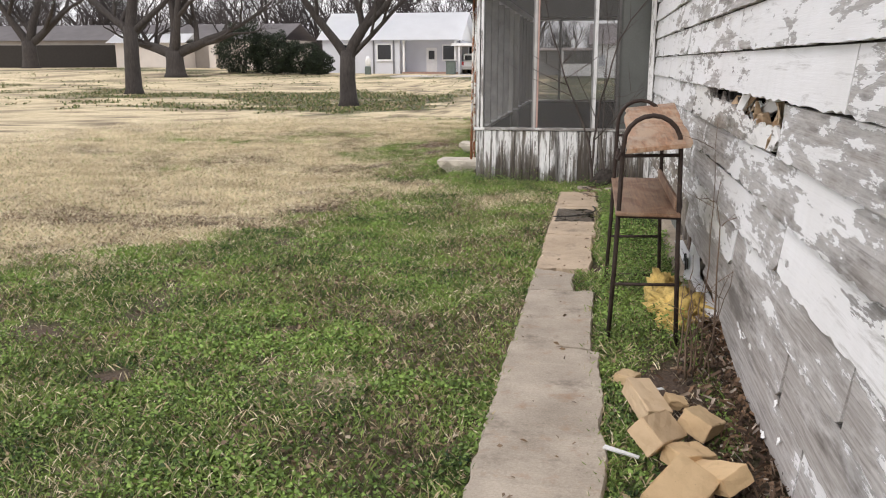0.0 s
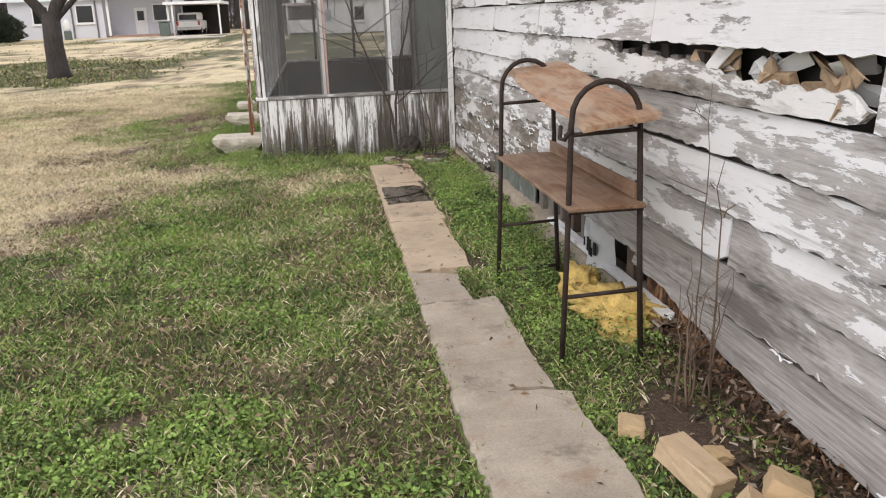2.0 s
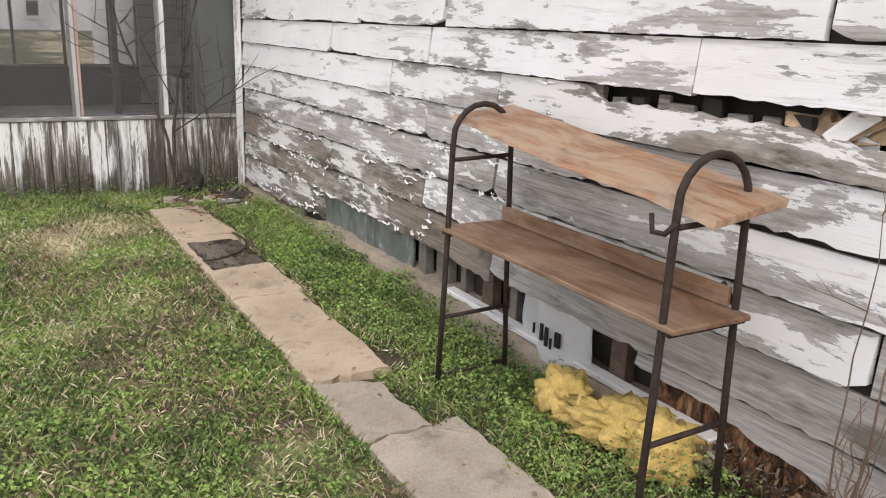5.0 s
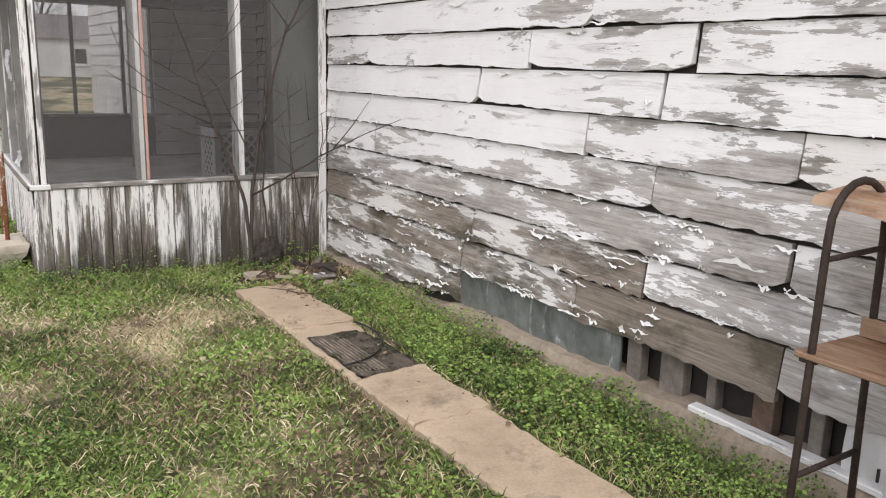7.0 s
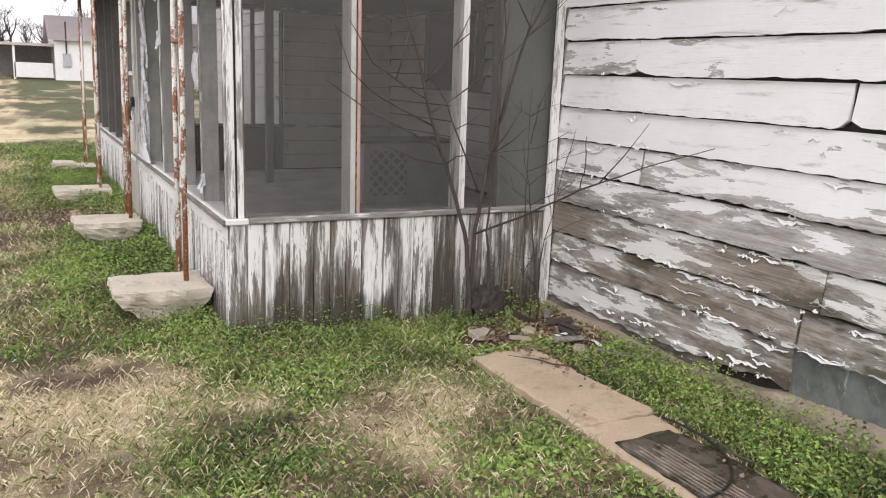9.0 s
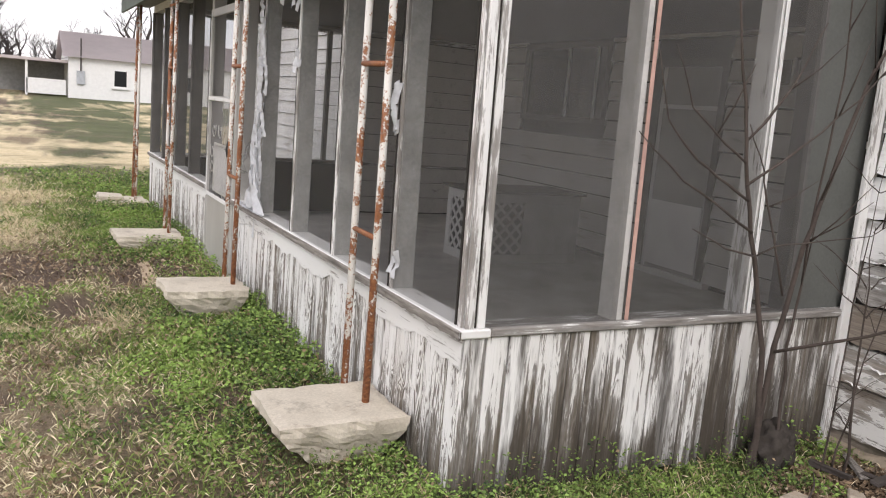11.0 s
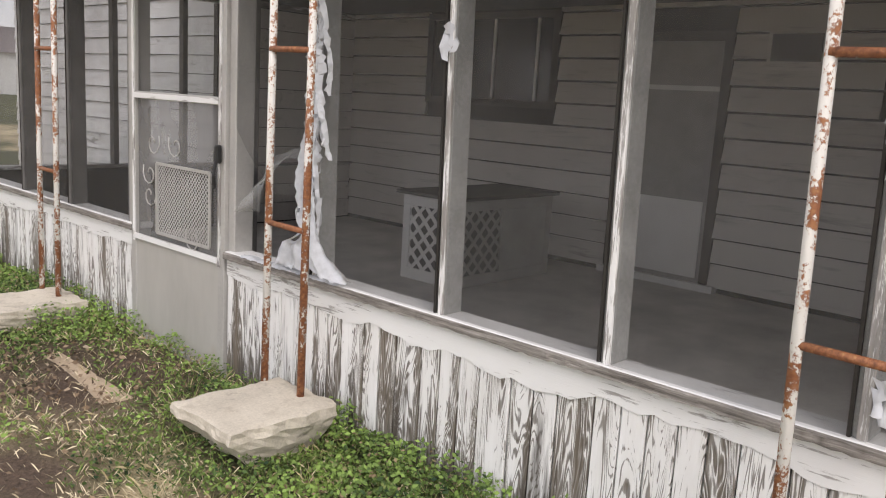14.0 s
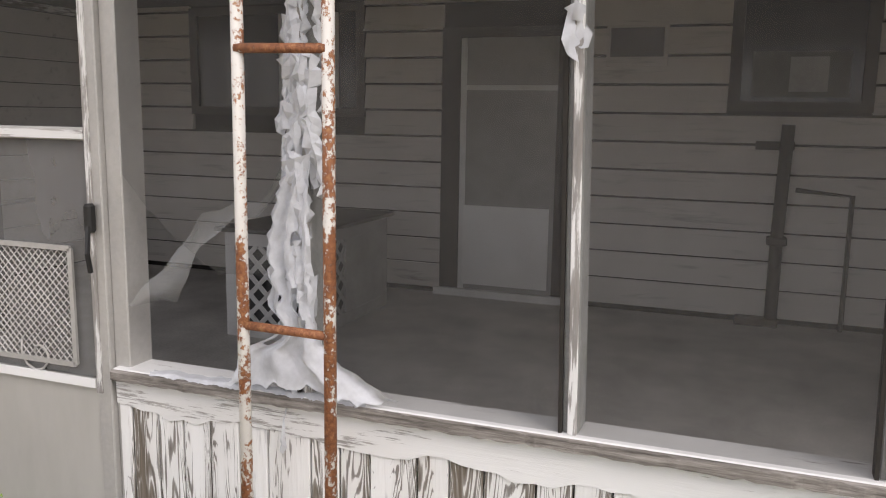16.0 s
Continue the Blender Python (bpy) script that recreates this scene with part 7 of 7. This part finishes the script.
def inside(x, y):
    house = ((x > WALL_X - 0.06) & (y < END_Y + 0.1)) | ((x > FRONT_X - 0.01) & (y > END_Y - 0.02) & (y < FAR_Y + 0.05))
    block = np.zeros_like(house)
    for bx0, bx1, by0, by1 in ((-2.0, -1.5, 10.85, 11.22), (-2.05, -1.58, 13.1, 13.4), (-2.1, -1.62, 15.48, 15.82), (-2.05, -1.52, 18.3, 18.8)):
        block |= (x > bx0) & (x < bx1) & (y > by0) & (y < by1)
    return house | block


def nearness(x, y):
    """1 beside the line walked, less further off, 0 at the rim of the sown lawn."""
    d = np.full_like(x, 99.0)
    for (ax, ay), (bx, by) in zip(LINE, LINE[1:]):
        t = np.clip(((x - ax) * (bx - ax) + (y - ay) * (by - ay)) / ((bx - ax) ** 2 + (by - ay) ** 2), 0, 1)
        d = np.minimum(d, np.hypot(x - ax - t * (bx - ax), y - ay - t * (by - ay)))
    share = np.clip(1.05 - 0.10 * np.maximum(0, d - 2.2), 0.16, 1)
    return share, step01(x, -13, -7) * (1 - step01(y, 16, 24)) * step01(y, 1.6, 2.2)


LINE = ((0.0, 2.5), (-1.7, 4.5), (-2.5, 7.3), (-3.2, 9.2), (-3.0, 13.0))


def sow(per_m2, seed, chance):
    rng = np.random.default_rng(seed)
    x0, x1, y0, y1 = -13.0, 0.72, 1.6, 24.0
    n = int((x1 - x0) * (y1 - y0) * per_m2)
    x, y = rng.uniform(x0, x1, n), rng.uniform(y0, y1, n)
    share, rim = nearness(x, y)
    keep = rng.random(n) < share * rim
    x, y, share = x[keep], y[keep], share[keep]
    keep = (rng.random(len(x)) < chance(x, y)) & ~on_slab(x, y) & ~inside(x, y)
    return x[keep], y[keep], 1 / np.sqrt(np.maximum(share[keep], 0.3)), rng


def strip(x, y):
    return step01(x, 0.05, 0.12) * (1 - step01(x, 0.62, 0.66)) * step01(y, 4.1, 4.5) * (1 - step01(y, 9.2, 9.8))


def weeds():
    x, y, k2, rng = sow(11000, 1, lambda x, y: np.clip((greenness(x, y) - 0.33) * 2.1, 0.02, 1) * (1 - bareness(x, y)) * (1 - 0.86 * brownness(x, y)) * np.clip(0.25 + 1.5 * vnoise(x, y, 0.10, 71), 0, 1))
    lush = np.clip(greenness(x, y), 0, 1)
    tall = 0.008 + 0.030 * lush * vnoise(x, y, 0.5, 9) + 0.045 * strip(x, y) + 0.03 * np.exp(-((y - 10.35) / 0.25) ** 2) * (x > -1.6) + 0.04 * step01(x, -2.5, -1.7) * (y > 10.4)
    tall = tall * (0.3 + 1.4 * vnoise(x, y, 0.16, 8))
    c = np.stack([x, y, ground_height(x, y) + 0.004 + tall * rng.random(len(x)) * 1.6], 1)
    ob = tagged(new("weeds", leaf_mesh(c, 0.0094 * k2[:, None] * (0.7 + 0.7 * vnoise(x, y, 0.7, 72))[:, None], rng, 0.9)), "low green clover and weeds in the lawn", "weeds", kind="stuff")
    ob.data.materials.append(M_WEED)


def blades(name, label, per_m2, seed, chance, length, width, mat, flat):
    x, y, k2, rng = sow(per_m2, seed, chance)
    n = len(x)
    a = rng.uniform(0, 2 * math.pi, n)
    L = length * rng.uniform(0.5, 1.4, n) * np.sqrt(k2)
    lean = rng.uniform(flat * 0.6, 1.0, n)
    h = np.sqrt(np.maximum(0.02, 1 - lean ** 2)) * L
    base = np.stack([x, y, ground_height(x, y) + 0.003 + 0.015 * rng.random(n)], 1)
    d = np.stack([np.cos(a) * lean * L, np.sin(a) * lean * L, h], 1)
    b = rng.uniform(0, 2 * math.pi, n)
    side = np.stack([np.cos(b), np.sin(b), np.zeros(n)], 1) * (width * k2 * rng.uniform(0.6, 1.4, n))[:, None]
    mid = base + d * 0.55 + np.array([0, 0, 1]) * (0.12 * L)[:, None]
    verts = np.stack([base - side, base + side, mid + side * 0.7, base + d], 1).reshape(-1, 3)
    ob = tagged(new(name, quads_mesh(verts)), label, "grass", kind="stuff")
    ob.data.materials.append(mat)


weeds()
blades("green_grass", "short green grass blades", 2600, 2, lambda x, y: np.clip(greenness(x, y) * 1.1 - 0.15, 0.05, 1) * (1 - bareness(x, y)), 0.055, 0.0022, M_GREENBLADE, 0.55)
blades("dry_grass", "flattened straw coloured dead grass", 4200, 3, lambda x, y: np.clip(1.05 - greenness(x, y) * 1.1, 0.24, 1) * (1 - 0.8 * bareness(x, y)) * (1 - 0.7 * strip(x, y)) * (1 - 0.35 * brownness(x, y)), 0.042, 0.0018, M_DRYGRASS, 0.85)


def litter():
    x, y, k2, rng = sow(1900, 7, lambda x, y: np.clip(0.02 + 0.55 * brownness(x, y) + 0.05 * bareness(x, y), 0, 1) * (1 - 0.8 * step01(-x, 5, 8)))
    path_n = 70
    x, y = np.concatenate([x, rng.uniform(-0.38, 0.06, path_n)]), np.concatenate([y, rng.uniform(2.2, 9.6, path_n)])
    extra = 2600
    x = np.concatenate([x, rng.uniform(-0.1, 0.64, extra)])
    y = np.concatenate([y, 10.3 - np.abs(rng.normal(0, 0.45, extra))])
    lift = np.where(on_slab(x, y), 0.052, 0.02)
    c = np.stack([x, y, ground_height(x, y) + lift + 0.012 * rng.random(len(x))], 1)
    ob = tagged(new("dead_leaves", leaf_mesh(c, 0.0125 * (0.4 + 1.0 * rng.random(len(x)))[:, None], rng, 0.75)), "scattered curled brown dead leaves", "leaves", kind="stuff")
    ob.data.materials.append(M_LITTER)


litter()


def rank_grass():
    """The taller rough grass round the yard trees."""
    rng = np.random.default_rng(17)
    n = 90000
    x, y = rng.uniform(-40, -1, n), rng.uniform(24, 60, n)
    keep = rng.random(n) < np.clip((greenness(x, y) - 0.35) * 2.0, 0.01, 1) * (1 - 0.6 * step01(y, 36, 45)) * step01(-x, 4.5, 7)
    x, y = x[keep], y[keep]
    n = len(x)
    a, h = rng.uniform(0, 2 * math.pi, n), rng.uniform(0.03, 0.09, n)
    base = np.stack([x, y, ground_height(x, y) - 0.01], 1)
    side = np.stack([np.cos(a), np.sin(a), np.zeros(n)], 1) * rng.uniform(0.015, 0.05, n)[:, None]
    tip = base + np.stack([rng.normal(0, 0.05, n), rng.normal(0, 0.05, n), h], 1)
    verts = np.stack([base - side, base + side, tip + side * 0.5, tip - side * 0.3], 1).reshape(-1, 3)
    ob = tagged(new("rank_grass", quads_mesh(verts)), "rough green grass round the yard trees", "grass", kind="stuff")
    ob.data.materials.append(M_RANK)


rank_grass()
for x, y, z, w, d, r in ((-0.10, 9.98, 0.0, 0.16, 0.09, 15), (0.06, 9.80, 0.0, 0.13, 0.08, -20), (0.20, 9.92, 0.0, 0.10, 0.07, 40), (0.30, 9.55, 0.0, 0.09, 0.07, 60)):
    bm = boxed(-w / 2, w / 2, -d / 2, d / 2, 0.0, 0.045, 0.008, 0.010)
    ob = tagged(new("stone_fragment", finish("stone_fragment", bm, M_SLAB)), "broken piece of concrete on the soil", "stone", "broken concrete by the porch corner")
    ob.matrix_world = pose(x, y, z - 0.015, 3, 4, r)
random.seed(92)
for i in range(7):
    bm = boxed(-random.uniform(0.08, 0.2), 0.1, -0.02, 0.02, -0.008, 0.008, 0.003, 0.008)
    ob = tagged(new("wood_scrap", finish("wood_scrap", bm, M_GREYWOOD if i % 2 else M_DKFRAME)), "rotten scrap of board on the soil", "wood scrap", "rotten scraps by the wall")
    ob.matrix_world = pose(random.uniform(0.25, 0.56), random.uniform(9.3, 10.3), 0.035, random.uniform(-10, 10), random.uniform(-8, 8), random.uniform(0, 180))
random.seed(91)
for i in range(9):
    x, y = random.uniform(-0.3, 0.35), random.uniform(7.4, 10.1)
    a = random.uniform(0, math.pi)
    L = random.uniform(0.15, 0.4)
    p = [(x + math.cos(a) * L * t + 0.02 * math.sin(6 * t), y + math.sin(a) * L * t, 0.042 + 0.012 * math.sin(3 * t)) for t in (-0.5, -0.2, 0.1, 0.5)]
    tagged(new("fallen_twig", finish("fallen_twig", tube(bmesh.new(), p, [0.005, 0.005, 0.004, 0.002], 5), M_TWIG, True)), "dark fallen twig on the path", "twig", "fallen twigs")
for x, y, r in ((0.33, 9.75, 20), (0.42, 9.55, 70), (0.30, 3.66, 35), (0.15, 3.0, -15)):
    bm = boxed(-0.07, 0.07, -0.012, 0.012, -0.004, 0.004, 0.002, 0.004)
    ob = tagged(new("paint_chip", finish("paint_chip", bm, M_WHITE)), "fallen flake of white painted wood", "wood flake", "white flakes on the ground")
    ob.matrix_world = pose(x, y, 0.035, 4, 5, r)
